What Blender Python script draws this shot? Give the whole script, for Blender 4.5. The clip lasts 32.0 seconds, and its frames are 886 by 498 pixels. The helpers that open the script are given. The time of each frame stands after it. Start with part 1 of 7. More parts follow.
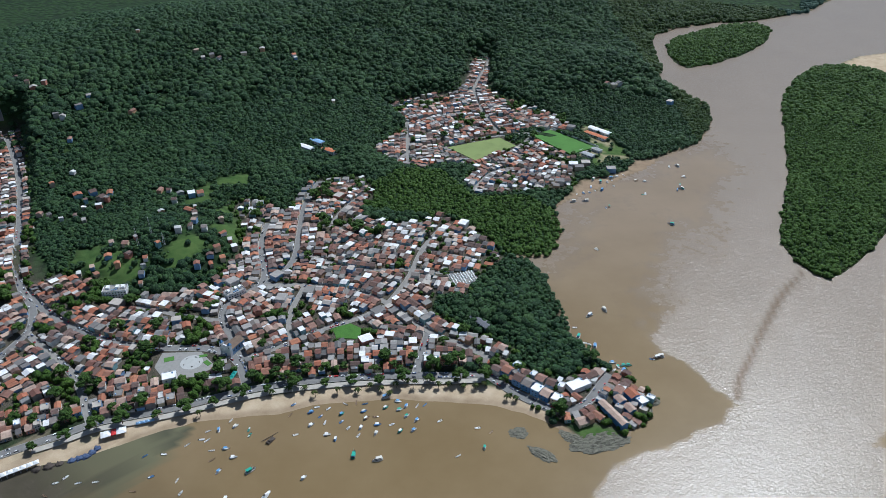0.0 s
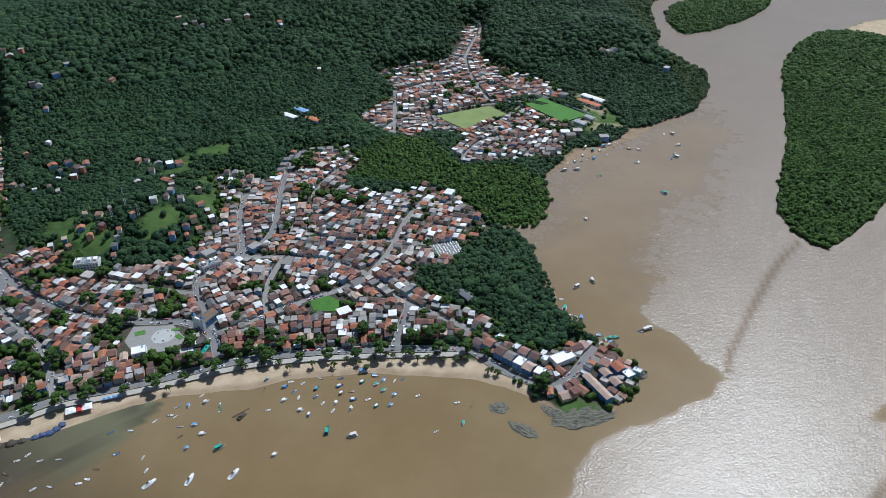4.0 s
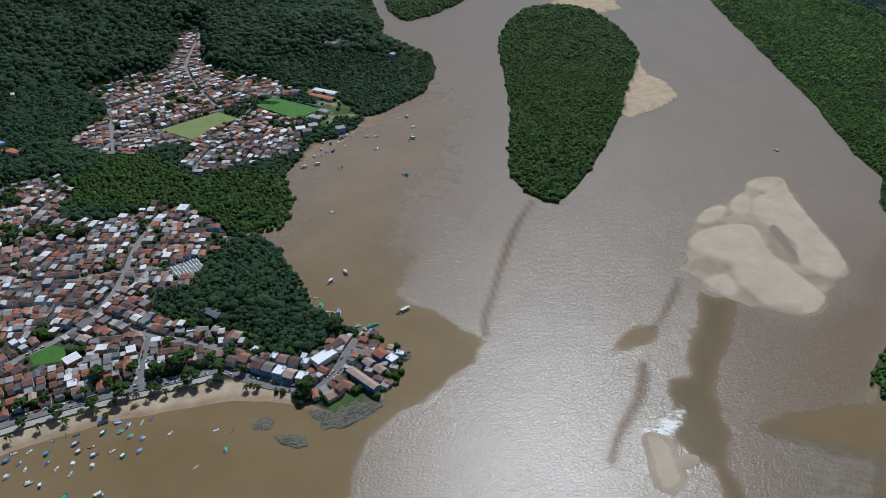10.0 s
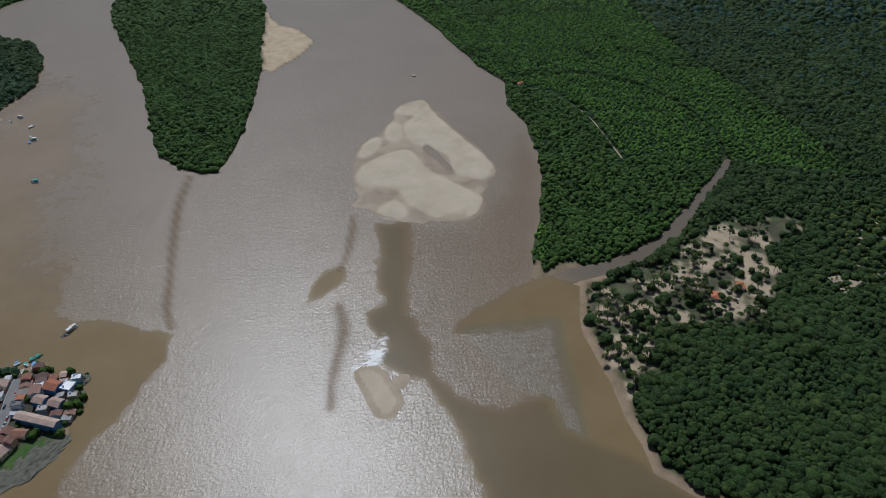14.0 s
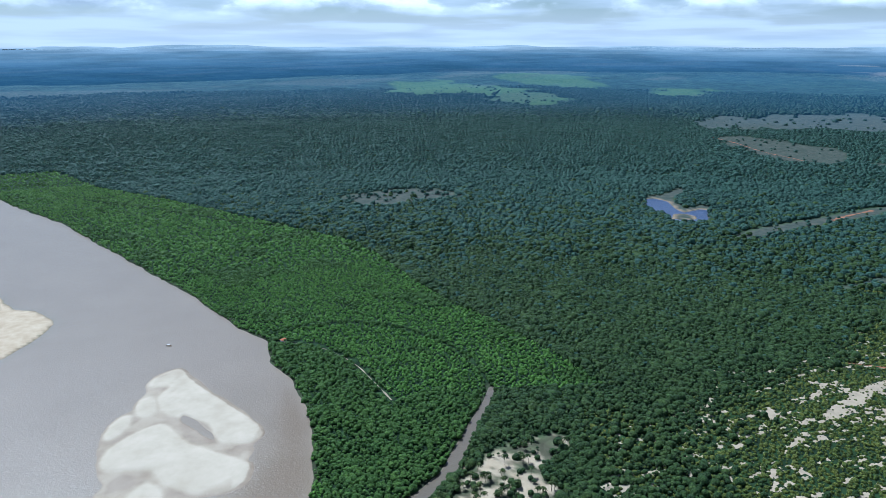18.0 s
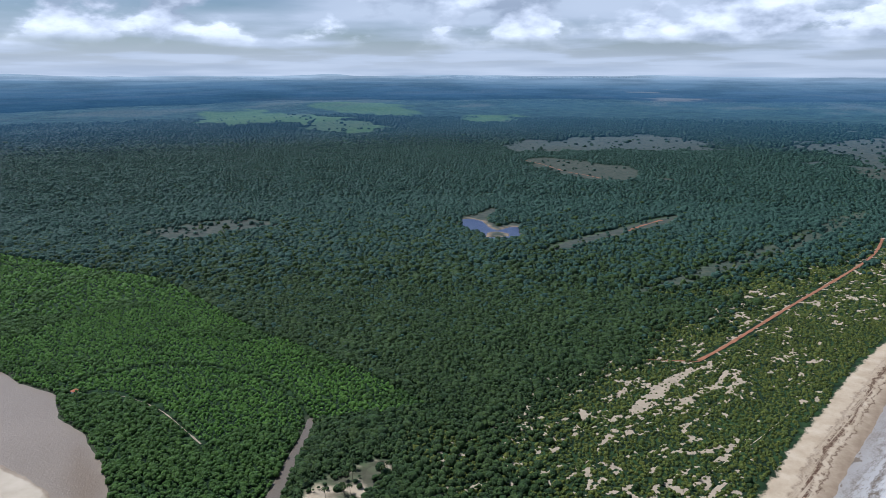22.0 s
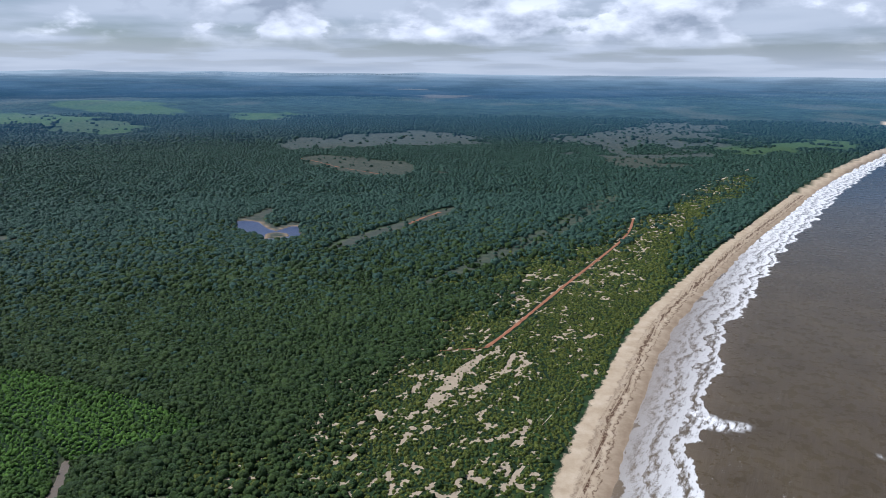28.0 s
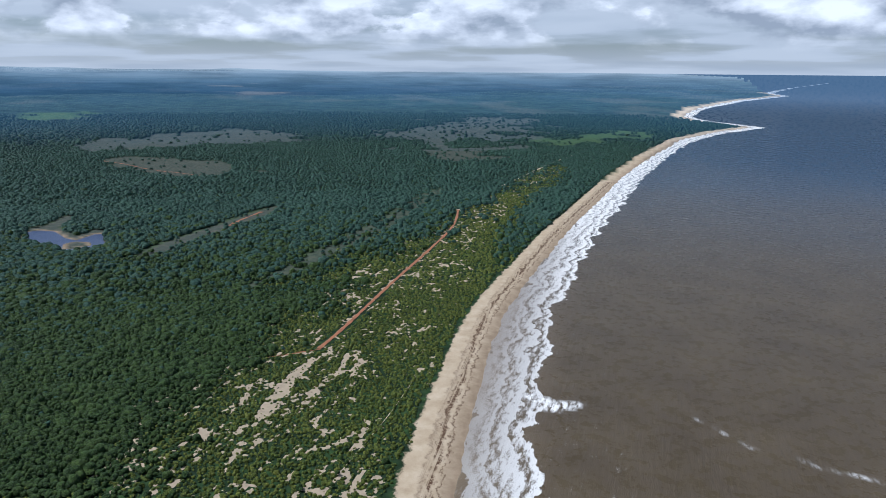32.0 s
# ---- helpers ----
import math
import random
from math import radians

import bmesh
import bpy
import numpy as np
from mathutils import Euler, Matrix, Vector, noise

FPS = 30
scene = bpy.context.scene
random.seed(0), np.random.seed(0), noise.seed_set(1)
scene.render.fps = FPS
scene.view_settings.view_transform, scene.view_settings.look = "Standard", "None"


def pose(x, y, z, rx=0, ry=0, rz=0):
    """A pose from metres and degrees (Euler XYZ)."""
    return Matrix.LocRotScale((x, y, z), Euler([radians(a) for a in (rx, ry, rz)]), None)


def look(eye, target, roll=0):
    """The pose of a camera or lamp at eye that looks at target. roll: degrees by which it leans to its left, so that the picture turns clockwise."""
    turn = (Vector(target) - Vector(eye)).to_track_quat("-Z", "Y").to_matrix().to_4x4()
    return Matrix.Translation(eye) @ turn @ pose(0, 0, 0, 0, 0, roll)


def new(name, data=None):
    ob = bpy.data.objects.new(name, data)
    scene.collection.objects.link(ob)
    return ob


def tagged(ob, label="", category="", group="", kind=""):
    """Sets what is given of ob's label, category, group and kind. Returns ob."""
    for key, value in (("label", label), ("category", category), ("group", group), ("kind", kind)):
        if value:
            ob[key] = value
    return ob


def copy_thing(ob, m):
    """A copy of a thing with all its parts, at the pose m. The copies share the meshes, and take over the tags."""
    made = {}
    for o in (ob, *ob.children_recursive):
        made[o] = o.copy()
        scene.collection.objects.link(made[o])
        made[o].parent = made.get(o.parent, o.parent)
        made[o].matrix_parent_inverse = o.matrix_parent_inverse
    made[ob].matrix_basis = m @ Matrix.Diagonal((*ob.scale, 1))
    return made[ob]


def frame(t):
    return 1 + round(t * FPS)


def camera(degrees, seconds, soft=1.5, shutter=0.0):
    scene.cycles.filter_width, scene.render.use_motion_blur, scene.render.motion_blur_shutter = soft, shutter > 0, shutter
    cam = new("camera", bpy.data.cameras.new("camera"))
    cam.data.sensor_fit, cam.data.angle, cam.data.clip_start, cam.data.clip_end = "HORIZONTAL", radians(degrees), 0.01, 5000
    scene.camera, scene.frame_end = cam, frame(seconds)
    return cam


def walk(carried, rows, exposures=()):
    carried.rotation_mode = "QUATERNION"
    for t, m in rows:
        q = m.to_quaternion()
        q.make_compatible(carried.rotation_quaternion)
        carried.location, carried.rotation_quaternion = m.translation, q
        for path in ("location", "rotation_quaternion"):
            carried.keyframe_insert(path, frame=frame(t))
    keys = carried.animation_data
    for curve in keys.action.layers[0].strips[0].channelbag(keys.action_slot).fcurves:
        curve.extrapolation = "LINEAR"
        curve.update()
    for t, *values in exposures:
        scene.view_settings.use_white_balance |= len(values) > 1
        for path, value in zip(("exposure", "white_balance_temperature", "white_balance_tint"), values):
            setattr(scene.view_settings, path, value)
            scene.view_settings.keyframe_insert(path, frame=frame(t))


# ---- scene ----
# ---------------------------------------------------------------- camera
cam = camera(62.0, 32.0, 0.8)
# seconds, x, y, z, yaw, pitch, roll
ROWS = [
    (0, 0.0, 0.0, 480.0, 0.00, -31.14, -0.36),
    (0.5, 2.7, 2.8, 477.2, 0.07, -32.36, -0.39),
    (1, 5.3, 5.6, 474.4, 0.11, -33.29, -0.47),
    (1.5, 7.9, 8.3, 471.6, 0.16, -33.26, -0.53),
    (2, 10.5, 11.1, 468.8, 0.20, -33.19, -0.58),
    (2.5, 13.1, 13.7, 466.0, 0.23, -33.10, -0.62),
    (3, 15.8, 16.3, 463.4, 0.27, -33.06, -0.68),
    (3.5, 18.7, 18.7, 460.8, 0.26, -33.01, -0.71),
    (5.5, 32.8, 26.3, 453.4, 0.34, -32.89, -0.76),
    (6, 36.2, 27.6, 451.7, 0.07, -32.87, -0.76),
    (6.5, 39.6, 28.8, 449.9, -0.94, -32.88, -0.74),
    (7, 42.8, 29.9, 448.1, -2.56, -32.89, -0.67),
    (7.5, 45.8, 30.8, 446.3, -4.40, -32.90, -0.59),
    (8, 48.6, 31.6, 444.4, -7.33, -32.92, -0.45),
    (8.5, 51.3, 32.3, 442.5, -10.40, -32.90, -0.39),
    (9, 54.2, 32.7, 440.7, -13.38, -32.84, -0.31),
    (9.5, 57.3, 32.9, 438.9, -16.48, -32.84, -0.27),
    (10, 60.6, 32.9, 437.2, -19.67, -32.82, -0.18),
    (10.5, 64.2, 32.9, 435.2, -23.05, -32.80, -0.15),
    (11, 67.7, 32.6, 433.1, -26.80, -32.78, -0.12),
    (11.5, 71.2, 32.0, 430.8, -30.64, -33.40, -0.09),
    (12, 74.6, 31.2, 428.5, -34.00, -34.78, -0.08),
    (12.5, 77.9, 30.2, 426.2, -37.46, -36.12, -0.17),
    (13, 81.1, 29.0, 424.0, -40.73, -36.10, -0.15),
    (13.5, 84.2, 27.8, 421.9, -44.08, -36.09, -0.16),
    (15.5, 96.4, 23.5, 415.8, -56.07, -32.73, 0.12),
    (16, 98.9, 21.5, 413.9, -58.33, -29.24, 0.17),
    (16.5, 101.3, 19.5, 412.0, -60.42, -25.75, 0.18),
    (17, 103.5, 17.4, 410.1, -62.26, -22.29, 0.15),
    (17.5, 105.6, 15.3, 407.9, -63.95, -18.82, 0.10),
    (18, 107.6, 13.0, 405.7, -65.32, -15.86, -0.01),
    (18.5, 109.8, 10.7, 403.5, -66.90, -13.43, -0.04),
    (19, 112.1, 8.3, 401.3, -68.53, -13.40, -0.08),
    (19.5, 114.7, 6.1, 399.2, -70.19, -13.39, -0.09),
    (20, 117.5, 4.1, 397.3, -71.91, -13.43, -0.14),
    (20.5, 120.6, 2.5, 395.6, -73.65, -13.49, -0.12),
    (21, 124.0, 1.3, 394.0, -75.20, -13.53, -0.04),
    (21.5, 127.6, 0.6, 392.6, -77.20, -13.55, -0.01),
    (22, 131.4, 0.5, 391.3, -79.07, -13.57, -0.00),
    (22.5, 135.2, 0.9, 390.0, -80.08, -13.57, -0.01),
    (23, 139.0, 1.6, 388.9, -81.11, -13.56, 0.01),
    (23.5, 142.6, 2.5, 387.8, -82.33, -13.55, 0.04),
    (24, 146.1, 3.6, 386.8, -83.99, -13.57, 0.09),
    (24.5, 149.5, 4.6, 385.8, -85.83, -13.61, 0.13),
    (25, 152.8, 5.6, 385.0, -87.34, -13.60, 0.21),
    (25.5, 156.2, 6.5, 384.0, -88.79, -13.61, 0.30),
    (27.5, 173.5, 5.5, 378.3, -94.42, -13.59, 0.33),
    (28, 177.7, 5.0, 376.6, -96.41, -13.56, 0.38),
    (28.5, 181.8, 4.6, 374.9, -98.34, -13.52, 0.44),
    (29, 185.8, 4.0, 373.3, -100.18, -13.50, 0.47),
    (29.5, 189.8, 3.3, 371.7, -101.77, -13.49, 0.46),
    (30, 193.8, 2.4, 370.2, -103.44, -13.52, 0.48),
    (30.5, 197.8, 1.4, 368.8, -105.26, -13.55, 0.50),
    (31, 201.8, 0.2, 367.3, -107.10, -13.58, 0.48),
    (31.5, 205.8, -1.0, 365.9, -108.89, -13.60, 0.47),
    (32, 209.8, -2.2, 364.4, -110.09, -13.61, 0.46),]
walk(cam, [(t, pose(x, y, z, 90 + pitch, 0, yaw) @ pose(0, 0, 0, 0, 0, roll)) for t, x, y, z, yaw, pitch, roll in ROWS],
     [(0, -0.15, 5400, 8), (7, -0.2, 5400, 9), (9, -0.55, 5400, 9), (10, -0.6, 5400, 9), (13, -0.85, 5450, 10), (15.5, -0.4, 5300, 8), (17, 0.15, 4850, 6), (18, 0.3, 4750, 5), (19, 0.05, 4950, 5), (20, 0.0, 5100, 9), (23, 0.0, 5350, 13), (28, -0.05, 5450, 14), (32, -0.1, 5350, 11)])

# ---------------------------------------------------------------- light
SUN_AZ, SUN_EL = radians(33.0), radians(54.0)
to_sun = Vector((math.sin(SUN_AZ) * math.cos(SUN_EL), math.cos(SUN_AZ) * math.cos(SUN_EL), math.sin(SUN_EL)))
sun_data = bpy.data.lights.new("sun", "SUN")
sun_data.energy, sun_data.angle, sun_data.color = 5.0, radians(0.55), (1.0, 0.95, 0.87)
new("sun", sun_data).matrix_world = look(to_sun * 900, (0, 0, 0))

world = bpy.data.worlds.new("world")
scene.world = world
world.use_nodes = True


def make_sky():
    nt = world.node_tree
    nt.nodes.clear()
    N, L = nt.nodes.new, nt.links.new
    sky = N("ShaderNodeTexSky")
    sky.sky_type, sky.sun_disc, sky.sun_elevation, sky.sun_rotation = "NISHITA", False, SUN_EL, SUN_AZ
    sky.altitude, sky.air_density, sky.dust_density, sky.ozone_density = 400, 1.0, 0.4, 2.0
    co = N("ShaderNodeTexCoord")
    sep = N("ShaderNodeSeparateXYZ")
    L(co.outputs["Generated"], sep.inputs[0])
    # cloud layer: the view direction laid on a flat deck, so that clouds crowd towards the horizon
    lift = N("ShaderNodeMath"); lift.operation = "ADD"; lift.inputs[1].default_value = 0.075
    L(sep.outputs["Z"], lift.inputs[0])
    flat = N("ShaderNodeVectorMath"); flat.operation = "DIVIDE"
    comb = N("ShaderNodeCombineXYZ")
    for k in "XY":
        L(lift.outputs[0], comb.inputs[k])
    comb.inputs["Z"].default_value = 1.0
    L(co.outputs["Generated"], flat.inputs[0]); L(comb.outputs[0], flat.inputs[1])
    stretch = N("ShaderNodeMapping")
    stretch.inputs["Scale"].default_value = (1.0, 1.0, 9.0)
    L(flat.outputs[0], stretch.inputs[0])
    big = N("ShaderNodeTexNoise"); big.inputs["Scale"].default_value = 0.5; big.inputs["Detail"].default_value = 6; big.inputs["Roughness"].default_value = 0.46
    L(stretch.outputs[0], big.inputs["Vector"])
    # heaped clouds low over the land
    heap_map = N("ShaderNodeMapping"); heap_map.inputs["Scale"].default_value = (8.0, 8.0, 17.0); heap_map.inputs["Location"].default_value = (3.1, 1.7, 0.4)
    L(co.outputs["Generated"], heap_map.inputs[0])
    heap = N("ShaderNodeTexNoise"); heap.inputs["Scale"].default_value = 1.0; heap.inputs["Detail"].default_value = 8; heap.inputs["Roughness"].default_value = 0.5
    L(heap_map.outputs[0], heap.inputs["Vector"])
    cover = N("ShaderNodeMapRange"); cover.inputs["From Min"].default_value = 0.30; cover.inputs["From Max"].default_value = 0.54
    L(big.outputs["Fac"], cover.inputs["Value"])
    band = N("ShaderNodeMapRange"); band.interpolation_type = "SMOOTHSTEP"
    band.inputs["From Min"].default_value = 0.02; band.inputs["From Max"].default_value = 0.05
    L(sep.outputs["Z"], band.inputs["Value"])
    high = N("ShaderNodeMapRange"); high.interpolation_type = "SMOOTHSTEP"
    high.inputs["From Min"].default_value = 0.075; high.inputs["From Max"].default_value = 0.13
    high.inputs["To Min"].default_value = 1.0; high.inputs["To Max"].default_value = 0.0
    L(sep.outputs["Z"], high.inputs["Value"])
    heap_c = N("ShaderNodeMapRange"); heap_c.inputs["From Min"].default_value = 0.43; heap_c.inputs["From Max"].default_value = 0.51
    L(heap.outputs["Fac"], heap_c.inputs["Value"])
    m1 = N("ShaderNodeMath"); m1.operation = "MULTIPLY"; L(heap_c.outputs[0], m1.inputs[0]); L(band.outputs[0], m1.inputs[1])
    m2 = N("ShaderNodeMath"); m2.operation = "MULTIPLY"; L(m1.outputs[0], m2.inputs[0]); L(high.outputs[0], m2.inputs[1])
    # grey-white deck and bright heaps
    shade = N("ShaderNodeValToRGB")
    e = shade.color_ramp.elements
    e[0].position, e[0].color = 0.36, (0.54, 0.59, 0.64, 1)
    e[1].position, e[1].color = 0.62, (0.70, 0.735, 0.765, 1)
    L(big.outputs["Fac"], shade.inputs[0])
    heap_s = N("ShaderNodeValToRGB")
    e = heap_s.color_ramp.elements
    e[0].position, e[0].color = 0.36, (0.43, 0.47, 0.52, 1)
    e[1].position, e[1].color = 0.68, (1.2, 1.2, 1.2, 1)
    # sunlit tops and grey undersides: the cloud here against the cloud a little higher
    above_map = N("ShaderNodeMapping"); above_map.inputs["Scale"].default_value = (8.0, 8.0, 17.0); above_map.inputs["Location"].default_value = (3.1, 1.7, 0.75)
    L(co.outputs["Generated"], above_map.inputs[0])
    above = N("ShaderNodeTexNoise"); above.inputs["Scale"].default_value = 1.0; above.inputs["Detail"].default_value = 6; above.inputs["Roughness"].default_value = 0.55
    L(above_map.outputs[0], above.inputs["Vector"])
    lit = N("ShaderNodeMath"); lit.operation = "SUBTRACT"; L(heap.outputs["Fac"], lit.inputs[0]); L(above.outputs["Fac"], lit.inputs[1])
    mid = N("ShaderNodeMath"); mid.operation = "MULTIPLY_ADD"; mid.inputs[1].default_value = 1.3; mid.inputs[2].default_value = 0.5
    L(lit.outputs[0], mid.inputs[0]); L(mid.outputs[0], heap_s.inputs[0])
    bg_sky, bg_deck = N("ShaderNodeBackground"), N("ShaderNodeBackground")
    bg_sky.inputs["Strength"].default_value = 0.05
    L(sky.outputs[0], bg_sky.inputs["Color"])
    mixc = N("ShaderNodeMixRGB")
    L(m2.outputs[0], mixc.inputs["Fac"]); L(shade.outputs[0], mixc.inputs["Color1"]); L(heap_s.outputs[0], mixc.inputs["Color2"])
    L(mixc.outputs[0], bg_deck.inputs["Color"]); bg_deck.inputs["Strength"].default_value = 0.9
    cov = N("ShaderNodeMath"); cov.operation = "MAXIMUM"
    c80 = N("ShaderNodeMath"); c80.operation = "MULTIPLY"; c80.inputs[1].default_value = 0.93
    open_up = N("ShaderNodeMapRange"); open_up.interpolation_type = "SMOOTHSTEP"
    open_up.inputs["From Min"].default_value = 0.12; open_up.inputs["From Max"].default_value = 0.40
    open_up.inputs["To Min"].default_value = 1.0; open_up.inputs["To Max"].default_value = 0.12
    L(sep.outputs["Z"], open_up.inputs["Value"])
    thin = N("ShaderNodeMath"); thin.operation = "MULTIPLY"
    L(cover.outputs[0], thin.inputs[0]); L(open_up.outputs[0], thin.inputs[1])
    L(thin.outputs[0], c80.inputs[0]); L(c80.outputs[0], cov.inputs[0]); L(m2.outputs[0], cov.inputs[1])
    # the air clears the deck's lower edge towards the horizon
    edge = N("ShaderNodeMapRange"); edge.interpolation_type = "SMOOTHSTEP"
    edge.inputs["From Min"].default_value = -0.01; edge.inputs["From Max"].default_value = 0.06
    edge.inputs["To Min"].default_value = 1.0; edge.inputs["To Max"].default_value = 0.0
    L(sep.outputs["Z"], edge.inputs["Value"])
    fac = N("ShaderNodeMath"); fac.operation = "MAXIMUM"; L(cov.outputs[0], fac.inputs[0]); L(edge.outputs[0], fac.inputs[1])
    mix = N("ShaderNodeMixShader")
    L(fac.outputs[0], mix.inputs[0]); L(bg_sky.outputs[0], mix.inputs[1]); L(bg_deck.outputs[0], mix.inputs[2])
    out = N("ShaderNodeOutputWorld")
    L(mix.outputs[0], out.inputs[0])


make_sky()

# ---------------------------------------------------------------- plan (metres; the river is at z = 0)
# plan-begin
CX, CY, EYE = 150.0, 5.0, 385.0      # the middle of the view, for the far distance
R_NEAR, R_FAR = 2900.0, 4780.0       # beyond R_NEAR the distance is drawn in, so that it stays inside 5 km

COAST_TOWN = [(-700, 230), (-480, 372), (-351, 443), (-324, 447), (-304, 453), (-285, 465), (-257, 480), (-226, 493), (-178, 500), (-153, 501), (-120, 514), (-85, 518), (-54, 522), (-18, 518), (23, 515), (49, 511), (73, 502), (92, 491), (108, 474), (118, 462), (136, 456), (153, 458), (164, 470), (171, 490), (189, 504), (199, 518), (188, 522), (184, 538), (185, 558), (165, 566), (153, 577), (153, 593), (141, 602), (135, 621), (135, 645), (127, 682), (120, 727), (110, 762), (94, 771)]
COAST_NORTH = [(128, 772), (144, 797), (158, 846), (152, 893), (163, 917), (184, 931), (195, 951), (222, 974), (258, 992), (292, 1035), (332, 1065), (384, 1096), (433, 1141), (472, 1215), (488, 1299), (459, 1385), (439, 1447), (465, 1560), (488, 1713), (512, 1776), (586, 1847), (684, 1889), (791, 1909), (974, 2000), (1092, 2129), (1330, 2900), (1900, 4600), (2500, 30000), (-30000, 30000), (-30000, 2000), (-3000, -900)]
ISLET = [(512, 1680), (545, 1746), (617, 1810), (737, 1877), (797, 1886), (811, 1831), (756, 1721), (673, 1619), (577, 1550), (515, 1524), (500, 1580)]
ISLAND = [(452, 719), (439, 733), (429, 759), (429, 800), (449, 855), (517, 998), (559, 1113), (619, 1282), (653, 1355), (718, 1459), (789, 1528), (851, 1541), (906, 1510), (917, 1431), (907, 1323), (873, 1216), (843, 1158), (753, 1036), (673, 936), (600, 853), (534, 783), (480, 737)]
ISLAND_SAND = [(838, 1150), (810, 1071), (819, 1037), (803, 980), (789, 958), (744, 934), (712, 927), (674, 911), (676, 936), (725, 1010), (763, 1050)]
TOP_SAND = [(840, 1545), (918, 1602), (987, 1626), (1035, 1582), (993, 1457), (928, 1442), (902, 1510)]
BAR = [(548, 593), (574, 621), (589, 634), (607, 645), (631, 652), (647, 649), (658, 656), (673, 665), (687, 668), (701, 686), (718, 692), (747, 689), (757, 678), (735, 643), (713, 582), (698, 540), (687, 507), (673, 485), (661, 478), (646, 480), (636, 468), (620, 465), (614, 454), (603, 447), (587, 441), (571, 442), (558, 453), (548, 471), (535, 469), (532, 479), (525, 488), (515, 513), (518, 533), (504, 555), (527, 557), (535, 578)]
SMALL_BAR = [(345, 361), (353, 361), (360, 352), (354, 337), (350, 319), (343, 313), (330, 312), (332, 324), (340, 342)]
EAST_BANK = [(2900, 30000), (2400, 4600), (1720, 2900), (1466, 2252), (1392, 1988), (1309, 1757), (1238, 1502), (1151, 1291), (1078, 1117), (1018, 970), (966, 844), (897, 706), (873, 636), (820, 590), (790, 536), (736, 474), (685, 431), (629, 392), (578, 362), (536, 332), (549, 318), (558, 293), (531, 276), (505, 254), (487, 228), (467, 201), (448, 179), (436, 159), (419, 140), (425, 70), (480, -40), (600, -140), (690, -190)]
BEACH = [(749, -212), (821, -250), (876, -277), (917, -300), (994, -345), (1100, -404), (1196, -466), (1297, -540), (1456, -666), (1670, -835), (1970, -1092), (2432, -1486), (2964, -1980), (3574, -2593), (3968, -3144), (4251, -3707), (4573, -3743), (4936, -3784), (5387, -3999), (6385, -4932), (7821, -6670), (9091, -8616), (10272, -9392), (13685, -13372), (18030, -19001)]
EAST = EAST_BANK + BEACH[:-2] + [(30000, -26000), (60000, -42300), (60000, 60000)]
TOWN = COAST_TOWN + COAST_NORTH
CREEK = [(520, 322), (566, 308), (603, 288), (639, 277), (681, 272), (732, 279), (776, 285), (834, 291), (871, 299)]
POND = [(2071, 324), (2084, 301), (2059, 266), (1975, 234), (1944, 211), (2000, 178), (1997, 157), (1934, 157), (1890, 145), (1847, 168), (1855, 191), (1808, 212), (1854, 229), (1921, 257), (1942, 293), (2011, 313)]
REEDS = [(1912, 233), (1936, 214), (1916, 180), (1884, 174), (1866, 202), (1861, 225)]
POND_BANK = [(2062, 330), (2103, 327), (2127, 293), (2247, 267), (2216, 236), (2146, 239), (2092, 257), (1992, 217), (2045, 178), (2027, 154), (1976, 154), (1910, 207), (2028, 266), (2060, 302)]
SWAMP = [(1976, 156), (1998, 116), (2031, 93), (2078, 46), (2162, -17)]
FAR_LAKE = [(14101, -554), (16443, -1626), (11432, -1210), (12581, -1902), (10135, -1450), (9725, -808)]
MANGROVE_EDGE = [(871, 299), (900, 215), (929, 181), (983, 247), (1025, 308), (1079, 390), (1119, 474), (1194, 573), (1301, 702), (1368, 794), (1400, 928), (1445, 1119), (1497, 1340), (1538, 1557), (1563, 1758), (1700, 2091), (1500, 2252)]
MANGROVE_EAST = [(536, 332), (639, 277), (732, 279)] + MANGROVE_EDGE + EAST_BANK[3:19]
MANGROVE_TOWN = [(-110, 900), (-60, 880), (20, 870), (60, 800), (90, 771), (128, 772), (144, 797), (158, 846), (152, 893), (120, 930), (40, 930), (0, 1010), (-60, 1020), (-110, 960)]
CLEARING = [(545, 285), (596, 262), (653, 244), (700, 250), (753, 230), (779, 191), (715, 191), (673, 153), (617, 149), (607, 176), (555, 201), (505, 192), (470, 200), (511, 253)]
FIELDS = [[(5097, 2789), (6222, 3285), (6579, 3156), (5972, 2289), (5410, 1647), (5117, 1386), (4584, 1250), (4630, 1550), (4934, 2043), (4943, 2363)],
          [(6932, 2607), (7792, 2687), (7346, 1789), (6388, 1416), (6124, 1677), (6385, 2048)], [(6593, 1101), (6575, 604), (6143, 426), (5955, 813)],
          [(3639, -1686), (3801, -2026), (4258, -2662), (3954, -2612), (3378, -1972), (3370, -1700)]]
HEATH_A = [(3877, 380), (4256, 292), (4617, 13), (4922, -448), (4517, -700), (4059, -657), (3866, -435), (3819, -46), (3616, 167)]
HEATH_B = [(3415, 321), (3566, 191), (3319, -89), (3152, -265), (2955, -280), (2822, -157), (2894, -15), (3058, 95)]
HEATH_C = [(4247, -1062), (4697, -1309), (5244, -1803), (5562, -2237), (5161, -2509), (4480, -2285), (3832, -1811), (3553, -1524), (3184, -1412), (2969, -1140), (3161, -1038), (3647, -1091)]
COPSE = [(3696, -1314), (3879, -1493), (3609, -1519), (3421, -1379), (3463, -1269)]
HEATH_PATH = [(3397, 294), (3302, 224), (3248, 173), (3060, 73), (2958, -37), (2818, -117)]
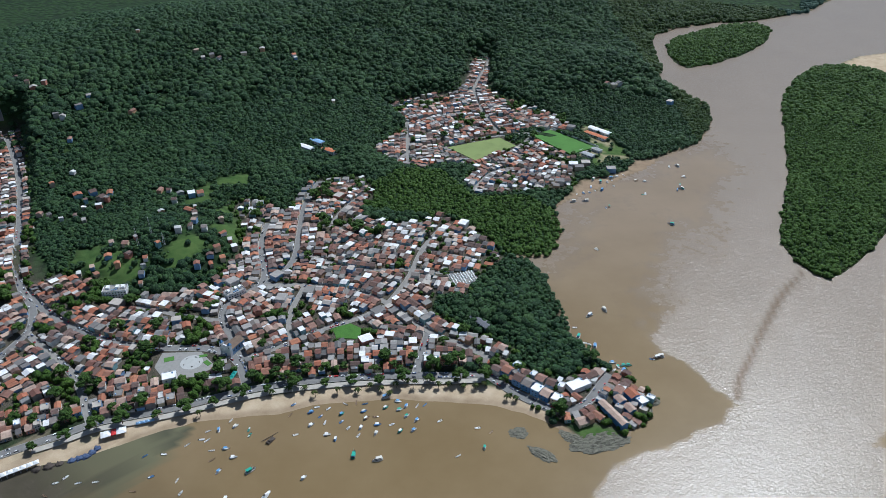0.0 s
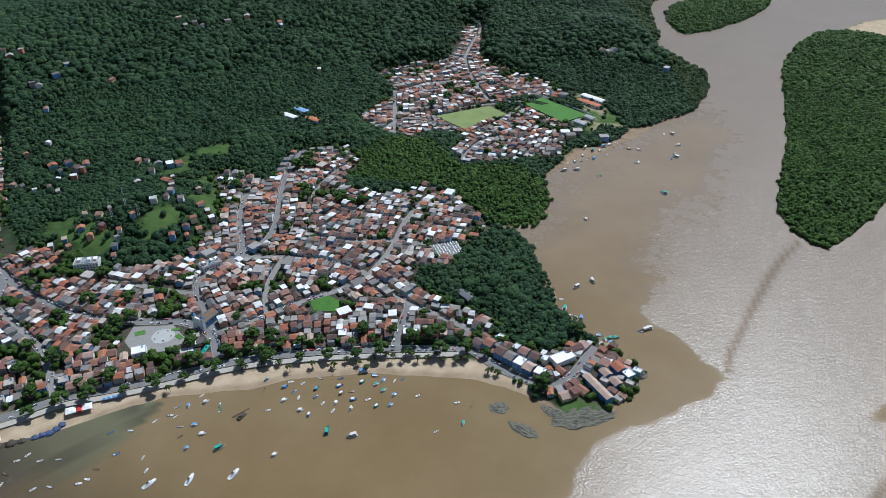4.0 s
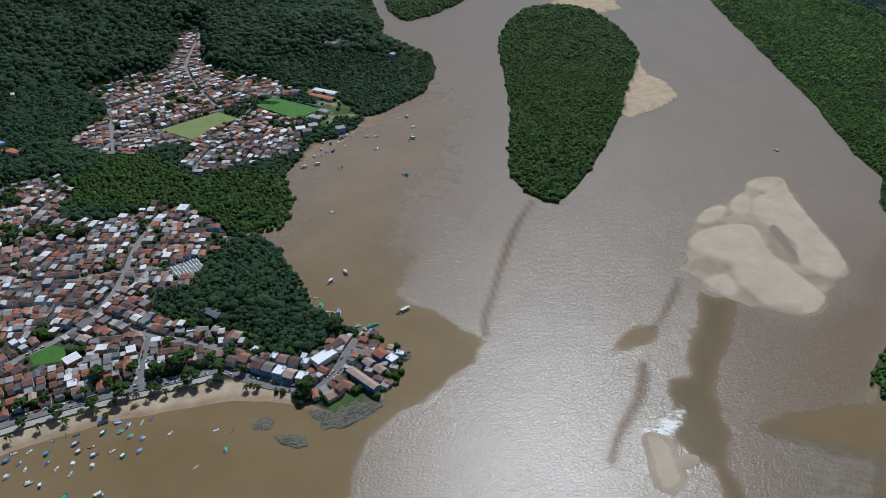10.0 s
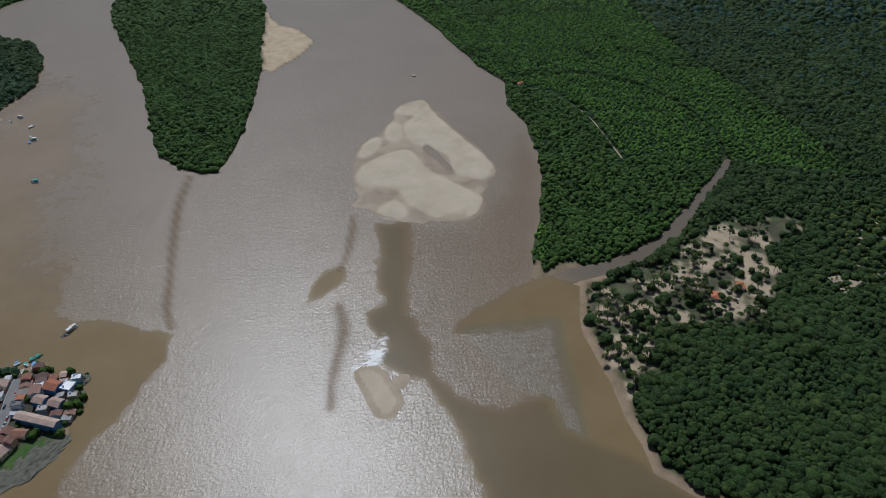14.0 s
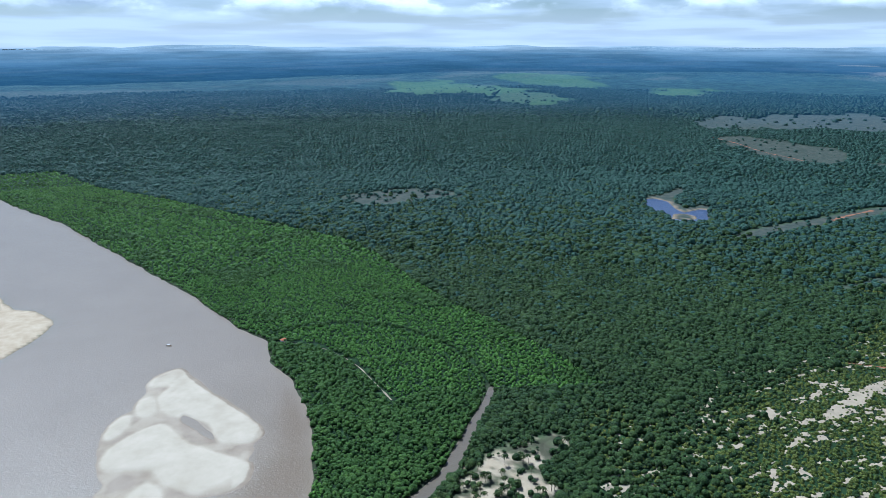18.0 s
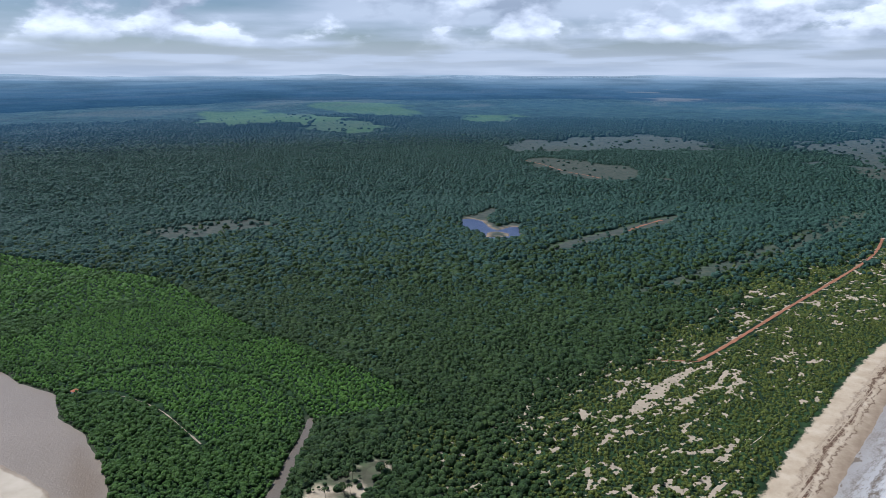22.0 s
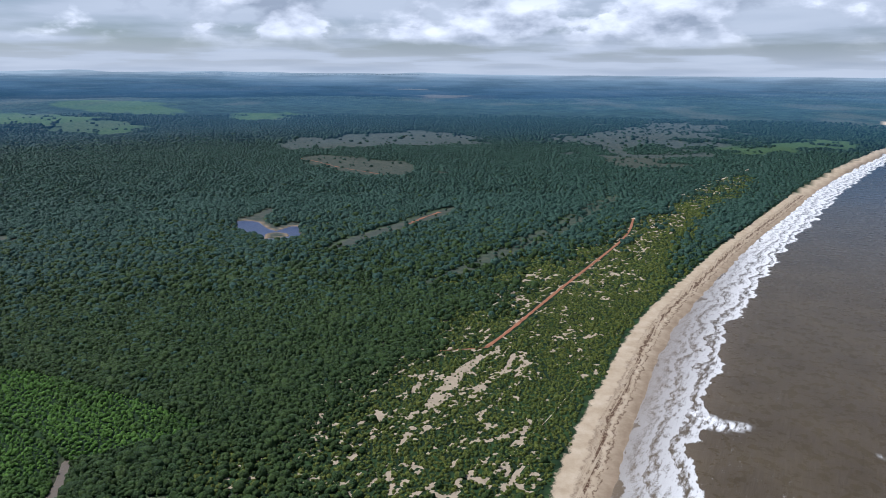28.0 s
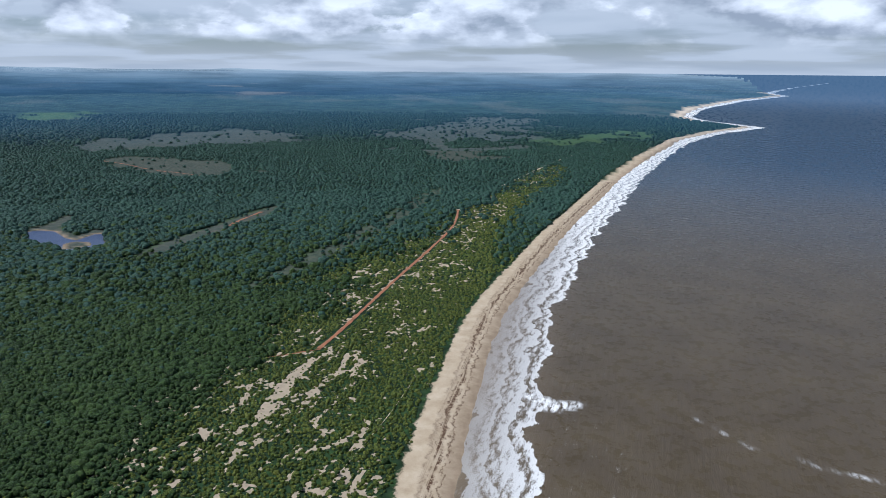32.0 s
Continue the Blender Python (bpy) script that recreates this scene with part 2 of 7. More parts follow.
MANGROVE_ARC = [(888, 649), (947, 603), (982, 547), (987, 493), (973, 423), (932, 354), (886, 312), (846, 291)]
MANGROVE_ARC_UP = [(1427, 1646), (1426, 1485), (1414, 1289), (1397, 1122), (1418, 1012), (1407, 914)]
OLD_MANGROVE = [(876, 635), (891, 603), (865, 478), (793, 389), (835, 350), (855, 307), (847, 290), (763, 284), (652, 277), (560, 305), (536, 332), (591, 362), (656, 410), (774, 519), (816, 584)]
MEADOW = [(1736, 1059), (1867, 991), (1953, 867), (1883, 788), (1777, 857), (1679, 941)]
STRIP = [(1737, 84), (1846, 27), (2035, -114), (2125, -179), (2216, -253), (2106, -213), (1986, -126), (1808, 1), (1718, 62)]
STRIP_B = [(1461, -109), (1604, -214), (1786, -346), (1951, -484), (2242, -659), (2378, -786), (2169, -686), (1887, -481), (1703, -341), (1546, -216)]
DUNES = [(690, 150), (820, 128), (985, 72), (1186, -42), (1380, -185), (1666, -434), (2075, -784), (2832, -1400), (2673, -1379), (1911, -804), (1501, -539), (1219, -379), (1018, -266), (881, -192), (771, -150), (690, -110)]
LONG_PATCH = [(931, -54), (941, -72), (989, -95), (1056, -138), (1099, -166), (1104, -150), (1061, -109), (1006, -82), (964, -60)]
T1 = [(-478, 699), (-456, 733), (-405, 720), (-347, 685), (-288, 695), (-268, 712), (-249, 779), (-263, 850), (-294, 913), (-257, 921), (-211, 879), (-201, 928), (-190, 982), (-118, 995), (-97, 943), (-115, 893), (-104, 861), (-45, 853), (-2, 875), (48, 829), (73, 767), (46, 736), (25, 690), (-12, 691), (-17, 659), (25, 618), (52, 599), (74, 586), (51, 567), (-30, 562), (-105, 558), (-162, 550), (-221, 532), (-273, 506), (-325, 499), (-365, 480), (-440, 440), (-560, 500), (-640, 760), (-760, 1120), (-700, 1160), (-600, 960), (-530, 820)]
T2 = [(-79, 1307), (34, 1365), (72, 1559), (102, 1578), (87, 1363), (135, 1300), (211, 1228), (217, 1164), (150, 1185), (100, 1150), (120, 1110), (150, 1140), (205, 1065), (188, 963), (131, 947), (52, 940), (33, 976), (55, 1034), (4, 1045), (-21, 1026), (-55, 1037), (-111, 1091), (-79, 1148), (-54, 1196), (-97, 1279)]
FIELD_A = [(149, 1151), (183, 1174), (245, 1099), (202, 1072)]
FIELD_B = [(8, 1106), (95, 1145), (120, 1110), (51, 1055)]
PLAZA = [(-286, 588), (-247, 590), (-226, 566), (-244, 551), (-272, 548), (-287, 566)]
LOT = [(-118, 627), (-100, 636), (-83, 624), (-90, 609), (-112, 611)]
CAPE_TOWN = [(45, 575), (75, 560), (110, 540), (150, 560), (180, 556), (182, 540), (196, 518), (166, 476), (140, 486), (110, 492), (80, 515), (52, 540)]
STREETS = {
    "front": (7.5, [(-480, 395), (-361, 465), (-337, 476), (-314, 491), (-277, 500), (-236, 514), (-204, 526), (-170, 537), (-135, 544), (-104, 548), (-62, 551), (-30, 552), (2, 551), (40, 553), (50, 544), (65, 528), (89, 511), (110, 499), (129, 507), (142, 523), (152, 539), (163, 553)]),
    "main": (7.0, [(-199, 577), (-223, 613), (-244, 652), (-240, 678), (-210, 711), (-211, 741), (-225, 779), (-232, 820), (-232, 857)]),
    "upper": (6.5, [(-210, 711), (-179, 752), (-188, 848), (-192, 903), (-188, 945), (-182, 981)]),
    "avenue": (8.0, [(-478, 699), (-443, 666), (-418, 645), (-372, 617), (-325, 600), (-287, 595), (-240, 597), (-205, 578), (-190, 540)]),
    "left": (6.0, [(-439, 621), (-400, 588), (-360, 554), (-339, 522), (-320, 490)]),
    "cross": (7.0, [(-16, 619), (-22, 587), (-27, 556)]),
    "diag": (5.5, [(-210, 711), (-152, 710), (-100, 698), (-61, 675), (-16, 619), (24, 595), (51, 573)]),
    "mid": (5.5, [(-197, 581), (-157, 603), (-124, 630), (-93, 643), (-60, 670)]),
    "lane_a": (4.5, [(-188, 848), (-148, 855), (-99, 810), (-42, 795), (46, 761)]),
    "lane_b": (4.5, [(-179, 785), (-105, 739), (-40, 744), (39, 724)]),
    "lane_c": (5.0, [(-341, 669), (-273, 648), (-241, 642)]),
    "lane_d": (4.5, [(-148, 855), (-132, 910), (-109, 943)]),
    "lane_e": (4.5, [(-61, 675), (-39, 726), (-28, 788), (-2, 844)]),
    "lane_f": (4.5, [(-157, 603), (-170, 650), (-160, 709)]),
    "west": (7.0, [(-764, 1209), (-625, 994), (-562, 856), (-500, 720), (-455, 669), (-443, 640), (-439, 621), (-455, 560), (-480, 395)]),
    "hill_street": (5.0, [(102, 1560), (67, 1413), (60, 1364), (72, 1259), (96, 1167)]),
    "up_b": (4.5, [(-59, 1209), (-7, 1248), (72, 1259), (146, 1203), (217, 1164)]),
    "up_c": (4.5, [(-61, 1209), (-53, 1053)]),
    "up_d": (4.5, [(-72, 1047), (-55, 1090), (5, 1125), (96, 1156), (149, 1156)]),
    "up_e": (4.5, [(55, 1034), (110, 1085), (145, 1141)]),
    "up_f": (4.5, [(44, 949), (71, 1013), (114, 1032), (160, 992), (196, 991)]),
    "up_g": (4.5, [(-42, 1147), (32, 1207), (96, 1167)]),
}
HILLS = [(75, 660, 48, 15), (-335, 800, 75, 24), (-520, 1560, 420, 95), (-60, 1900, 330, 80), (330, 1420, 150, 42), (-900, 1150, 280, 60), (250, 2100, 300, 60)]
DRY_HILLS = [(5400, 2300, 800, 30), (7200, 2400, 900, 45), (8800, 600, 1800, 40), (9000, 4200, 2200, 70), (14000, 1500, 3000, 60), (15000, 7000, 4000, 110)]


def seg_dist(x, y, pts, closed=False):
    """Distance to a polyline."""
    best = np.full(x.shape, 1e9)
    ends = list(zip(pts, pts[1:])) + ([(pts[-1], pts[0])] if closed else [])
    for (ax, ay), (bx, by) in ends:
        dx, dy = bx - ax, by - ay
        t = np.clip(((x - ax) * dx + (y - ay) * dy) / max(dx * dx + dy * dy, 1e-9), 0, 1)
        best = np.minimum(best, (x - ax - t * dx) ** 2 + (y - ay - t * dy) ** 2)
    return np.sqrt(best)


def inside(x, y, pts):
    hit = np.zeros(x.shape, bool)
    for (ax, ay), (bx, by) in zip(pts, pts[1:] + pts[:1]):
        if ay == by:
            continue
        cross = ((ay > y) != (by > y)) & (x < (bx - ax) * (y - ay) / (by - ay) + ax)
        hit ^= cross
    return hit


def signed(x, y, pts):
    """Distance to an outline, positive inside."""
    d = seg_dist(x, y, pts, True)
    return np.where(inside(x, y, pts), d, -d)


def rnd(i, j, seed):
    v = np.sin(i * 127.1 + j * 311.7 + seed * 74.7) * 43758.5453
    return v - np.floor(v)


def vnoise(x, y, size, seed=0):
    """Value noise, 0 to 1, in cells of that many metres."""
    x, y = x / size, y / size
    i, j = np.floor(x), np.floor(y)
    u, v = x - i, y - j
    u, v = u * u * (3 - 2 * u), v * v * (3 - 2 * v)
    a, b = rnd(i, j, seed), rnd(i + 1, j, seed)
    c, d = rnd(i, j + 1, seed), rnd(i + 1, j + 1, seed)
    return (a * (1 - u) + b * u) * (1 - v) + (c * (1 - u) + d * u) * v


def fbm(x, y, size, seed=0):
    return (vnoise(x, y, size, seed) + 0.5 * vnoise(x, y, size / 2.1, seed + 1) + 0.25 * vnoise(x, y, size / 4.3, seed + 2)) / 1.75


def step(v, a, b):
    t = np.clip((v - a) / (b - a), 0, 1)
    return t * t * (3 - 2 * t)


def draw_in(x, y, z):
    """The far distance drawn in along the line of sight; near places stay as they are."""
    dx, dy = x - CX, y - CY
    d = np.maximum(np.hypot(dx, dy), 1e-6)
    span = R_FAR - R_NEAR
    r = np.where(d < R_NEAR, d, R_NEAR + span * (1 - np.exp(-(np.maximum(d, R_NEAR) - R_NEAR) / span)))
    k = r / d
    return CX + dx * k, CY + dy * k, EYE * (1 - k) + z * k


def shore(x, y):
    """Signed distance to the waterline: positive on land."""
    rough = (fbm(x, y, 22, 5) - 0.5) * 7
    d = np.maximum.reduce([signed(x, y, TOWN), signed(x, y, ISLET), signed(x, y, ISLAND), signed(x, y, EAST) ])
    d = d + rough * np.clip(np.hypot(x - CX, y - CY) / 900, 0.3, 2)
    creek = seg_dist(x, y, CREEK) - np.clip(10 - (x - 560) * 0.02, 4.0, 10.0)
    d = np.minimum(d, creek)
    d = np.minimum(d, np.maximum(-signed(x, y, POND), signed(x, y, REEDS)))
    d = np.minimum(d, seg_dist(x, y, SWAMP) - 5 * vnoise(x, y, 40, 27))
    return d


def bars(x, y):
    """Sandbars, signed distance."""
    d = np.maximum.reduce([signed(x, y, p) for p in (ISLAND_SAND, TOP_SAND)])
    return d + (fbm(x, y, 30, 9) - 0.5) * 9


def hills(x, y):
    z = np.zeros(x.shape)
    for hx, hy, hr, hh in HILLS + DRY_HILLS:
        z += hh * np.exp(-((x - hx) ** 2 + (y - hy) ** 2) / hr ** 2)
    return z


def flat_town(x, y):
    return step(np.maximum.reduce([signed(x, y, T1), signed(x, y, T2), signed(x, y, CAPE_TOWN)]), -25, 5)


def height(x, y, d=None):
    d = shore(x, y) if d is None else d
    z = np.clip(d * 0.085, -2.5, 3.0)
    far = step(np.hypot(x - CX, y - CY), 2600, 3600)
    z = z + step(d, 10, 60) * hills(x, y) * np.maximum(1 - 0.85 * flat_town(x, y), far)
    z = z + far * step(d, 40, 300) * (fbm(x, y, 900, 21) - 0.2) * 30
    away, bearing = np.hypot(x - CX, y - CY), np.degrees(np.arctan2(x - CX, y - CY))
    z = z + step(away, 15000, 24000) * (1 - 0.85 * step(bearing, 88, 104)) * np.maximum(fbm(x, y, 5200, 25) - 0.36, 0) * 520
    b = bars(x, y)
    z = np.maximum(z, np.clip(b * 0.05, -2.5, 0.9 + 0.5 * vnoise(x, y, 40, 3)))
    return z
# plan-end

# ---------------------------------------------------------------- places of things
CANOES_A = [(-140, 514), (-118, 511), (-107, 509), (-113, 499), (-108, 491), (-93, 492), (-86, 484), (-132, 476), (-173, 476), (-175, 483), (-76, 475), (-47, 488), (-62, 498), (-92, 515), (-82, 517), (-25, 512), (-74, 515), (-18, 513), (-211, 481), (-209, 470), (-202, 458), (-199, 447), (-194, 494), (-141, 501)]
CANOES_B = [(-316, 429), (-325, 410), (-296, 395), (-289, 424), (-263, 400), (-255, 414), (-258, 404), (-284, 397), (-245, 429), (-222, 425), (-215, 412), (-258, 452), (-242, 454), (-225, 465), (-214, 471), (-201, 458), (-183, 451), (-323, 399), (-322, 423), (-303, 423), (-4, 492), (12, 450), (30, 483), (42, 478)]
LAUNCHES = [(-123, 504), (-120, 488), (-94, 502), (-75, 484), (-60, 488), (-74, 505), (-71, 496), (-61, 477), (-96, 471), (-104, 476), (-39, 480), (-27, 481), (-25, 493), (-34, 499), (-41, 507), (-54, 510), (-43, 518), (-35, 512), (-190, 434), (-202, 483), (-190, 460), (-181, 450), (-188, 487), (-117, 427)]
BIG_BOATS = [(-78, 452), (-57, 446), (-163, 435), (-54, 524)]
YACHTS = [(-145, 408), (-178, 403), (-208, 399)]
RIVER_BOATS = [(159, 651), (178, 661), (303, 854), (346, 959), (361, 998), (290, 943), (231, 905), (192, 791), (35, 459), (804, 748)]
MOORED = [(210, 577), (214, 579), (218, 581), (169, 572), (173, 566), (179, 568), (184, 568), (162, 567), (168, 560), (176, 557), (140, 630), (141, 613), (146, 604), (151, 601), (156, 599)]
UPPER_BOATS = [(223, 988), (233, 983), (251, 987), (250, 969), (272, 1006), (245, 1000), (252, 994), (260, 1000), (243, 981), (216, 966), (211, 949), (220, 954), (231, 957), (202, 947), (192, 943), (183, 920), (201, 922), (226, 901), (287, 941), (339, 954), (347, 970), (357, 996), (348, 1034), (361, 1037), (286, 986), (299, 983)]
STREET_TREES = [(-368, 490), (-340, 493), (-304, 504), (-291, 501), (-279, 510), (-231, 544), (-215, 536), (-219, 558), (-209, 532), (-183, 543), (-163, 550), (-151, 545), (-134, 555), (-116, 557), (-98, 560), (-68, 556), (-49, 562), (-11, 561), (5, 565), (13, 568), (58, 540), (51, 565), (106, 500), (103, 495), (-304, 591), (-296, 587), (-291, 596), (-344, 542), (-329, 538), (-260, 663), (-252, 668), (-184, 596), (-144, 563), (-440, 698), (-403, 645), (-31, 574), (-58, 575), (35, 565), (72, 556), (147, 572)]
PALMS_BEACH = [(-60, 531), (-45, 535), (-29, 535), (-16, 538), (-5, 534), (5, 536), (18, 534), (30, 534), (-81, 529), (-101, 528), (-121, 524), (-34, 541), (-11, 542), (13, 540), (39, 534), (59, 518), (67, 516), (-133, 532), (-148, 530), (-71, 535), (-52, 526), (-223, 500), (-163, 525)]
HILL_HOUSES = [(-616, 1119), (-604, 1115), (-593, 1152), (-587, 1185), (-744, 1626), (-899, 1894), (-572, 1058), (-535, 972), (-596, 1461), (-508, 1153), (-460, 1377), (-441, 1350), (-428, 1363), (-413, 1354), (-373, 1381), (-342, 1401), (-283, 1399), (-278, 1388), (-504, 912), (-487, 921), (-470, 907), (-464, 922), (-700, 1213), (-727, 1232), (-684, 1199), (-674, 1218), (-397, 931), (-385, 932), (-366, 923), (-349, 918), (-339, 924), (-366, 896), (-334, 859), (-323, 847), (-190, 1238), (315, 1315), (306, 1325), (327, 1321), (409, 1268)]
KNOLL_HOUSES = [(-410, 786), (-388, 776), (-378, 785), (-343, 764), (-403, 756), (-384, 736), (-376, 752), (-353, 744), (-352, 732), (-350, 719), (-347, 705), (-417, 740), (-430, 731), (-408, 728), (-401, 932), (-380, 929), (-361, 923), (-345, 920), (-333, 921), (-361, 890), (-332, 876), (-317, 831), (-314, 818), (-315, 803), (-298, 803), (-326, 791), (-371, 859), (-488, 898), (-484, 927), (-461, 904), (-465, 885), (-484, 882), (-275, 769), (-280, 755), (-266, 757), (-290, 735), (-276, 742), (-276, 802), (-266, 795), (-258, 782), (-285, 832), (-549, 936), (-523, 863), (-503, 854), (-488, 862), (-472, 851), (-538, 868), (-537, 841)]
SCHOOL = [(-177, 1065), (-167, 1050), (-213, 1072), (-199, 1093)]
WHITES = [(-195, 725), (-181, 678), (-80, 603), (-152, 692), (-244, 712), (-146, 928), (-134, 928), (-265, 546), (-264, 558), (-362, 670), (-71, 652), (27, 847)]
SANDSPOTS = [(880, 586), (880, 544), (863, 497), (843, 459), (796, 412), (787, 391), (1249, 1420), (1279, 1265), (1300, 1193), (1565, 1997)]
MASTS = [(-366, 762), (-355, 779), (-337, 767)]
FENCE_LINE = [(814, -123), (858, -156), (914, -200), (1013, -265)]
CREEK_TRACK = [(872, 624), (885, 556), (859, 485), (820, 433), (787, 391)]
RED_ROAD = [(1131, -164), (1186, -204), (1290, -271), (1421, -356), (1613, -486), (1825, -623), (2006, -701)]
UP_WHITES = [(219, 1178), (207, 1019), (200, 1030), (171, 972), (255, 1016), (219, 1034)]
SLOPE = [(-329, 772), (-308, 791), (-283, 783), (-291, 758), (-314, 731), (-329, 728), (-332, 755)]
TERRACE = [(-438, 756), (-397, 771), (-364, 749), (-353, 719), (-367, 709), (-397, 727)]
GLADE = [(-327, 971), (-284, 991), (-276, 955), (-320, 954)]
SHALLOWS = [(-520, 300), (-356, 391), (-332, 396), (-309, 400), (-275, 404), (-258, 412), (-250, 427), (-240, 450), (-231, 468), (-226, 488), (-243, 490), (-277, 480), (-300, 465), (-353, 447), (-520, 370)]
WEED = [(-520, 370), (-378, 431), (-352, 436), (-331, 431), (-316, 420), (-300, 403), (-320, 398), (-357, 393), (-520, 300)]
SHED_YARD = [(233, 1190), (283, 1171), (275, 1116), (297, 1085), (294, 1060), (259, 1057), (239, 1037), (212, 1066), (229, 1102), (243, 1117), (242, 1148)]
MUD = [(206, 988), (249, 1000), (288, 1028), (300, 1059), (342, 1065), (335, 1048), (304, 1015), (276, 996), (218, 948), (180, 920), (152, 904), (177, 937)]


# ---------------------------------------------------------------- materials


def material(name):
    m = bpy.data.materials.new(name)
    m.use_nodes = True
    nt = m.node_tree
    bsdf = nt.nodes["Principled BSDF"]
    return m, nt.nodes.new, nt.links.new, bsdf


def ramp(N, stops, constant=False):
    r = N("ShaderNodeValToRGB")
    r.color_ramp.interpolation = "CONSTANT" if constant else "LINEAR"
    e = r.color_ramp.elements
    while len(e) < len(stops):
        e.new(0.5)
    for k, (p, c) in enumerate(stops):
        e[k].position, e[k].color = p, (*c, 1)
    return r


def noise_node(N, L, scale, detail=4, rough=0.55, vec=None):
    n = N("ShaderNodeTexNoise")
    n.inputs["Scale"].default_value, n.inputs["Detail"].default_value, n.inputs["Roughness"].default_value = scale, detail, rough
    if vec is not None:
        L(vec, n.inputs["Vector"])
    return n


def mixrgb(N, L, fac, a, b, mode="MIX"):
    m = N("ShaderNodeMixRGB")
    m.blend_type = mode
    for key, v in (("Fac", fac), ("Color1", a), ("Color2", b)):
        if isinstance(v, (int, float)):
            m.inputs[key].default_value = v
        elif isinstance(v, tuple):
            m.inputs[key].default_value = (*v, 1)
        else:
            L(v, m.inputs[key])
    return m.outputs[0]


def math_node(N, L, op, a, b=None):
    m = N("ShaderNodeMath")
    m.operation = op
    for k, v in enumerate((a, b)):
        if v is None:
            continue
        if isinstance(v, (int, float)):
            m.inputs[k].default_value = v
        else:
            L(v, m.inputs[k])
    return m.outputs[0]


def span(N, L, v, a, b, c=0.0, d=1.0):
    m = N("ShaderNodeMapRange")
    for key, w in (("From Min", a), ("From Max", b), ("To Min", c), ("To Max", d)):
        m.inputs[key].default_value = w
    L(v, m.inputs["Value"])
    return m.outputs[0]


def bump(N, L, bsdf, h, strength, distance):
    b = N("ShaderNodeBump")
    b.inputs["Strength"].default_value, b.inputs["Distance"].default_value = strength, distance
    L(h, b.inputs["Height"])
    L(b.outputs[0], bsdf.inputs["Normal"])


def where(N):
    return N("ShaderNodeNewGeometry").outputs["Position"]


def plain(name, color, rough=0.8, vary=0.25, scale=0.6, metal=0.0, relief=0.0):
    """A worn, slightly uneven surface: stains over metres and grain over decimetres."""
    m, N, L, b = material(name)
    co = N("ShaderNodeTexCoord").outputs["Object"]
    big, fine = noise_node(N, L, scale * 0.35, 4, 0.6, co), noise_node(N, L, scale * 6, 3, 0.6, co)
    dark = tuple(c * (1 - vary) for c in color)
    light = tuple(min(1, c * (1 + vary * 0.5)) for c in color)
    r = ramp(N, [(0.3, dark), (0.5, color), (0.75, light)])
    L(math_node(N, L, "ADD", math_node(N, L, "MULTIPLY", big.outputs["Fac"], 0.7), math_node(N, L, "MULTIPLY", fine.outputs["Fac"], 0.3)), r.inputs[0])
    L(r.outputs[0], b.inputs["Base Color"])
    b.inputs["Roughness"].default_value, b.inputs["Metallic"].default_value = rough, metal
    if relief:
        bump(N, L, b, fine.outputs["Fac"], 0.5, relief)
    return m


def by_object(name, colours, rough=0.8, stripes=0.0, island=False, dirt=0.35):
    """One colour of the list for each object (or each piece of a joined mesh), with stains and, for roofs, rows."""
    m, N, L, b = material(name)
    rand = N("ShaderNodeNewGeometry").outputs["Random Per Island"] if island else N("ShaderNodeObjectInfo").outputs["Random"]
    r = ramp(N, [(k / len(colours), c) for k, c in enumerate(colours)], True)
    L(rand, r.inputs[0])
    co = where(N)
    n1, n2 = noise_node(N, L, 0.25, 5, 0.65, co), noise_node(N, L, 2.2, 3, 0.6, co)
    col = mixrgb(N, L, span(N, L, n1.outputs["Fac"], 0.42, 0.7, 0, dirt), r.outputs[0], (0.055, 0.045, 0.04))
    col = mixrgb(N, L, span(N, L, n2.outputs["Fac"], 0.5, 0.75, 0, dirt * 0.6), col, (0.32, 0.27, 0.22))
    L(col, b.inputs["Base Color"])
    b.inputs["Roughness"].default_value = rough
    if stripes:
        uv = N("ShaderNodeTexCoord").outputs["Object"]
        w = N("ShaderNodeTexWave")
        w.inputs["Scale"].default_value, w.inputs["Distortion"].default_value = stripes, 0.4
        L(uv, w.inputs["Vector"])
        bump(N, L, b, w.outputs["Fac"], 0.6, 0.05)
    return m


TILE = [(0.36, 0.12, 0.06), (0.26, 0.105, 0.065), (0.17, 0.07, 0.05), (0.42, 0.165, 0.085), (0.1, 0.06, 0.05), (0.28, 0.155, 0.115), (0.2, 0.095, 0.066), (0.31, 0.115, 0.06), (0.15, 0.095, 0.08), (0.4, 0.28, 0.22), (0.5, 0.36, 0.28), (0.12, 0.066, 0.052), (0.3, 0.135, 0.085)]
SHEET = [(0.76, 0.76, 0.76), (0.56, 0.55, 0.53), (0.24, 0.235, 0.23), (0.12, 0.118, 0.115), (0.7, 0.7, 0.69), (0.085, 0.08, 0.08), (0.2, 0.175, 0.155), (0.5, 0.49, 0.47), (0.36, 0.33, 0.3), (0.3, 0.285, 0.265)]
SLAB = [(0.76, 0.76, 0.76), (0.3, 0.28, 0.26), (0.2, 0.19, 0.175), (0.78, 0.78, 0.77), (0.42, 0.38, 0.33), (0.15, 0.14, 0.135)]
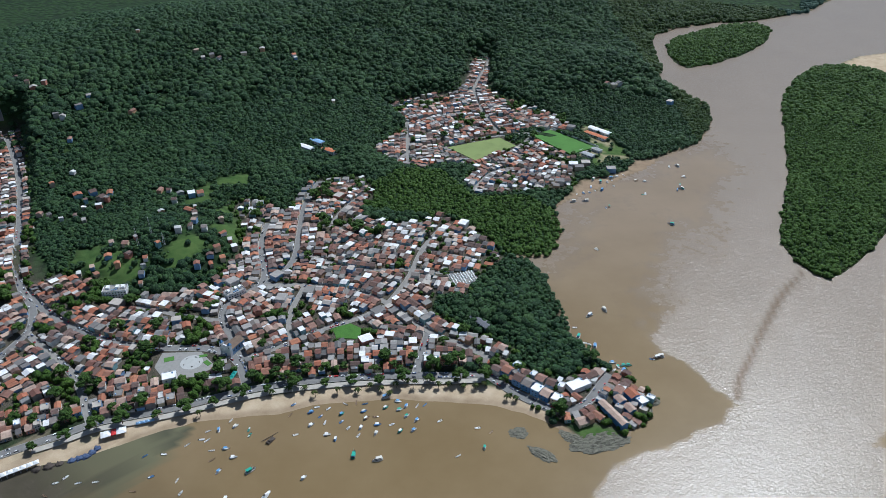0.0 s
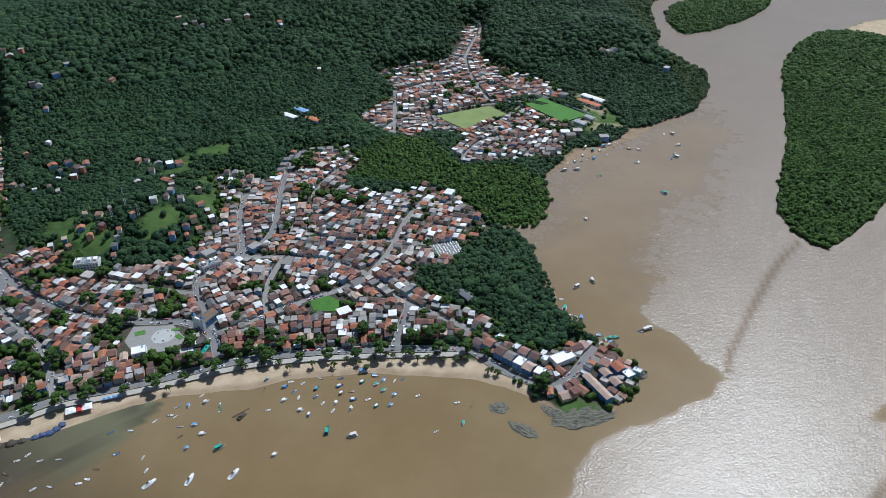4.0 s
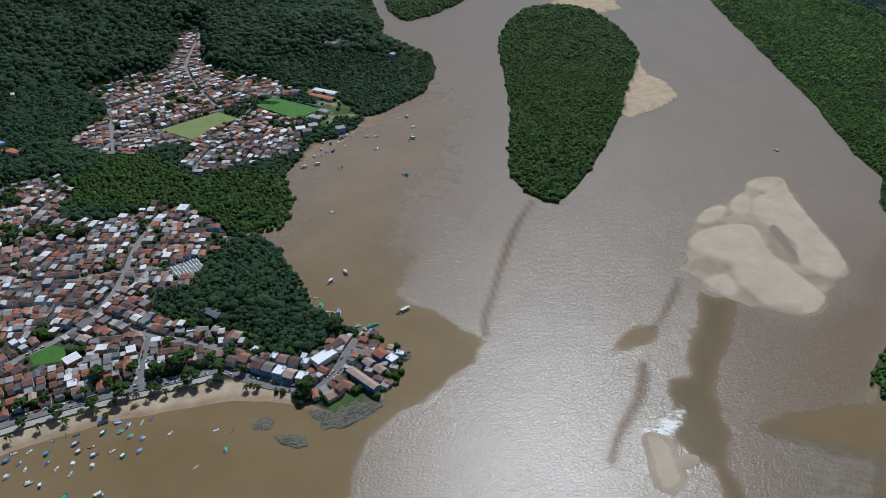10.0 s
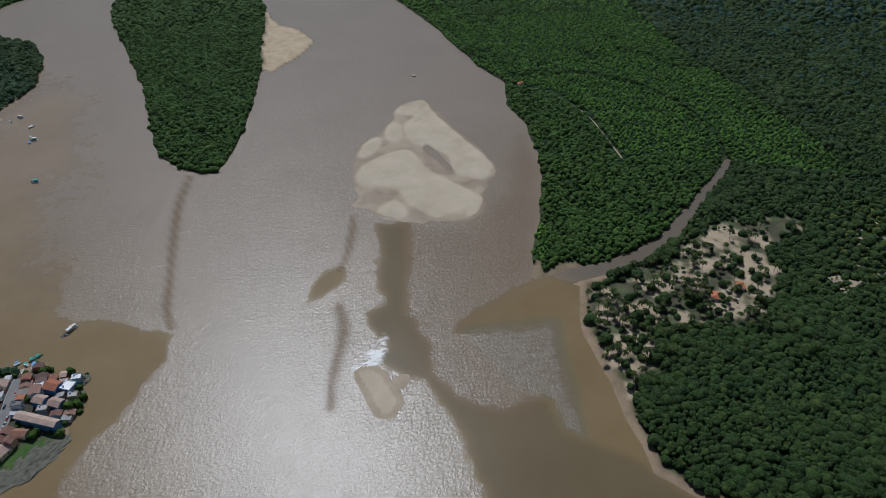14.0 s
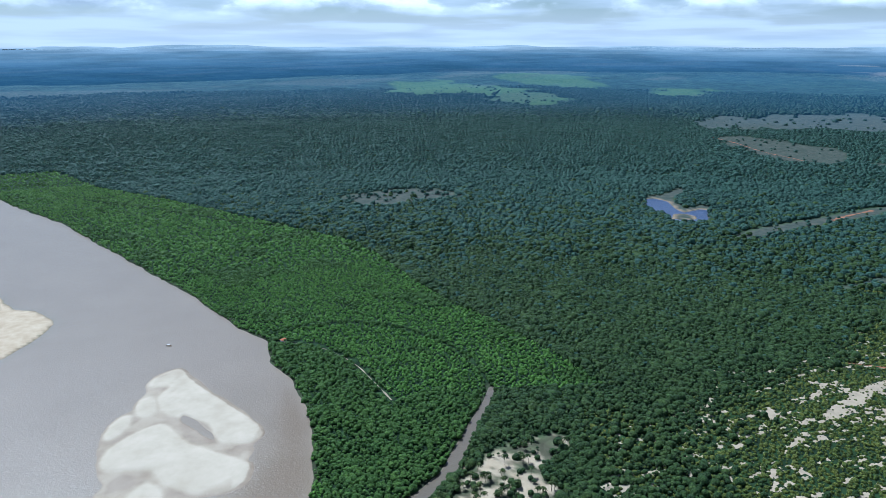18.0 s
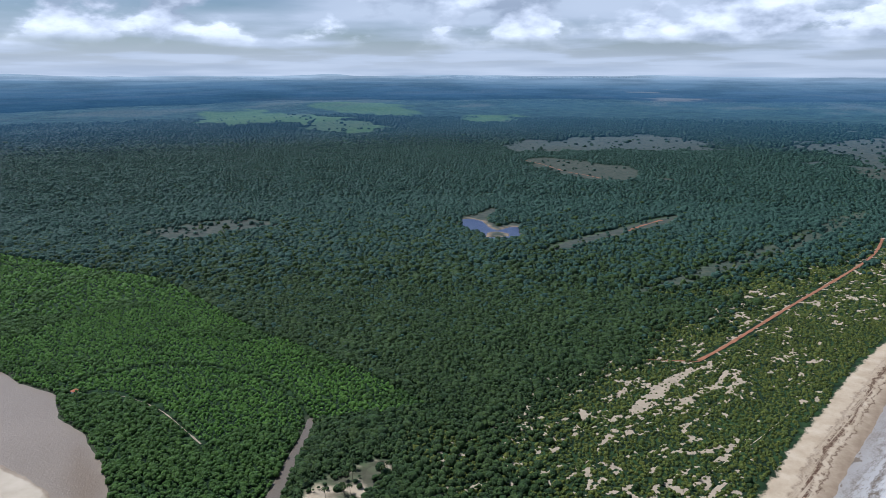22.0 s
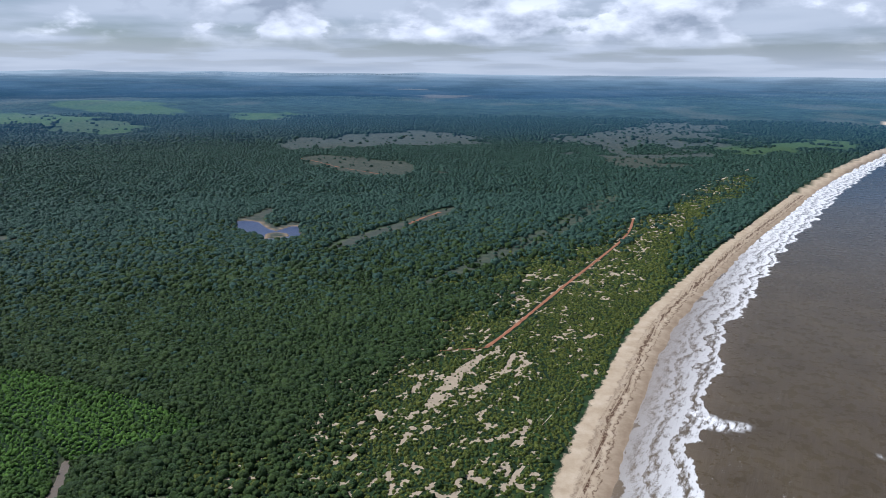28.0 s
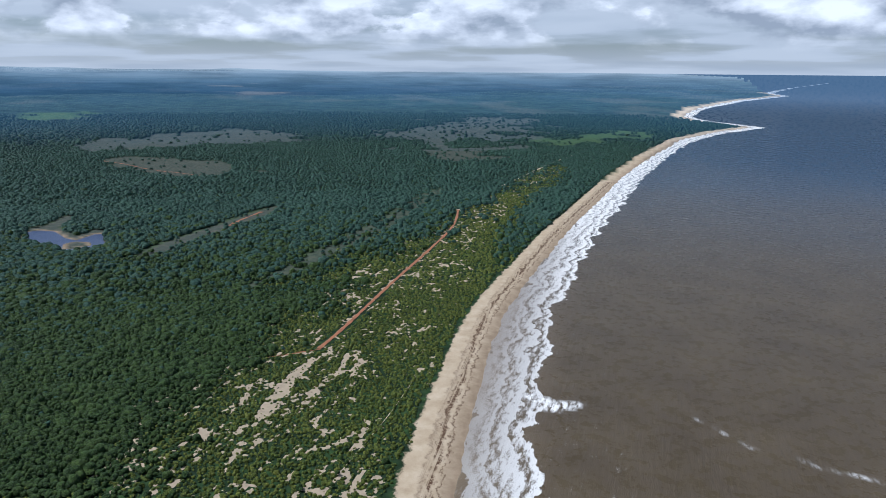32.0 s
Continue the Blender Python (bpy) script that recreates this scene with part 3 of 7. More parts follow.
PAINT = [(0.62, 0.6, 0.56), (0.42, 0.34, 0.25), (0.7, 0.69, 0.66), (0.2, 0.33, 0.52), (0.5, 0.3, 0.18), (0.6, 0.58, 0.54), (0.6, 0.5, 0.33), (0.25, 0.42, 0.45), (0.48, 0.2, 0.14), (0.3, 0.27, 0.24), (0.68, 0.67, 0.65), (0.36, 0.3, 0.25)]
M_TILE, M_TILE_FAR = by_object("clay_tiles", TILE, 0.85, 2.2), by_object("clay_tiles_far", TILE, 0.85, 0, True)
M_SHEET, M_SHEET_FAR = by_object("fibre_cement", SHEET, 0.7, 1.4, False, 0.25), by_object("fibre_cement_far", SHEET, 0.7, 0, True, 0.25)
M_SLAB, M_SLAB_FAR = by_object("roof_slab", SLAB, 0.75, 0, False, 0.25), by_object("roof_slab_far", SLAB, 0.75, 0, True, 0.25)
M_WALL, M_WALL_FAR = by_object("painted_plaster", PAINT, 0.85, 0, False, 0.2), by_object("painted_plaster_far", PAINT, 0.85, 0, True, 0.2)
M_DOOR = by_object("painted_wood", [(0.12, 0.07, 0.04), (0.08, 0.16, 0.3), (0.1, 0.25, 0.15), (0.3, 0.28, 0.25)], 0.6)
M_GLASS, _, _, _b = material("window_glass")
_b.inputs["Base Color"].default_value, _b.inputs["Roughness"].default_value = (0.03, 0.04, 0.05, 1), 0.12
M_ASPHALT = plain("worn_asphalt", (0.185, 0.18, 0.172), 0.9, 0.25, 0.5)
M_COBBLE = plain("stone_setts", (0.24, 0.225, 0.205), 0.9, 0.22, 0.8)
M_PAVE = plain("pavement_concrete", (0.27, 0.26, 0.24), 0.9, 0.2, 0.8)
M_REDEARTH = plain("red_earth", (0.28, 0.115, 0.052), 0.95, 0.3, 0.2)
M_TRACK = plain("sand_track", (0.5, 0.405, 0.285), 0.95, 0.3, 0.3)
M_WHITE = plain("white_paint", (0.8, 0.8, 0.79), 0.55, 0.08, 0.6)
M_RED = plain("red_canvas", (0.6, 0.03, 0.03), 0.7, 0.12, 0.6)
M_DARKWOOD = plain("dark_wood", (0.06, 0.045, 0.035), 0.8, 0.3, 1.5)
M_BARK = plain("bark", (0.16, 0.115, 0.08), 0.95, 0.3, 2.0, 0, 0.05)
M_ROCK = plain("wet_rock", (0.125, 0.118, 0.085), 0.8, 0.7, 0.9, 0, 0.6)
M_TURF = plain("pitch_grass", (0.075, 0.19, 0.03), 0.95, 0.2, 0.12)
M_TURF_DRY = plain("dry_pitch_grass", (0.20, 0.25, 0.08), 0.95, 0.25, 0.12)
M_RUBBER = plain("rubber", (0.02, 0.02, 0.02), 0.8, 0.2, 3)
M_STEEL = plain("painted_steel", (0.45, 0.47, 0.48), 0.5, 0.15, 2, 0.3)
M_BLUE = plain("blue_paint", (0.09, 0.22, 0.42), 0.6, 0.2, 0.8)
M_PALEBLUE = plain("pale_blue_paint", (0.22, 0.38, 0.6), 0.7, 0.15, 0.8)
M_TEAL = plain("teal_paint", (0.02, 0.28, 0.24), 0.6, 0.2, 0.8)
M_HULL = by_object("boat_paint", [(0.75, 0.75, 0.73), (0.7, 0.7, 0.68), (0.08, 0.2, 0.4), (0.76, 0.76, 0.75), (0.72, 0.71, 0.69), (0.6, 0.6, 0.58), (0.3, 0.2, 0.12), (0.03, 0.25, 0.2), (0.74, 0.74, 0.73), (0.66, 0.65, 0.62)], 0.45, 0, False, 0.15)
M_AWNING = by_object("boat_awning", [(0.78, 0.78, 0.77), (0.02, 0.35, 0.25), (0.12, 0.3, 0.55), (0.75, 0.74, 0.7), (0.65, 0.62, 0.55)], 0.7, 0, False, 0.12)
M_CAR = by_object("car_paint", [(0.7, 0.7, 0.7), (0.75, 0.75, 0.75), (0.35, 0.36, 0.38), (0.05, 0.05, 0.055), (0.45, 0.03, 0.03), (0.6, 0.61, 0.62), (0.08, 0.12, 0.25)], 0.3, 0, False, 0.05)


# haze as emission colours, from 3 km out to the horizon
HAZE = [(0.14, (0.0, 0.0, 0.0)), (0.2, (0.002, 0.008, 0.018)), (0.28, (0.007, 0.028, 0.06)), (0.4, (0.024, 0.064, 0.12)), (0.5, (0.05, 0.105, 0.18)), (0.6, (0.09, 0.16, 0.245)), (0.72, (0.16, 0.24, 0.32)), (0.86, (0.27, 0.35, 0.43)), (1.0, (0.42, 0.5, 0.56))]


def leaves(name, colours, island=True, gloss=0.6, hazy=False):
    m, N, L, b = material(name)
    geo = N("ShaderNodeNewGeometry")
    rand = geo.outputs["Random Per Island"] if island else N("ShaderNodeObjectInfo").outputs["Random"]
    r = ramp(N, [(k / max(1, len(colours) - 1), c) for k, c in enumerate(colours)])
    L(rand, r.inputs[0])
    co = geo.outputs["Position"]
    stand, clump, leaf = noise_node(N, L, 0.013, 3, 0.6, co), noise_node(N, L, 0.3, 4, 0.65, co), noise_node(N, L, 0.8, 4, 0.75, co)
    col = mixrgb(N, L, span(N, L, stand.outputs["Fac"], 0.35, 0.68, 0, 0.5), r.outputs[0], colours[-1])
    # shaded clumps and sunlit leaf highlights put into the colour
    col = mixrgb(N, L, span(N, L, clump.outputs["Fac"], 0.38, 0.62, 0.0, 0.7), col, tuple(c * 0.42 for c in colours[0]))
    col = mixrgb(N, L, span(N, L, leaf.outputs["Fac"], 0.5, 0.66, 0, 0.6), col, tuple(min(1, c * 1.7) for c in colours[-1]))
    L(col, b.inputs["Base Color"])
    b.inputs["Roughness"].default_value = gloss
    b.inputs["Specular IOR Level"].default_value = 0.12
    h = math_node(N, L, "ADD", math_node(N, L, "MULTIPLY", clump.outputs["Fac"], 2.0), leaf.outputs["Fac"])
    bump(N, L, b, h, 1.0, 1.4)
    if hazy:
        # far crowns emit blue: haze put into the leaf material
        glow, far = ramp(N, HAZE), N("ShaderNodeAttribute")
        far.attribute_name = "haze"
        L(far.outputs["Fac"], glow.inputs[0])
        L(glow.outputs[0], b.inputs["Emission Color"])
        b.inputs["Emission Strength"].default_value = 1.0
    return m




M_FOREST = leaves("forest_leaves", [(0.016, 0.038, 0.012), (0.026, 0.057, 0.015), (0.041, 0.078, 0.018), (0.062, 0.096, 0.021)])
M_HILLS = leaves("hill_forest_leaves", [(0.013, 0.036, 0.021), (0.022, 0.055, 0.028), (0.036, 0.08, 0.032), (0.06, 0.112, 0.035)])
# blue-green base colour stands in for haze over the plain's woods
M_HAZED_INLAND = leaves("haze_tinted_inland_leaves", [(0.024, 0.06, 0.046), (0.036, 0.081, 0.058), (0.054, 0.108, 0.07)])
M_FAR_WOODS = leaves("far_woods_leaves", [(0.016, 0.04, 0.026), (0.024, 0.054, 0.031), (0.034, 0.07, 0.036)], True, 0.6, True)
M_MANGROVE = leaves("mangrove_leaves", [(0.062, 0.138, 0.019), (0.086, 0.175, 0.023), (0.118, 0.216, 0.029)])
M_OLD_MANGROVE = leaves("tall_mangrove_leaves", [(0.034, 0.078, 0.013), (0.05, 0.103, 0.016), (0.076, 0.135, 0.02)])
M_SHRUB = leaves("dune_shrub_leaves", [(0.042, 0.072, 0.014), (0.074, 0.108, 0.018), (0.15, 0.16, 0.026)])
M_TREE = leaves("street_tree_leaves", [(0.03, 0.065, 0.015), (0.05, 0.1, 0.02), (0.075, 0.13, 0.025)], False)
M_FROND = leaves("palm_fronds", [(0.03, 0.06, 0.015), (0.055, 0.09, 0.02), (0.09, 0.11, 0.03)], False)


def ground_material(far=False):
    m, N, L, b = material("distant_land" if far else "ground_cover")
    co = where(N)

    def attr(key):
        a = N("ShaderNodeAttribute")
        a.attribute_name = key
        return a.outputs["Fac"]
    big, mid, fine = noise_node(N, L, 0.006, 6, 0.6, co), noise_node(N, L, 0.06, 6, 0.62, co), noise_node(N, L, 0.9, 4, 0.6, co)
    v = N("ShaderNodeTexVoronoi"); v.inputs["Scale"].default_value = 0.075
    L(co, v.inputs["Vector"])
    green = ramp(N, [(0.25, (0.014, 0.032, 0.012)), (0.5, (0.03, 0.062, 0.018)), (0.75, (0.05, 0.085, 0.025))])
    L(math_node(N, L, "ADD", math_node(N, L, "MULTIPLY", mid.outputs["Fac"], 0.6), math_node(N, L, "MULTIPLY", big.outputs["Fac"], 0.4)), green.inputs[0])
    # shade between crowns put into the colour: the relief's hollows are darkened
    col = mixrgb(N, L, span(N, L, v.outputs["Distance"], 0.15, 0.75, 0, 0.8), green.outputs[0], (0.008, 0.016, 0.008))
    # haze put into the base colour: the far plain turns blue with distance
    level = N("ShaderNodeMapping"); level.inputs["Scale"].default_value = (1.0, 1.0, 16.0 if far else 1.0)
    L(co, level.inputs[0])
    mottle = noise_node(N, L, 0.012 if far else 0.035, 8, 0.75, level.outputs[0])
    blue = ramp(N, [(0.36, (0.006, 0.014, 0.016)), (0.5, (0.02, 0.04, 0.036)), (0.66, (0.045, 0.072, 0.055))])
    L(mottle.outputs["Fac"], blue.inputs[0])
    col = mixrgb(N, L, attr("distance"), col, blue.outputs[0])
    grass = ramp(N, [(0.3, (0.05, 0.1, 0.024)), (0.7, (0.1, 0.15, 0.042))])
    L(mid.outputs["Fac"], grass.inputs[0])
    col = mixrgb(N, L, attr("grass"), col, grass.outputs[0])
    heath = ramp(N, [(0.3, (0.042, 0.054, 0.042)), (0.5, (0.062, 0.072, 0.056)), (0.7, (0.092, 0.09, 0.066))])
    L(mid.outputs["Fac"], heath.inputs[0])
    col = mixrgb(N, L, attr("heath"), col, heath.outputs[0])
    yard = ramp(N, [(0.3, (0.025, 0.04, 0.016)), (0.5, (0.07, 0.06, 0.045)), (0.78, (0.17, 0.145, 0.115))])
    L(fine.outputs["Fac"], yard.inputs[0])
    col = mixrgb(N, L, attr("town"), col, yard.outputs[0])
    sand = ramp(N, [(0.25, (0.34, 0.252, 0.155)), (0.5, (0.46, 0.36, 0.24)), (0.75, (0.56, 0.455, 0.325))])
    L(math_node(N, L, "ADD", math_node(N, L, "MULTIPLY", mid.outputs["Fac"], 0.75), math_node(N, L, "MULTIPLY", fine.outputs["Fac"], 0.25)), sand.inputs[0])
    col = mixrgb(N, L, attr("sand"), col, sand.outputs[0])
    ragged = noise_node(N, L, 0.07, 6, 0.65, co)
    inland = math_node(N, L, "ADD", attr("inland"), span(N, L, ragged.outputs["Fac"], 0.3, 0.7, -5, 5))
    strand = span(N, L, inland, 52, 55, 1, 0)
    col = mixrgb(N, L, strand, col, sand.outputs[0])
    wet = ramp(N, [(0.3, (0.21, 0.15, 0.095)), (0.7, (0.33, 0.245, 0.16))])
    L(mid.outputs["Fac"], wet.inputs[0])
    col = mixrgb(N, L, attr("wet"), col, wet.outputs[0])
    tide = N("ShaderNodeMapping"); tide.vector_type = "TEXTURE"; tide.inputs["Rotation"].default_value = (0, 0, radians(-31)); tide.inputs["Scale"].default_value = (95.0, 3.2, 10.0)
    L(co, tide.inputs[0])
    weedy = noise_node(N, L, 1.0, 5, 0.65, tide.outputs[0])
    lines = ramp(N, [(0.0, (0, 0, 0)), (0.26, (0, 0, 0)), (0.3, (1, 1, 1)), (0.34, (0, 0, 0)), (0.4, (0, 0, 0)), (0.46, (1, 1, 1)), (0.52, (1, 1, 1)), (0.58, (0.1, 0.1, 0.1)), (0.66, (0.5, 0.5, 0.5)), (0.72, (0, 0, 0))])
    L(span(N, L, inland, 0, 50), lines.inputs[0])
    speck = noise_node(N, L, 0.45, 4, 0.7, co)
    col = mixrgb(N, L, math_node(N, L, "MULTIPLY", math_node(N, L, "MULTIPLY", span(N, L, weedy.outputs["Fac"], 0.4, 0.5, 0.2, 1.0), span(N, L, lines.outputs[0], 0, 1)), span(N, L, speck.outputs["Fac"], 0.34, 0.48)), col, (0.09, 0.048, 0.026))
    L(col, b.inputs["Base Color"])
    b.inputs["Roughness"].default_value = 0.95
    b.inputs["Specular IOR Level"].default_value = 0.15
    bare = math_node(N, L, "SUBTRACT", 1.0, math_node(N, L, "MINIMUM", 1.0, math_node(N, L, "ADD", math_node(N, L, "ADD", attr("sand"), attr("town")), attr("wet"))))
    bare = math_node(N, L, "MULTIPLY", bare, math_node(N, L, "SUBTRACT", 1.0, attr("grass")))
    bare = math_node(N, L, "MULTIPLY", bare, math_node(N, L, "SUBTRACT", 1.0, strand))
    relief = math_node(N, L, "ADD", math_node(N, L, "MULTIPLY", math_node(N, L, "SUBTRACT", 1.0, v.outputs["Distance"]), bare), math_node(N, L, "MULTIPLY", fine.outputs["Fac"], 0.05))
    bump(N, L, b, relief, 0.8, 4.0)
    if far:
        # backdrop glows: haze, plus its own colour in place of missing sunlight
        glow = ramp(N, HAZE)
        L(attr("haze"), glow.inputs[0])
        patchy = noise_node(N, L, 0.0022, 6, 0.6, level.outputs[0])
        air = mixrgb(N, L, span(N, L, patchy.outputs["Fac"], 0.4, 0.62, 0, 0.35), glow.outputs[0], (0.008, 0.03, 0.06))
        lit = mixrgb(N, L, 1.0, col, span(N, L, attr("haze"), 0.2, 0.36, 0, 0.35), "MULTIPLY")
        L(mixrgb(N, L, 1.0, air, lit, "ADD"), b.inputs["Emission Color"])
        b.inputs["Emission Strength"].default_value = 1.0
    return m


def water_material():
    m, N, L, b = material("river_and_sea_water")
    co = where(N)

    def attr(key):
        a = N("ShaderNodeAttribute")
        a.attribute_name = key
        return a.outputs["Fac"]
    mid, fine = noise_node(N, L, 0.012, 5, 0.6, co), noise_node(N, L, 0.1, 4, 0.6, co)
    silt = ramp(N, [(0.3, (0.18, 0.125, 0.058)), (0.7, (0.22, 0.158, 0.08))])
    L(mid.outputs["Fac"], silt.inputs[0])
    up = ramp(N, [(0.3, (0.235, 0.178, 0.118)), (0.7, (0.275, 0.21, 0.142))])
    L(mid.outputs["Fac"], up.inputs[0])
    col = mixrgb(N, L, attr("upstream"), silt.outputs[0], up.outputs[0])
    col = mixrgb(N, L, attr("shoal"), col, (0.135, 0.135, 0.08))
    col = mixrgb(N, L, attr("weed"), col, (0.045, 0.045, 0.035))
    surf_brown = ramp(N, [(0.3, (0.058, 0.043, 0.02)), (0.7, (0.09, 0.068, 0.034))])
    L(mid.outputs["Fac"], surf_brown.inputs[0])
    col = mixrgb(N, L, attr("sea"), col, surf_brown.outputs[0])
    col = mixrgb(N, L, attr("deep"), col, (0.022, 0.06, 0.105))
    # far sea's base is nearly black; its brightness is emission, set further down
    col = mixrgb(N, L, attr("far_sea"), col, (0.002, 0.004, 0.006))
    # pond: the sky's blue reflection is put into its base colour
    col = mixrgb(N, L, attr("pond"), col, (0.012, 0.05, 0.14))
    # broken surf: bands along the beach, torn by noise
    off = attr("offshore")
    wob = noise_node(N, L, 0.014, 4, 0.5, co)
    along = N("ShaderNodeMapping"); along.vector_type = "TEXTURE"; along.inputs["Scale"].default_value = (2.6, 0.8, 1.0); along.inputs["Rotation"].default_value = (0, 0, radians(-36))
    L(co, along.inputs[0])
    tear, spray = noise_node(N, L, 0.16, 7, 0.68, along.outputs[0]), noise_node(N, L, 0.55, 4, 0.7, co)
    wobbled = math_node(N, L, "ADD", off, math_node(N, L, "ADD", span(N, L, wob.outputs["Fac"], 0.3, 0.7, -14, 14), span(N, L, tear.outputs["Fac"], 0.3, 0.7, -4, 4)))
    crests = [(0.0, 0.2), (0.015, 1.0), (0.05, 0.85), (0.13, 0.55), (0.2, 0.78), (0.245, 1.0), (0.262, 0.42), (0.34, 0.6), (0.44, 0.95), (0.475, 1.0), (0.49, 0.3), (0.54, 0.5), (0.6, 0.9), (0.63, 1.0), (0.645, 0.0), (0.7, 0.0)]
    bands = ramp(N, [(k, (max(v, 0), max(v, 0), max(v, 0))) for k, v in crests])
    L(span(N, L, wobbled, -4, 108), bands.inputs[0])
    foam = math_node(N, L, "ADD", bands.outputs[0], math_node(N, L, "ADD", span(N, L, tear.outputs["Fac"], 0.25, 0.75, -0.5, 0.5), span(N, L, spray.outputs["Fac"], 0.3, 0.7, -0.22, 0.22)))
    foam = span(N, L, foam, 0.3, 0.78)
    foam = math_node(N, L, "MULTIPLY", foam, attr("surf"))
    foam = math_node(N, L, "MAXIMUM", foam, math_node(N, L, "MULTIPLY", attr("foam"), span(N, L, tear.outputs["Fac"], 0.42, 0.55)))
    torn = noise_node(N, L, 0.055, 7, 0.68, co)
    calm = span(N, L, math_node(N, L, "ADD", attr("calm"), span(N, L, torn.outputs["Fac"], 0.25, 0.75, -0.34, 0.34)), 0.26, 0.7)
    # wind-ruffled water: the darker look of its facets is put into the base colour
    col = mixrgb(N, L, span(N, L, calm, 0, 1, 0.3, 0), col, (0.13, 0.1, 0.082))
    col = mixrgb(N, L, span(N, L, attr("murk"), 0, 1, 0, 0.7), col, (0.165, 0.115, 0.07))
    col = mixrgb(N, L, span(N, L, attr("streak"), 0, 1, 0, 0.92), col, (0.135, 0.088, 0.045))
    col = mixrgb(N, L, foam, col, (0.8, 0.78, 0.74))
    L(col, b.inputs["Base Color"])
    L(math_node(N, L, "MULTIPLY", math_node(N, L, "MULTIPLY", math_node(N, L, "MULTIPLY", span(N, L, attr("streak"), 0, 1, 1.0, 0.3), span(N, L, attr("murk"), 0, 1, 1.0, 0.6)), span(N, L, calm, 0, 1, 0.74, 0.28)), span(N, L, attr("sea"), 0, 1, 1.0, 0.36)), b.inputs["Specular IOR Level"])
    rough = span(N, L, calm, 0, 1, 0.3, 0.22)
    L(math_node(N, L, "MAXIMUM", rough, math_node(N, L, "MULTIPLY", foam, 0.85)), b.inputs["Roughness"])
    b.inputs["IOR"].default_value = 1.33
    # wind ripples and swell
    chop = N("ShaderNodeMapping"); chop.inputs["Scale"].default_value = (0.75, 1.0, 1.0); chop.inputs["Rotation"].default_value = (0, 0, radians(35))
    L(co, chop.inputs[0])
    w1, w2 = noise_node(N, L, 0.5, 3, 0.62, chop.outputs[0]), noise_node(N, L, 0.15, 3, 0.55, chop.outputs[0])
    h = math_node(N, L, "ADD", math_node(N, L, "SUBTRACT", w1.outputs["Fac"], 0.5), math_node(N, L, "MULTIPLY", math_node(N, L, "SUBTRACT", w2.outputs["Fac"], 0.5), 0.8))
    swell = N("ShaderNodeMapping"); swell.vector_type = "TEXTURE"; swell.inputs["Scale"].default_value = (34.0, 6.5, 10.0); swell.inputs["Rotation"].default_value = (0, 0, radians(-36))
    L(co, swell.inputs[0])
    w3 = noise_node(N, L, 1.0, 4, 0.6, swell.outputs[0])
    h = math_node(N, L, "ADD", h, math_node(N, L, "MULTIPLY", math_node(N, L, "MULTIPLY", math_node(N, L, "SUBTRACT", w3.outputs["Fac"], 0.5), 3.0), attr("sea")))
    bump(N, L, b, h, 0.9, 0.4)
    # the sea beyond ten kilometres glows blue in place of reflected sky
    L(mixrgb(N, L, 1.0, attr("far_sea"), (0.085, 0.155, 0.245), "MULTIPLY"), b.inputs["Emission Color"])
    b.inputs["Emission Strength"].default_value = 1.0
    L(math_node(N, L, "MULTIPLY", span(N, L, calm, 0, 1, 0.9, 0.08), span(N, L, attr("deep"), 0, 1, 1.0, 0.04)), b.inputs["Normal"].links[0].from_node.inputs["Strength"])
    return m


def bar_material():
    m, N, L, b = material("sandbar_sand")
    co = where(N)
    big, fine = noise_node(N, L, 0.035, 5, 0.6, co), noise_node(N, L, 0.8, 4, 0.65, co)
    dry = ramp(N, [(0.3, (0.42, 0.345, 0.245)), (0.7, (0.52, 0.435, 0.325))])
    L(big.outputs["Fac"], dry.inputs[0])
    wet = ramp(N, [(0.3, (0.19, 0.13, 0.075)), (0.7, (0.31, 0.235, 0.155))])
    L(big.outputs["Fac"], wet.inputs[0])
    a = N("ShaderNodeAttribute")
    a.attribute_name = "damp"
    soak = math_node(N, L, "ADD", a.outputs["Fac"], span(N, L, fine.outputs["Fac"], 0.3, 0.7, -0.1, 0.1))
    L(mixrgb(N, L, span(N, L, soak, 0.05, 0.85), dry.outputs[0], wet.outputs[0]), b.inputs["Base Color"])
    L(span(N, L, soak, 0.2, 0.9, 0.95, 0.5), b.inputs["Roughness"])
    b.inputs["Specular IOR Level"].default_value = 0.25
    bump(N, L, b, fine.outputs["Fac"], 0.4, 0.12)
    return m


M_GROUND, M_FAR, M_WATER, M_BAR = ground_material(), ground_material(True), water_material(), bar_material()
M_DUNE = plain("dune_sand", (0.36, 0.285, 0.19), 0.95, 0.3, 0.35, 0, 0.15)

# ---------------------------------------------------------------- building helpers


def mesh_of(name, verts, faces, mat, smooth=False):
    """A mesh from numpy arrays: verts (n, 3), faces (m, 3 or 4)."""
    verts, faces = np.asarray(verts, np.float32), np.asarray(faces, np.int32)
    me = bpy.data.meshes.new(name)
    k = faces.shape[1]
    me.vertices.add(len(verts)); me.vertices.foreach_set("co", verts.ravel())
    me.loops.add(faces.size); me.loops.foreach_set("vertex_index", faces.ravel())
    me.polygons.add(len(faces)); me.polygons.foreach_set("loop_start", np.arange(0, faces.size, k, dtype=np.int32))
    me.update(calc_edges=True)
    me.polygons.foreach_set("use_smooth", np.full(len(faces), smooth))
    me.materials.append(mat)
    me.validate()
    return me


def attribute(me, key, values):
    me.attributes.new(key, "FLOAT", "POINT").data.foreach_set("value", np.asarray(values, np.float32))


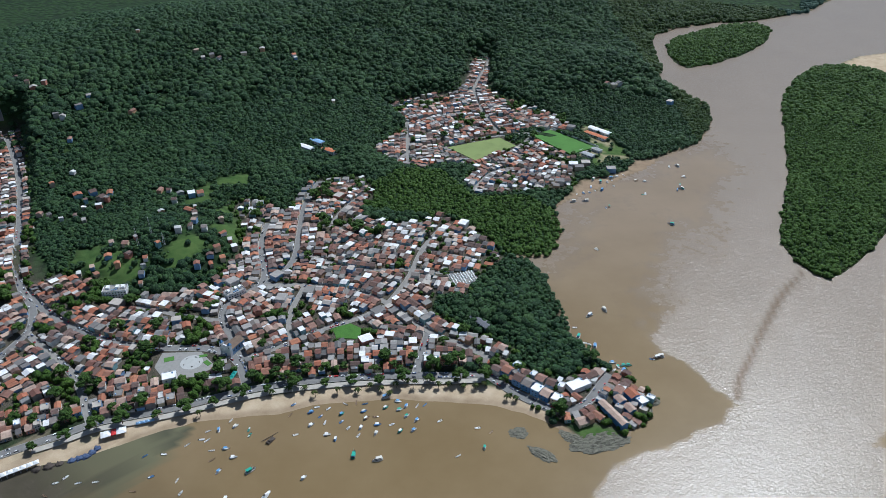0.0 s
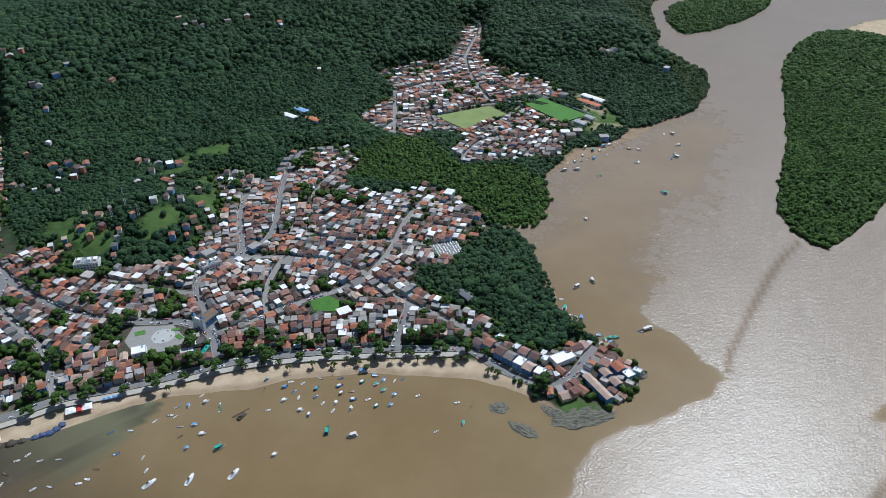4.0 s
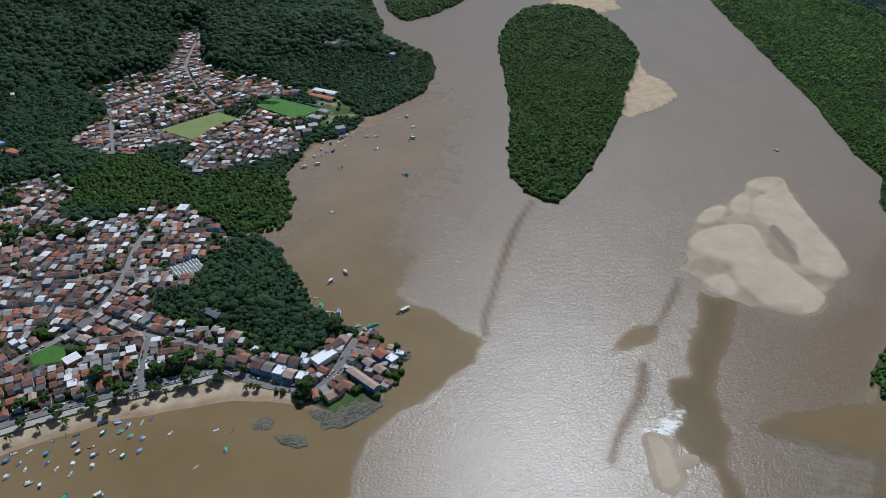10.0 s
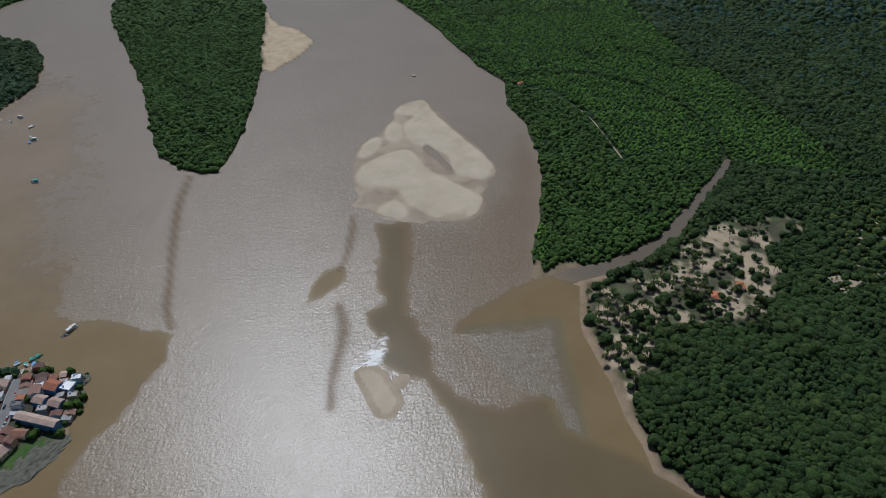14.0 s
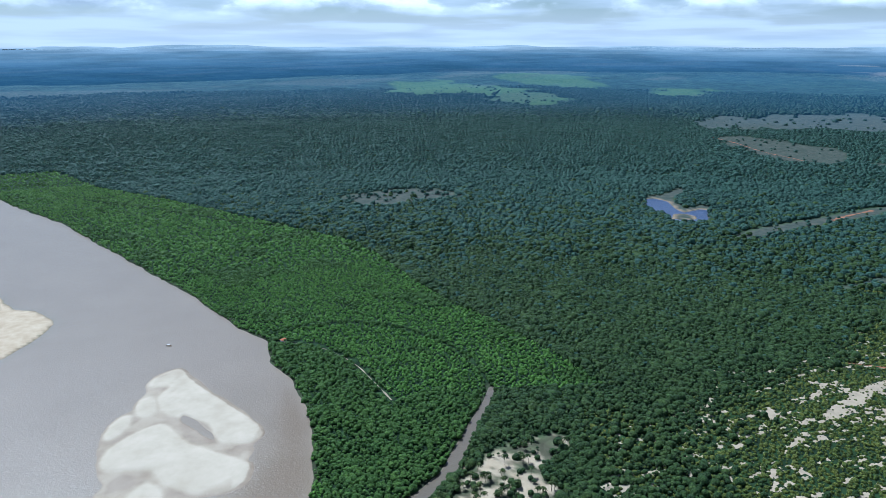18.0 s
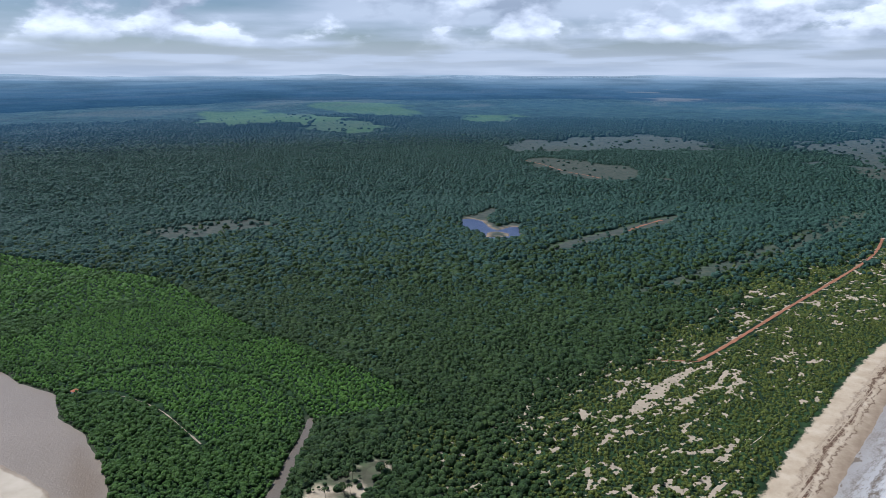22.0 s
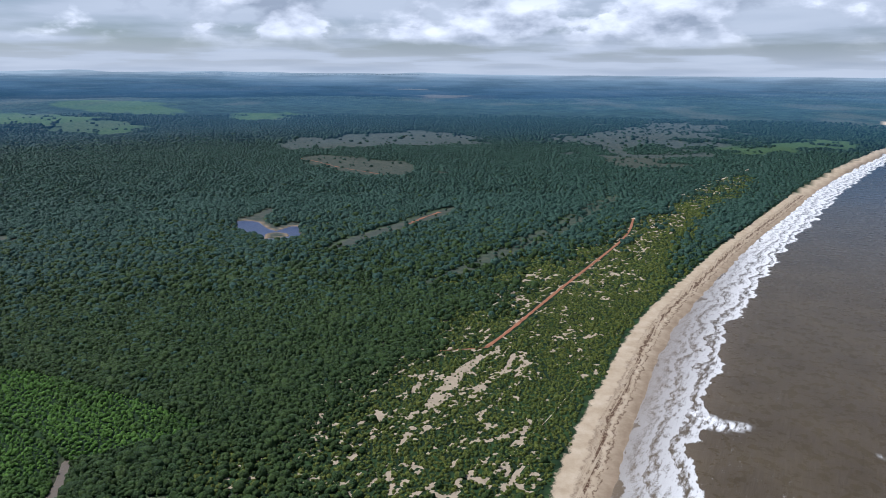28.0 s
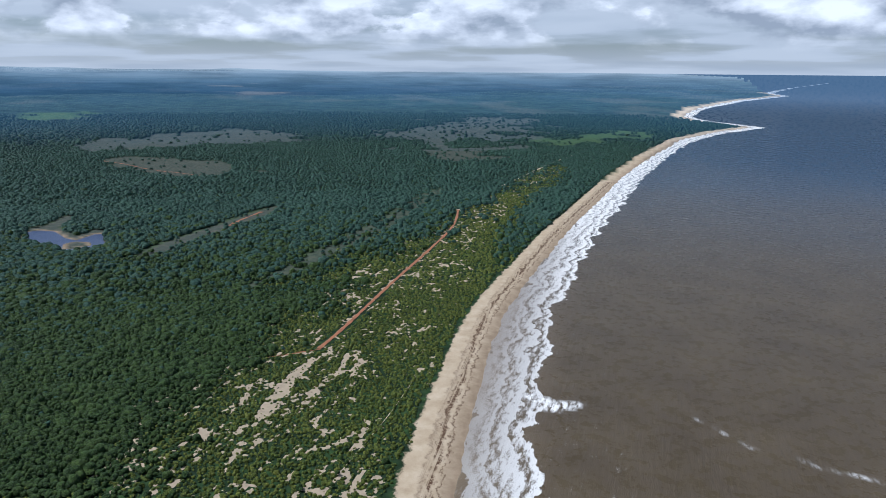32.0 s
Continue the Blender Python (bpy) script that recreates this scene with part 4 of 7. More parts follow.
def part(name, bm, mat, parent, label=""):
    me = bpy.data.meshes.new(name)
    bm.to_mesh(me); bm.free()
    me.materials.append(mat)
    ob = new(name, me)
    ob.parent = parent
    return tagged(ob, label) if label else ob


def thing(name, m, label, category, group="", kind=""):
    ob = new(name)
    ob.matrix_basis = m
    return tagged(ob, label, category, group, kind)


def box(bm, cx, cy, cz, sx, sy, sz, taper=1.0, bev=0.0):
    """A box by its middle and sizes; taper shrinks its top."""
    r = bmesh.ops.create_cube(bm, size=1.0)
    for v in r["verts"]:
        k = taper if v.co.z > 0 else 1.0
        v.co = Vector((cx + v.co.x * sx * k, cy + v.co.y * sy * k, cz + v.co.z * sz))
    if bev:
        bmesh.ops.bevel(bm, geom=list({e for v in r["verts"] for e in v.link_edges}), offset=bev, segments=1, affect="EDGES")
    return r["verts"]


def prism(bm, outline, z0, z1):
    """An upright prism on a plan outline."""
    a = [bm.verts.new((x, y, z0)) for x, y in outline]
    b = [bm.verts.new((x, y, z1)) for x, y in outline]
    n = len(a)
    for k in range(n):
        bm.faces.new((a[k], a[(k + 1) % n], b[(k + 1) % n], b[k]))
    bm.faces.new(b); bm.faces.new(a[::-1])
    bmesh.ops.recalc_face_normals(bm, faces=bm.faces)


def blob(seed, levels=2, flat=0.75, lump=0.3, cut=-0.35, rough=0.0):
    """A lumpy crown, open below, in a unit radius."""
    bm = bmesh.new()
    bmesh.ops.create_icosphere(bm, subdivisions=levels, radius=1.0)
    off = Vector((seed * 3.7, seed * 1.3, seed * 7.1))
    for v in bm.verts:
        k = 1 + lump * noise.noise(v.co * 1.7 + off) + lump * 0.6 * noise.noise(v.co * 3.9 + off)
        k += rough * noise.random() - rough / 2
        v.co = Vector((v.co.x * k, v.co.y * k, max(v.co.z * k, cut) * flat))
    bmesh.ops.delete(bm, geom=[f for f in bm.faces if all(v.co.z <= cut * flat + 1e-4 for v in f.verts)], context="FACES")
    bmesh.ops.triangulate(bm, faces=bm.faces)
    bm.verts.index_update()
    v = np.array([v.co[:] for v in bm.verts], np.float32)
    f = np.array([[w.index for w in fc.verts] for fc in bm.faces], np.int32)
    bm.free()
    return v, f


def scatter(templates, x, y, z, size, tall, seed):
    """Many copies of small shapes in one mesh: returns verts and faces."""
    g = np.random.default_rng(seed)
    pick, turn = g.integers(0, len(templates), len(x)), g.uniform(0, 6.283, len(x))
    vs, fs, base = [], [], 0
    for k, (tv, tf) in enumerate(templates):
        i = np.nonzero(pick == k)[0]
        if not len(i):
            continue
        c, s = np.cos(turn[i])[:, None], np.sin(turn[i])[:, None]
        px, py = tv[None, :, 0] * c - tv[None, :, 1] * s, tv[None, :, 0] * s + tv[None, :, 1] * c
        v = np.stack([x[i, None] + px * size[i, None], y[i, None] + py * size[i, None], z[i, None] + tv[None, :, 2] * size[i, None] * tall[i, None]], -1)
        vs.append(v.reshape(-1, 3))
        fs.append((tf[None] + (np.arange(len(i)) * len(tv))[:, None, None] + base).reshape(-1, 3))
        base += len(i) * len(tv)
    return np.concatenate(vs), np.concatenate(fs)


# ---------------------------------------------------------------- ground and water


def smooth_line(pts, gap=4.0):
    """A polyline with its corners rounded, sampled evenly."""
    p = np.array(pts, float)
    for _ in range(3):
        q = np.empty((2 * len(p) - 2, 2))
        q[0::2], q[1::2] = 0.75 * p[:-1] + 0.25 * p[1:], 0.25 * p[:-1] + 0.75 * p[1:]
        p = np.vstack([p[:1], q, p[-1:]])
    s = np.concatenate([[0], np.cumsum(np.hypot(*np.diff(p, axis=0).T))])
    n = max(2, int(s[-1] / gap))
    t = np.linspace(0, s[-1], n)
    xy = np.stack([np.interp(t, s, p[:, 0]), np.interp(t, s, p[:, 1])], -1)
    d = np.gradient(xy, axis=0)
    d /= np.maximum(np.hypot(d[:, 0], d[:, 1]), 1e-6)[:, None]
    return xy, np.stack([-d[:, 1], d[:, 0]], -1), d


def polar(step_ratio, azimuth_step, d0, d1):
    mid = 3800.0
    ds = np.concatenate([[0.0], np.geomspace(d0, mid, int(np.log(mid / d0) / step_ratio)), np.geomspace(mid * 1.015, d1, 130)])
    # fine in the half that is seen, coarse behind
    az = np.concatenate([np.arange(-40, 150, azimuth_step), np.arange(150, 320, 4.0)])
    az = np.radians(az)
    dd, aa = np.meshgrid(ds, az, indexing="ij")
    x, y = CX + dd * np.sin(aa), CY + dd * np.cos(aa)
    n, k = dd.shape
    i, j = np.meshgrid(np.arange(n - 1), np.arange(k), indexing="ij")
    j2 = (j + 1) % k
    faces = np.stack([i * k + j, i * k + j2, (i + 1) * k + j2, (i + 1) * k + j], -1).reshape(-1, 4)[:, ::-1]
    return x.ravel(), y.ravel(), dd.ravel(), faces


def sandiness(x, y):
    """Bare patches between the dune shrubs, drawn out along the beach."""
    u, v = x * 0.83 - y * 0.56, x * 0.56 + y * 0.83
    bend = 16 * (vnoise(x, y, 50, 32) - 0.5)
    run = 1 - np.abs(2 * vnoise(u * 0.26, v + bend, 9.5, 31) - 1)
    n = 0.4 * run + 0.36 * fbm(u * 0.7, v, 4.4, 36) + 0.24 * fbm(x, y, 40, 37)
    zone = step(signed(x, y, DUNES) + 34 * (vnoise(x, y, 45, 33) - 0.5), -22, 34)
    thin = 0.756 - 0.08 * zone
    long_one = step(signed(x, y, LONG_PATCH) + 16 * (fbm(x, y, 11, 34) - 0.72), -1, 2)
    return np.maximum(step(n, thin, thin + 0.02) * (zone > 0.02), long_one)


BAR_LOBES = [
    [(718, 692), (747, 689), (758, 677), (735, 643), (711, 580), (684, 509), (673, 486), (660, 479), (644, 484), (638, 499), (640, 523), (663, 556), (666, 573), (656, 602), (667, 628), (686, 647), (713, 654), (703, 664), (701, 680)],
    [(652, 652), (672, 662), (684, 654), (668, 634), (646, 620), (639, 632)],
    [(586, 630), (605, 643), (633, 649), (639, 639), (607, 618), (585, 618)],
    [(547, 591), (571, 606), (607, 608), (643, 598), (624, 558), (619, 538), (616, 503), (616, 465), (613, 453), (587, 441), (572, 443), (550, 470), (553, 498), (556, 515), (569, 535), (562, 554), (545, 569)],
    [(519, 524), (538, 526), (547, 523), (546, 509), (536, 492), (524, 496), (517, 511)],
]
BAR_POOL = [(668, 594), (662, 570), (652, 545), (640, 520), (632, 524), (644, 560), (652, 588)]


def rounded(pts, times=2):
    """A closed outline with its corners cut."""
    q = np.array(pts, float)
    for _ in range(times):
        n = np.roll(q, -1, axis=0)
        q = np.stack([0.75 * q + 0.25 * n, 0.25 * q + 0.75 * n], 1).reshape(-1, 2)
    return [tuple(v) for v in q]


def plan_grid(x0, x1, y0, y1, gap):
    gx, gy = np.meshgrid(np.arange(x0, x1, gap), np.arange(y0, y1, gap), indexing="ij")
    n, k = gx.shape
    i, j = np.meshgrid(np.arange(n - 1), np.arange(k - 1), indexing="ij")
    return gx.ravel(), gy.ravel(), np.stack([i * k + j, (i + 1) * k + j, (i + 1) * k + j + 1, i * k + j + 1], -1).reshape(-1, 4)


def keep_faces(name, verts, faces, mat, values):
    used = np.unique(faces)
    back = np.zeros(len(verts), np.int64)
    back[used] = np.arange(len(used))
    me = mesh_of(name, verts[used], back[faces], mat, True)
    for key, v in values.items():
        attribute(me, key, v[used])
    return me


def build_bars():
    """The dry sandbars in the river: smooth lobes with steep edges over damp flats."""
    for outline, lobes, box4, label in ((BAR, BAR_LOBES, (485, 780, 420, 710), "broad pale sandbar with smooth dry lobes and damp hollows"),
                                        (SMALL_BAR, [SMALL_BAR], (318, 372, 300, 372), "small tongue of pale sand at the end of the shoal"),
                                        ([(358, 337), (368, 336), (374, 332), (372, 325), (359, 322), (354, 329)], [], (345, 384, 312, 348), "low damp patch of brown sand beside the shoal")):
        x, y, faces = plan_grid(*box4, 2.0)
        ragged = 3.0 * (fbm(x, y, 9, 17) - 0.5)
        flat = signed(x, y, rounded(outline)) + ragged
        dry, lift = np.zeros(len(x)), 1.0 if lobes is BAR_LOBES else 0.25
        z = np.clip(flat * 0.06, -1.2, 0.3)
        for k, q in enumerate(lobes):
            inner = signed(x, y, rounded(q)) + ragged * 0.7 + 5 * (vnoise(x, y, 30, 40 + k) - 0.5)
            dry = np.maximum(dry, step(inner, -6, 2 if lift == 1.0 else -3))
            z = np.maximum(z, np.where(inner > -4, 0.25 + lift * (1.0 * step(inner, -4, 5) + 0.5 * step(inner, 5, 40)), z))
        if lobes is BAR_LOBES:
            pool = step(signed(x, y, rounded(BAR_POOL)) + ragged - 2, -2, 2)
            z, dry = z - 1.6 * pool * (z > -1), dry * (1 - pool)
        # faint drifts across the top
        along = vnoise(x * 0.35 + y * 0.2, y - x * 0.35, 12, 18)
        damp = np.clip(1 - dry, 0, 1) * (0.5 + 0.4 * step(fbm(x, y, 34, 29), 0.45, 0.6)) + dry * 0.3 * step(along, 0.52, 0.8) * step(fbm(x, y, 60, 19), 0.42, 0.6)
        damp = np.maximum(damp, 0.85 * (1 - step(flat, 0.2, 3.0 if lift == 1.0 else 1.2)))
        damp = damp if lift == 1.0 else np.minimum(damp, 0.35)
        me = keep_faces("sandbar", np.stack([x, y, z], -1), faces[flat[faces].max(axis=1) > -8], M_BAR, {"damp": damp})
        tagged(new("sandbar", me), label, "sandbar", kind="structure")


def build_dune_sand():
    """The bare sand between the dune shrubs, a little proud of the turf."""
    u, v, faces = plan_grid(520, 3260, 230, 660, 1.8)
    x, y = u * 0.83 + v * 0.56, -u * 0.56 + v * 0.83
    s = np.zeros(len(x))
    near = signed(x, y, DUNES) > -30
    s[near] = sandiness(x[near], y[near])
    s[near] *= (signed(x[near], y[near], MANGROVE_EAST) < 0)
    faces = faces[s[faces].mean(axis=1) > 0.45]
    me = keep_faces("dune_sand", np.stack(draw_in(x, y, height(x, y) + 0.15 + 0.25 * vnoise(x, y, 9, 35)), -1), faces, M_DUNE, {})
    tagged(new("dune_sand", me), "patches of bare pale sand between low dune shrubs", "sand", kind="stuff")


def build_ground():
    x, y, d, faces = polar(0.0068, 0.38, 200, 60000)
    sd = shore(x, y)
    ocean = seg_dist(x, y, BEACH)
    z = height(x, y, sd)
    z = np.where((d > 2300) & (sd < -25), -70, z)
    b = bars(x, y)
    town = step(np.maximum.reduce([signed(x, y, T1), signed(x, y, T2), signed(x, y, CAPE_TOWN)]), -8, 2)
    front = step(1 - np.abs(y - 495) / 130, 0, 0.1) * (x < 95) * (x > -700)
    sand = np.maximum(front * (1 - step(sd, 22, 27)), step(b, -2, 2))
    width = np.clip(53 + (fbm(x, y, 60, 77) - 0.5) * 30, 36, 80) * np.clip(np.hypot(x - CX, y - CY) / 3500, 1, 2)
    beach = (1 - step(ocean, width - 3, width + 3)) * (x > 640) * (y < -120) * (sd > -30)
    sand = np.maximum(sand, np.where(d > 2400, beach, 0))
    inland = np.where((x > 640) & (y < -120) & (sd > -30) & (d < 2600), np.minimum(ocean, 200), 200)
    clear = step(signed(x, y, CLEARING) + (fbm(x, y, 26, 13) - 0.5) * 40, -3, 3)
    sand = np.maximum.reduce([sand, clear * (0.15 + 0.7 * step(fbm(x, y, 17, 19), 0.42, 0.58))])
    green = np.maximum.reduce([signed(x, y, ISLAND), signed(x, y, ISLET), signed(x, y, MANGROVE_EAST)]) > -14
    bank = (1 - step(np.abs(sd - 2), 2, 7)) * (d < 2500) * (1 - 0.9 * green)
    wet = np.maximum(bank * (1 - 0.3 * sand), 0.6 * step(4 - np.abs(b - 1.0), 0, 4) * (sd < -3))
    wet = np.maximum(wet, (1 - step(sd, 6, 12)) * (x > 400) * (x < 585) * (y > 40) * (y < 345) * 0.8)
    wet = np.maximum(wet, (1 - step(ocean, 10, 20)) * (x > 640) * (y < -120) * (sd > -20) * 0.7)
    rag = (fbm(x, y, 160, 8) - 0.5) * np.clip(d * 0.1, 60, 520)
    grass = np.maximum.reduce([0.55 * step(signed(x, y, q) + rag, -40, 40) for q in FIELDS] + [step(signed(x, y, LOT), -2, 1), 0.75 * step(signed(x, y, STRIP) + 8, -6, 6), 0.4 * step(signed(x, y, STRIP_B) + 8, -6, 6), 0.6 * step(signed(x, y, POND_BANK), -4, 4), 0.55 * step(signed(x, y, MEADOW) + 15 + (fbm(x, y, 60, 3) - .5) * 80, -20, 20)])
    hill_grass = step(fbm(x, y, 55, 91), 0.62, 0.7) * step(1 - seg_dist(x, y, T1, True) / 90, 0, 0.6) * (x < -230)
    grass = np.maximum.reduce([grass, 0.7 * hill_grass, (1 - step(np.hypot((x - 138) / 1.4, y - 478), 12, 18)) * (sd > 0)])
    grass = np.maximum.reduce([grass] + [0.9 * step(signed(x, y, q) + (fbm(x, y, 14, 61) - 0.5) * 14, -3, 3) for q in (SLOPE, TERRACE, GLADE, SHED_YARD)])
    sand = np.maximum(sand, 0.55 * step(signed(x, y, SHED_YARD), -1, 2) * step(fbm(x, y, 15, 62), 0.5, 0.58))
    heath = np.maximum.reduce([0.9 * step(signed(x, y, h) + rag, -25, 25) for h in (HEATH_A, HEATH_B)] + [0.9 * step(signed(x, y, HEATH_C) + rag * 1.6, -25, 25) * (1 - step(signed(x, y, COPSE) + rag * 0.5, -20, 20)), step(signed(x, y, STRIP) + 8, -6, 6), step(signed(x, y, MEADOW) + 15 + (fbm(x, y, 60, 3) - .5) * 80, -20, 20), 0.8 * step(signed(x, y, STRIP_B) + 8, -6, 6)])
    heath = np.maximum.reduce([heath, step(signed(x, y, POND_BANK) + 1, -4, 4), step(signed(x, y, REEDS), -4, 4)])
    mud = step(signed(x, y, MUD) + (fbm(x, y, 14, 63) - 0.5) * 10, -2, 3)
    wet, z = np.maximum(wet, mud), np.where(mud > 0.3, np.maximum(z, 0.12 * mud), z)
    scattered = step(fbm(x * 0.5 + y * 0.3, y, 600, 44), 0.56, 0.68) * step(d, 3500, 6500) * 0.6
    heath = np.maximum(heath, scattered)
    # far lakes get pale sand colour in place of their bright reflection
    lakes = step(signed(x, y, FAR_LAKE) + (fbm(x, y, 900, 36) - 0.5) * 2200, 380, 500)
    sand = np.maximum(sand, 0.5 * lakes * (sd > 200))
    rx, ry, rz = draw_in(x, y, np.where(d > 3300, np.where(sd > 0, np.maximum(z, 4), z), z))
    far = d[faces].min(axis=1) > 3400
    faces = faces[~(far & (sd[faces].max(axis=1) < -150))]
    far = d[faces].min(axis=1) > 3400
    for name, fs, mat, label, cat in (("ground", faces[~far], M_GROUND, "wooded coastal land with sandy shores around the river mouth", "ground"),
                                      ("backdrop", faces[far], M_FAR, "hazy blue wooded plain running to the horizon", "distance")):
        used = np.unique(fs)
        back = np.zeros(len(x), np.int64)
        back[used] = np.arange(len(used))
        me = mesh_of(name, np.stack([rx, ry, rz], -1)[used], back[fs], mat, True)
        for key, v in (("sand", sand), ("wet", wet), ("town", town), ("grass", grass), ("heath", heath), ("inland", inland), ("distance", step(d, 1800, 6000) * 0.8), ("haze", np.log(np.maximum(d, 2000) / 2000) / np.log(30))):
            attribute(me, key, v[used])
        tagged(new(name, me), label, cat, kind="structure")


CALM_BAY = [(116, 760), (161, 873), (241, 969), (351, 1059), (457, 1150), (448, 1023), (358, 852), (282, 739), (231, 681), (219, 640), (232, 584), (263, 527), (273, 510), (248, 491), (202, 462), (154, 433), (125, 408), (113, 384), (60, 330), (-500, 200), (-700, 450), (0, 560)]
CALM_CHANNEL = [(502, 506), (525, 484), (484, 442), (446, 406), (423, 384), (415, 363), (403, 339), (386, 319), (380, 288), (386, 258), (396, 245), (413, 240), (424, 233), (412, 206), (425, 150), (420, 60), (300, 80), (318, 190), (338, 232), (355, 254), (370, 288), (379, 316), (371, 330), (370, 347), (362, 366), (384, 367), (391, 397), (401, 408), (423, 410), (432, 416), (434, 428), (470, 462)]
CALM_BANK = [(468, 340), (507, 336), (535, 326), (548, 327), (558, 293), (500, 242), (446, 163), (430, 60), (400, 60), (414, 190), (450, 234), (502, 280), (462, 314), (439, 337)]
CALM_PATCH = [(373, 458), (388, 470), (405, 476), (427, 478), (421, 465), (400, 462), (380, 458)]
HALF_CALM = [(525, 484), (560, 430), (640, 440), (760, 520), (700, 450), (560, 350), (507, 336), (468, 340), (439, 337), (432, 285), (413, 240), (396, 245), (386, 258), (380, 288), (386, 319), (415, 363), (446, 406)]
WHITE_WATER = [(347, 367), (370, 373), (392, 377), (381, 365), (364, 356), (352, 361)]
SHOAL = [(444, 334), (463, 315), (503, 283), (477, 258), (441, 221), (416, 193), (414, 209), (431, 228), (431, 244), (422, 259), (432, 285)]
STREAKS = [(2.8, [(428, 735), (388, 694), (364, 660), (332, 615), (306, 573), (285, 545), (276, 519)]), (2.6, [(497, 535), (471, 508), (440, 483), (426, 473)]), (3.2, [(391, 435), (376, 411), (353, 390), (331, 374), (308, 349)])]


SEA_LINE = [(829, -508), (791, -516), (737, -521), (715, -550), (679, -556), (643, -592)]
BREAKER, BREAKER_OUT = [(915, -370), (879, -376), (879, -405)], [(900, -378), (882, -393), (877, -409)]


def build_water():
    x, y, d, faces = polar(0.009, 0.44, 120, 60000)
    warp = (fbm(x, y, 60, 51) - 0.5) * 34
    upper = step(y, 560, 700)
    calm = step((signed(x, y, CALM_BAY) + warp * (1 + 2.5 * upper)) / (1 + 9 * upper), -10, 12)
    for q, most in ((CALM_CHANNEL, 1.0), (CALM_BANK, 1.0), (CALM_PATCH, 0.9)):
        calm = np.maximum(calm, most * step(signed(x, y, q) + warp * 0.35, -13, 9))
    streak = np.zeros(len(x))
    for w, line in STREAKS:
        streak = np.maximum(streak, 1 - step(seg_dist(x, y, smooth_line(line)[0].tolist()) + warp * 0.12, w * 0.2, w * 2.1))
    land = shore(x, y)
    faces = faces[(land[faces].min(axis=1) < 25)]
    ocean = seg_dist(x, y, BEACH)
    seaward = step(-(y + 0.62 * (x - 430)), -60, 140)
    sea = np.maximum(seaward, (d > 6000) & (x > 5000) & (y < -3500))
    me = mesh_of("water", np.stack(draw_in(x, y, np.zeros(len(x))), -1), faces, M_WATER, True)
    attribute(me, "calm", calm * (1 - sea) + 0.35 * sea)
    attribute(me, "streak", streak)
    attribute(me, "murk", np.maximum(step(signed(x, y, HALF_CALM) + warp * 0.5, -16, 12), step(signed(x, y, SHOAL) + warp * 0.3, -6, 6)))
    attribute(me, "upstream", step(d, 450, 950) * (1 - sea))
    attribute(me, "shoal", np.maximum.reduce([step(signed(x, y, SHOAL) + warp * 0.3, -8, 6), 0.35 * (1 - step(np.abs(bars(x, y)), 0, 16)), 0.9 * step(signed(x, y, SHALLOWS) + warp * 0.15, -1, 3)]))
    weed = np.maximum(step(signed(x, y, WEED) + warp * 0.6, -10, 12), 0.7 * step(signed(x, y, SHALLOWS) + warp * 0.1, -4, 1) * step(fbm(x * 0.7 + y * 0.5, y - x * 0.5, 11, 65), 0.6, 0.7))
    attribute(me, "weed", np.maximum(weed * 0.8, 0.38 * step(signed(x, y, CALM_CHANNEL) + warp * 0.45, -5, 8) + 0.5 * (1 - step(seg_dist(x, y, CREEK), 8, 16)) * step(x, 545, 580)))
    attribute(me, "sea", sea)
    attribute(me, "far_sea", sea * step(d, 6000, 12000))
    attribute(me, "deep", sea * step(np.hypot(x - 600, y + 350) + (fbm(x, y, 700, 4) - .5) * 600, 800, 2900))
    attribute(me, "pond", np.maximum(step(signed(x, y, POND), -40, 0), 0.6 * (1 - step(seg_dist(x, y, SWAMP), 10, 30))))
    attribute(me, "offshore", np.clip(ocean - 2 , -10, 400))
    attribute(me, "surf", sea * (x > 560) * np.where(ocean < 150 + d * 0.01, 1.0, 0.0))
    line = np.minimum.reduce([seg_dist(x, y, SEA_LINE) + 1 + 6 * (vnoise(x, y, 9, 88) - 0.3), seg_dist(x, y, BREAKER) - 6 + 8 * (vnoise(x, y, 10, 89) - 0.5), seg_dist(x, y, BREAKER_OUT) - 5 + 8 * (vnoise(x, y, 10, 90) - 0.5)])
    attribute(me, "foam", (1 - step(line, 0, 4)) + 0.05 * step(signed(x, y, SHOAL) + warp * 0.4, -2, 10) + 1.6 * step(signed(x, y, WHITE_WATER) + warp * 0.15, -3, 2))
    tagged(new("water", me), "brown river water meeting the sea, ruffled by wind", "water", kind="structure")


build_ground()
build_water()
build_bars()
build_dune_sand()

# ---------------------------------------------------------------- woods
TRACKS = [(11, RED_ROAD), (0.5, CREEK_TRACK), (-2.0, MANGROVE_ARC), (-1.0, MANGROVE_ARC_UP)]


def open_ground(x, y):
    """Places with no wood: town, pitches, roads, beaches."""
    t = np.maximum.reduce([signed(x, y, T1), signed(x, y, T2), signed(x, y, CAPE_TOWN), signed(x, y, FIELD_A), signed(x, y, FIELD_B)])
    return t


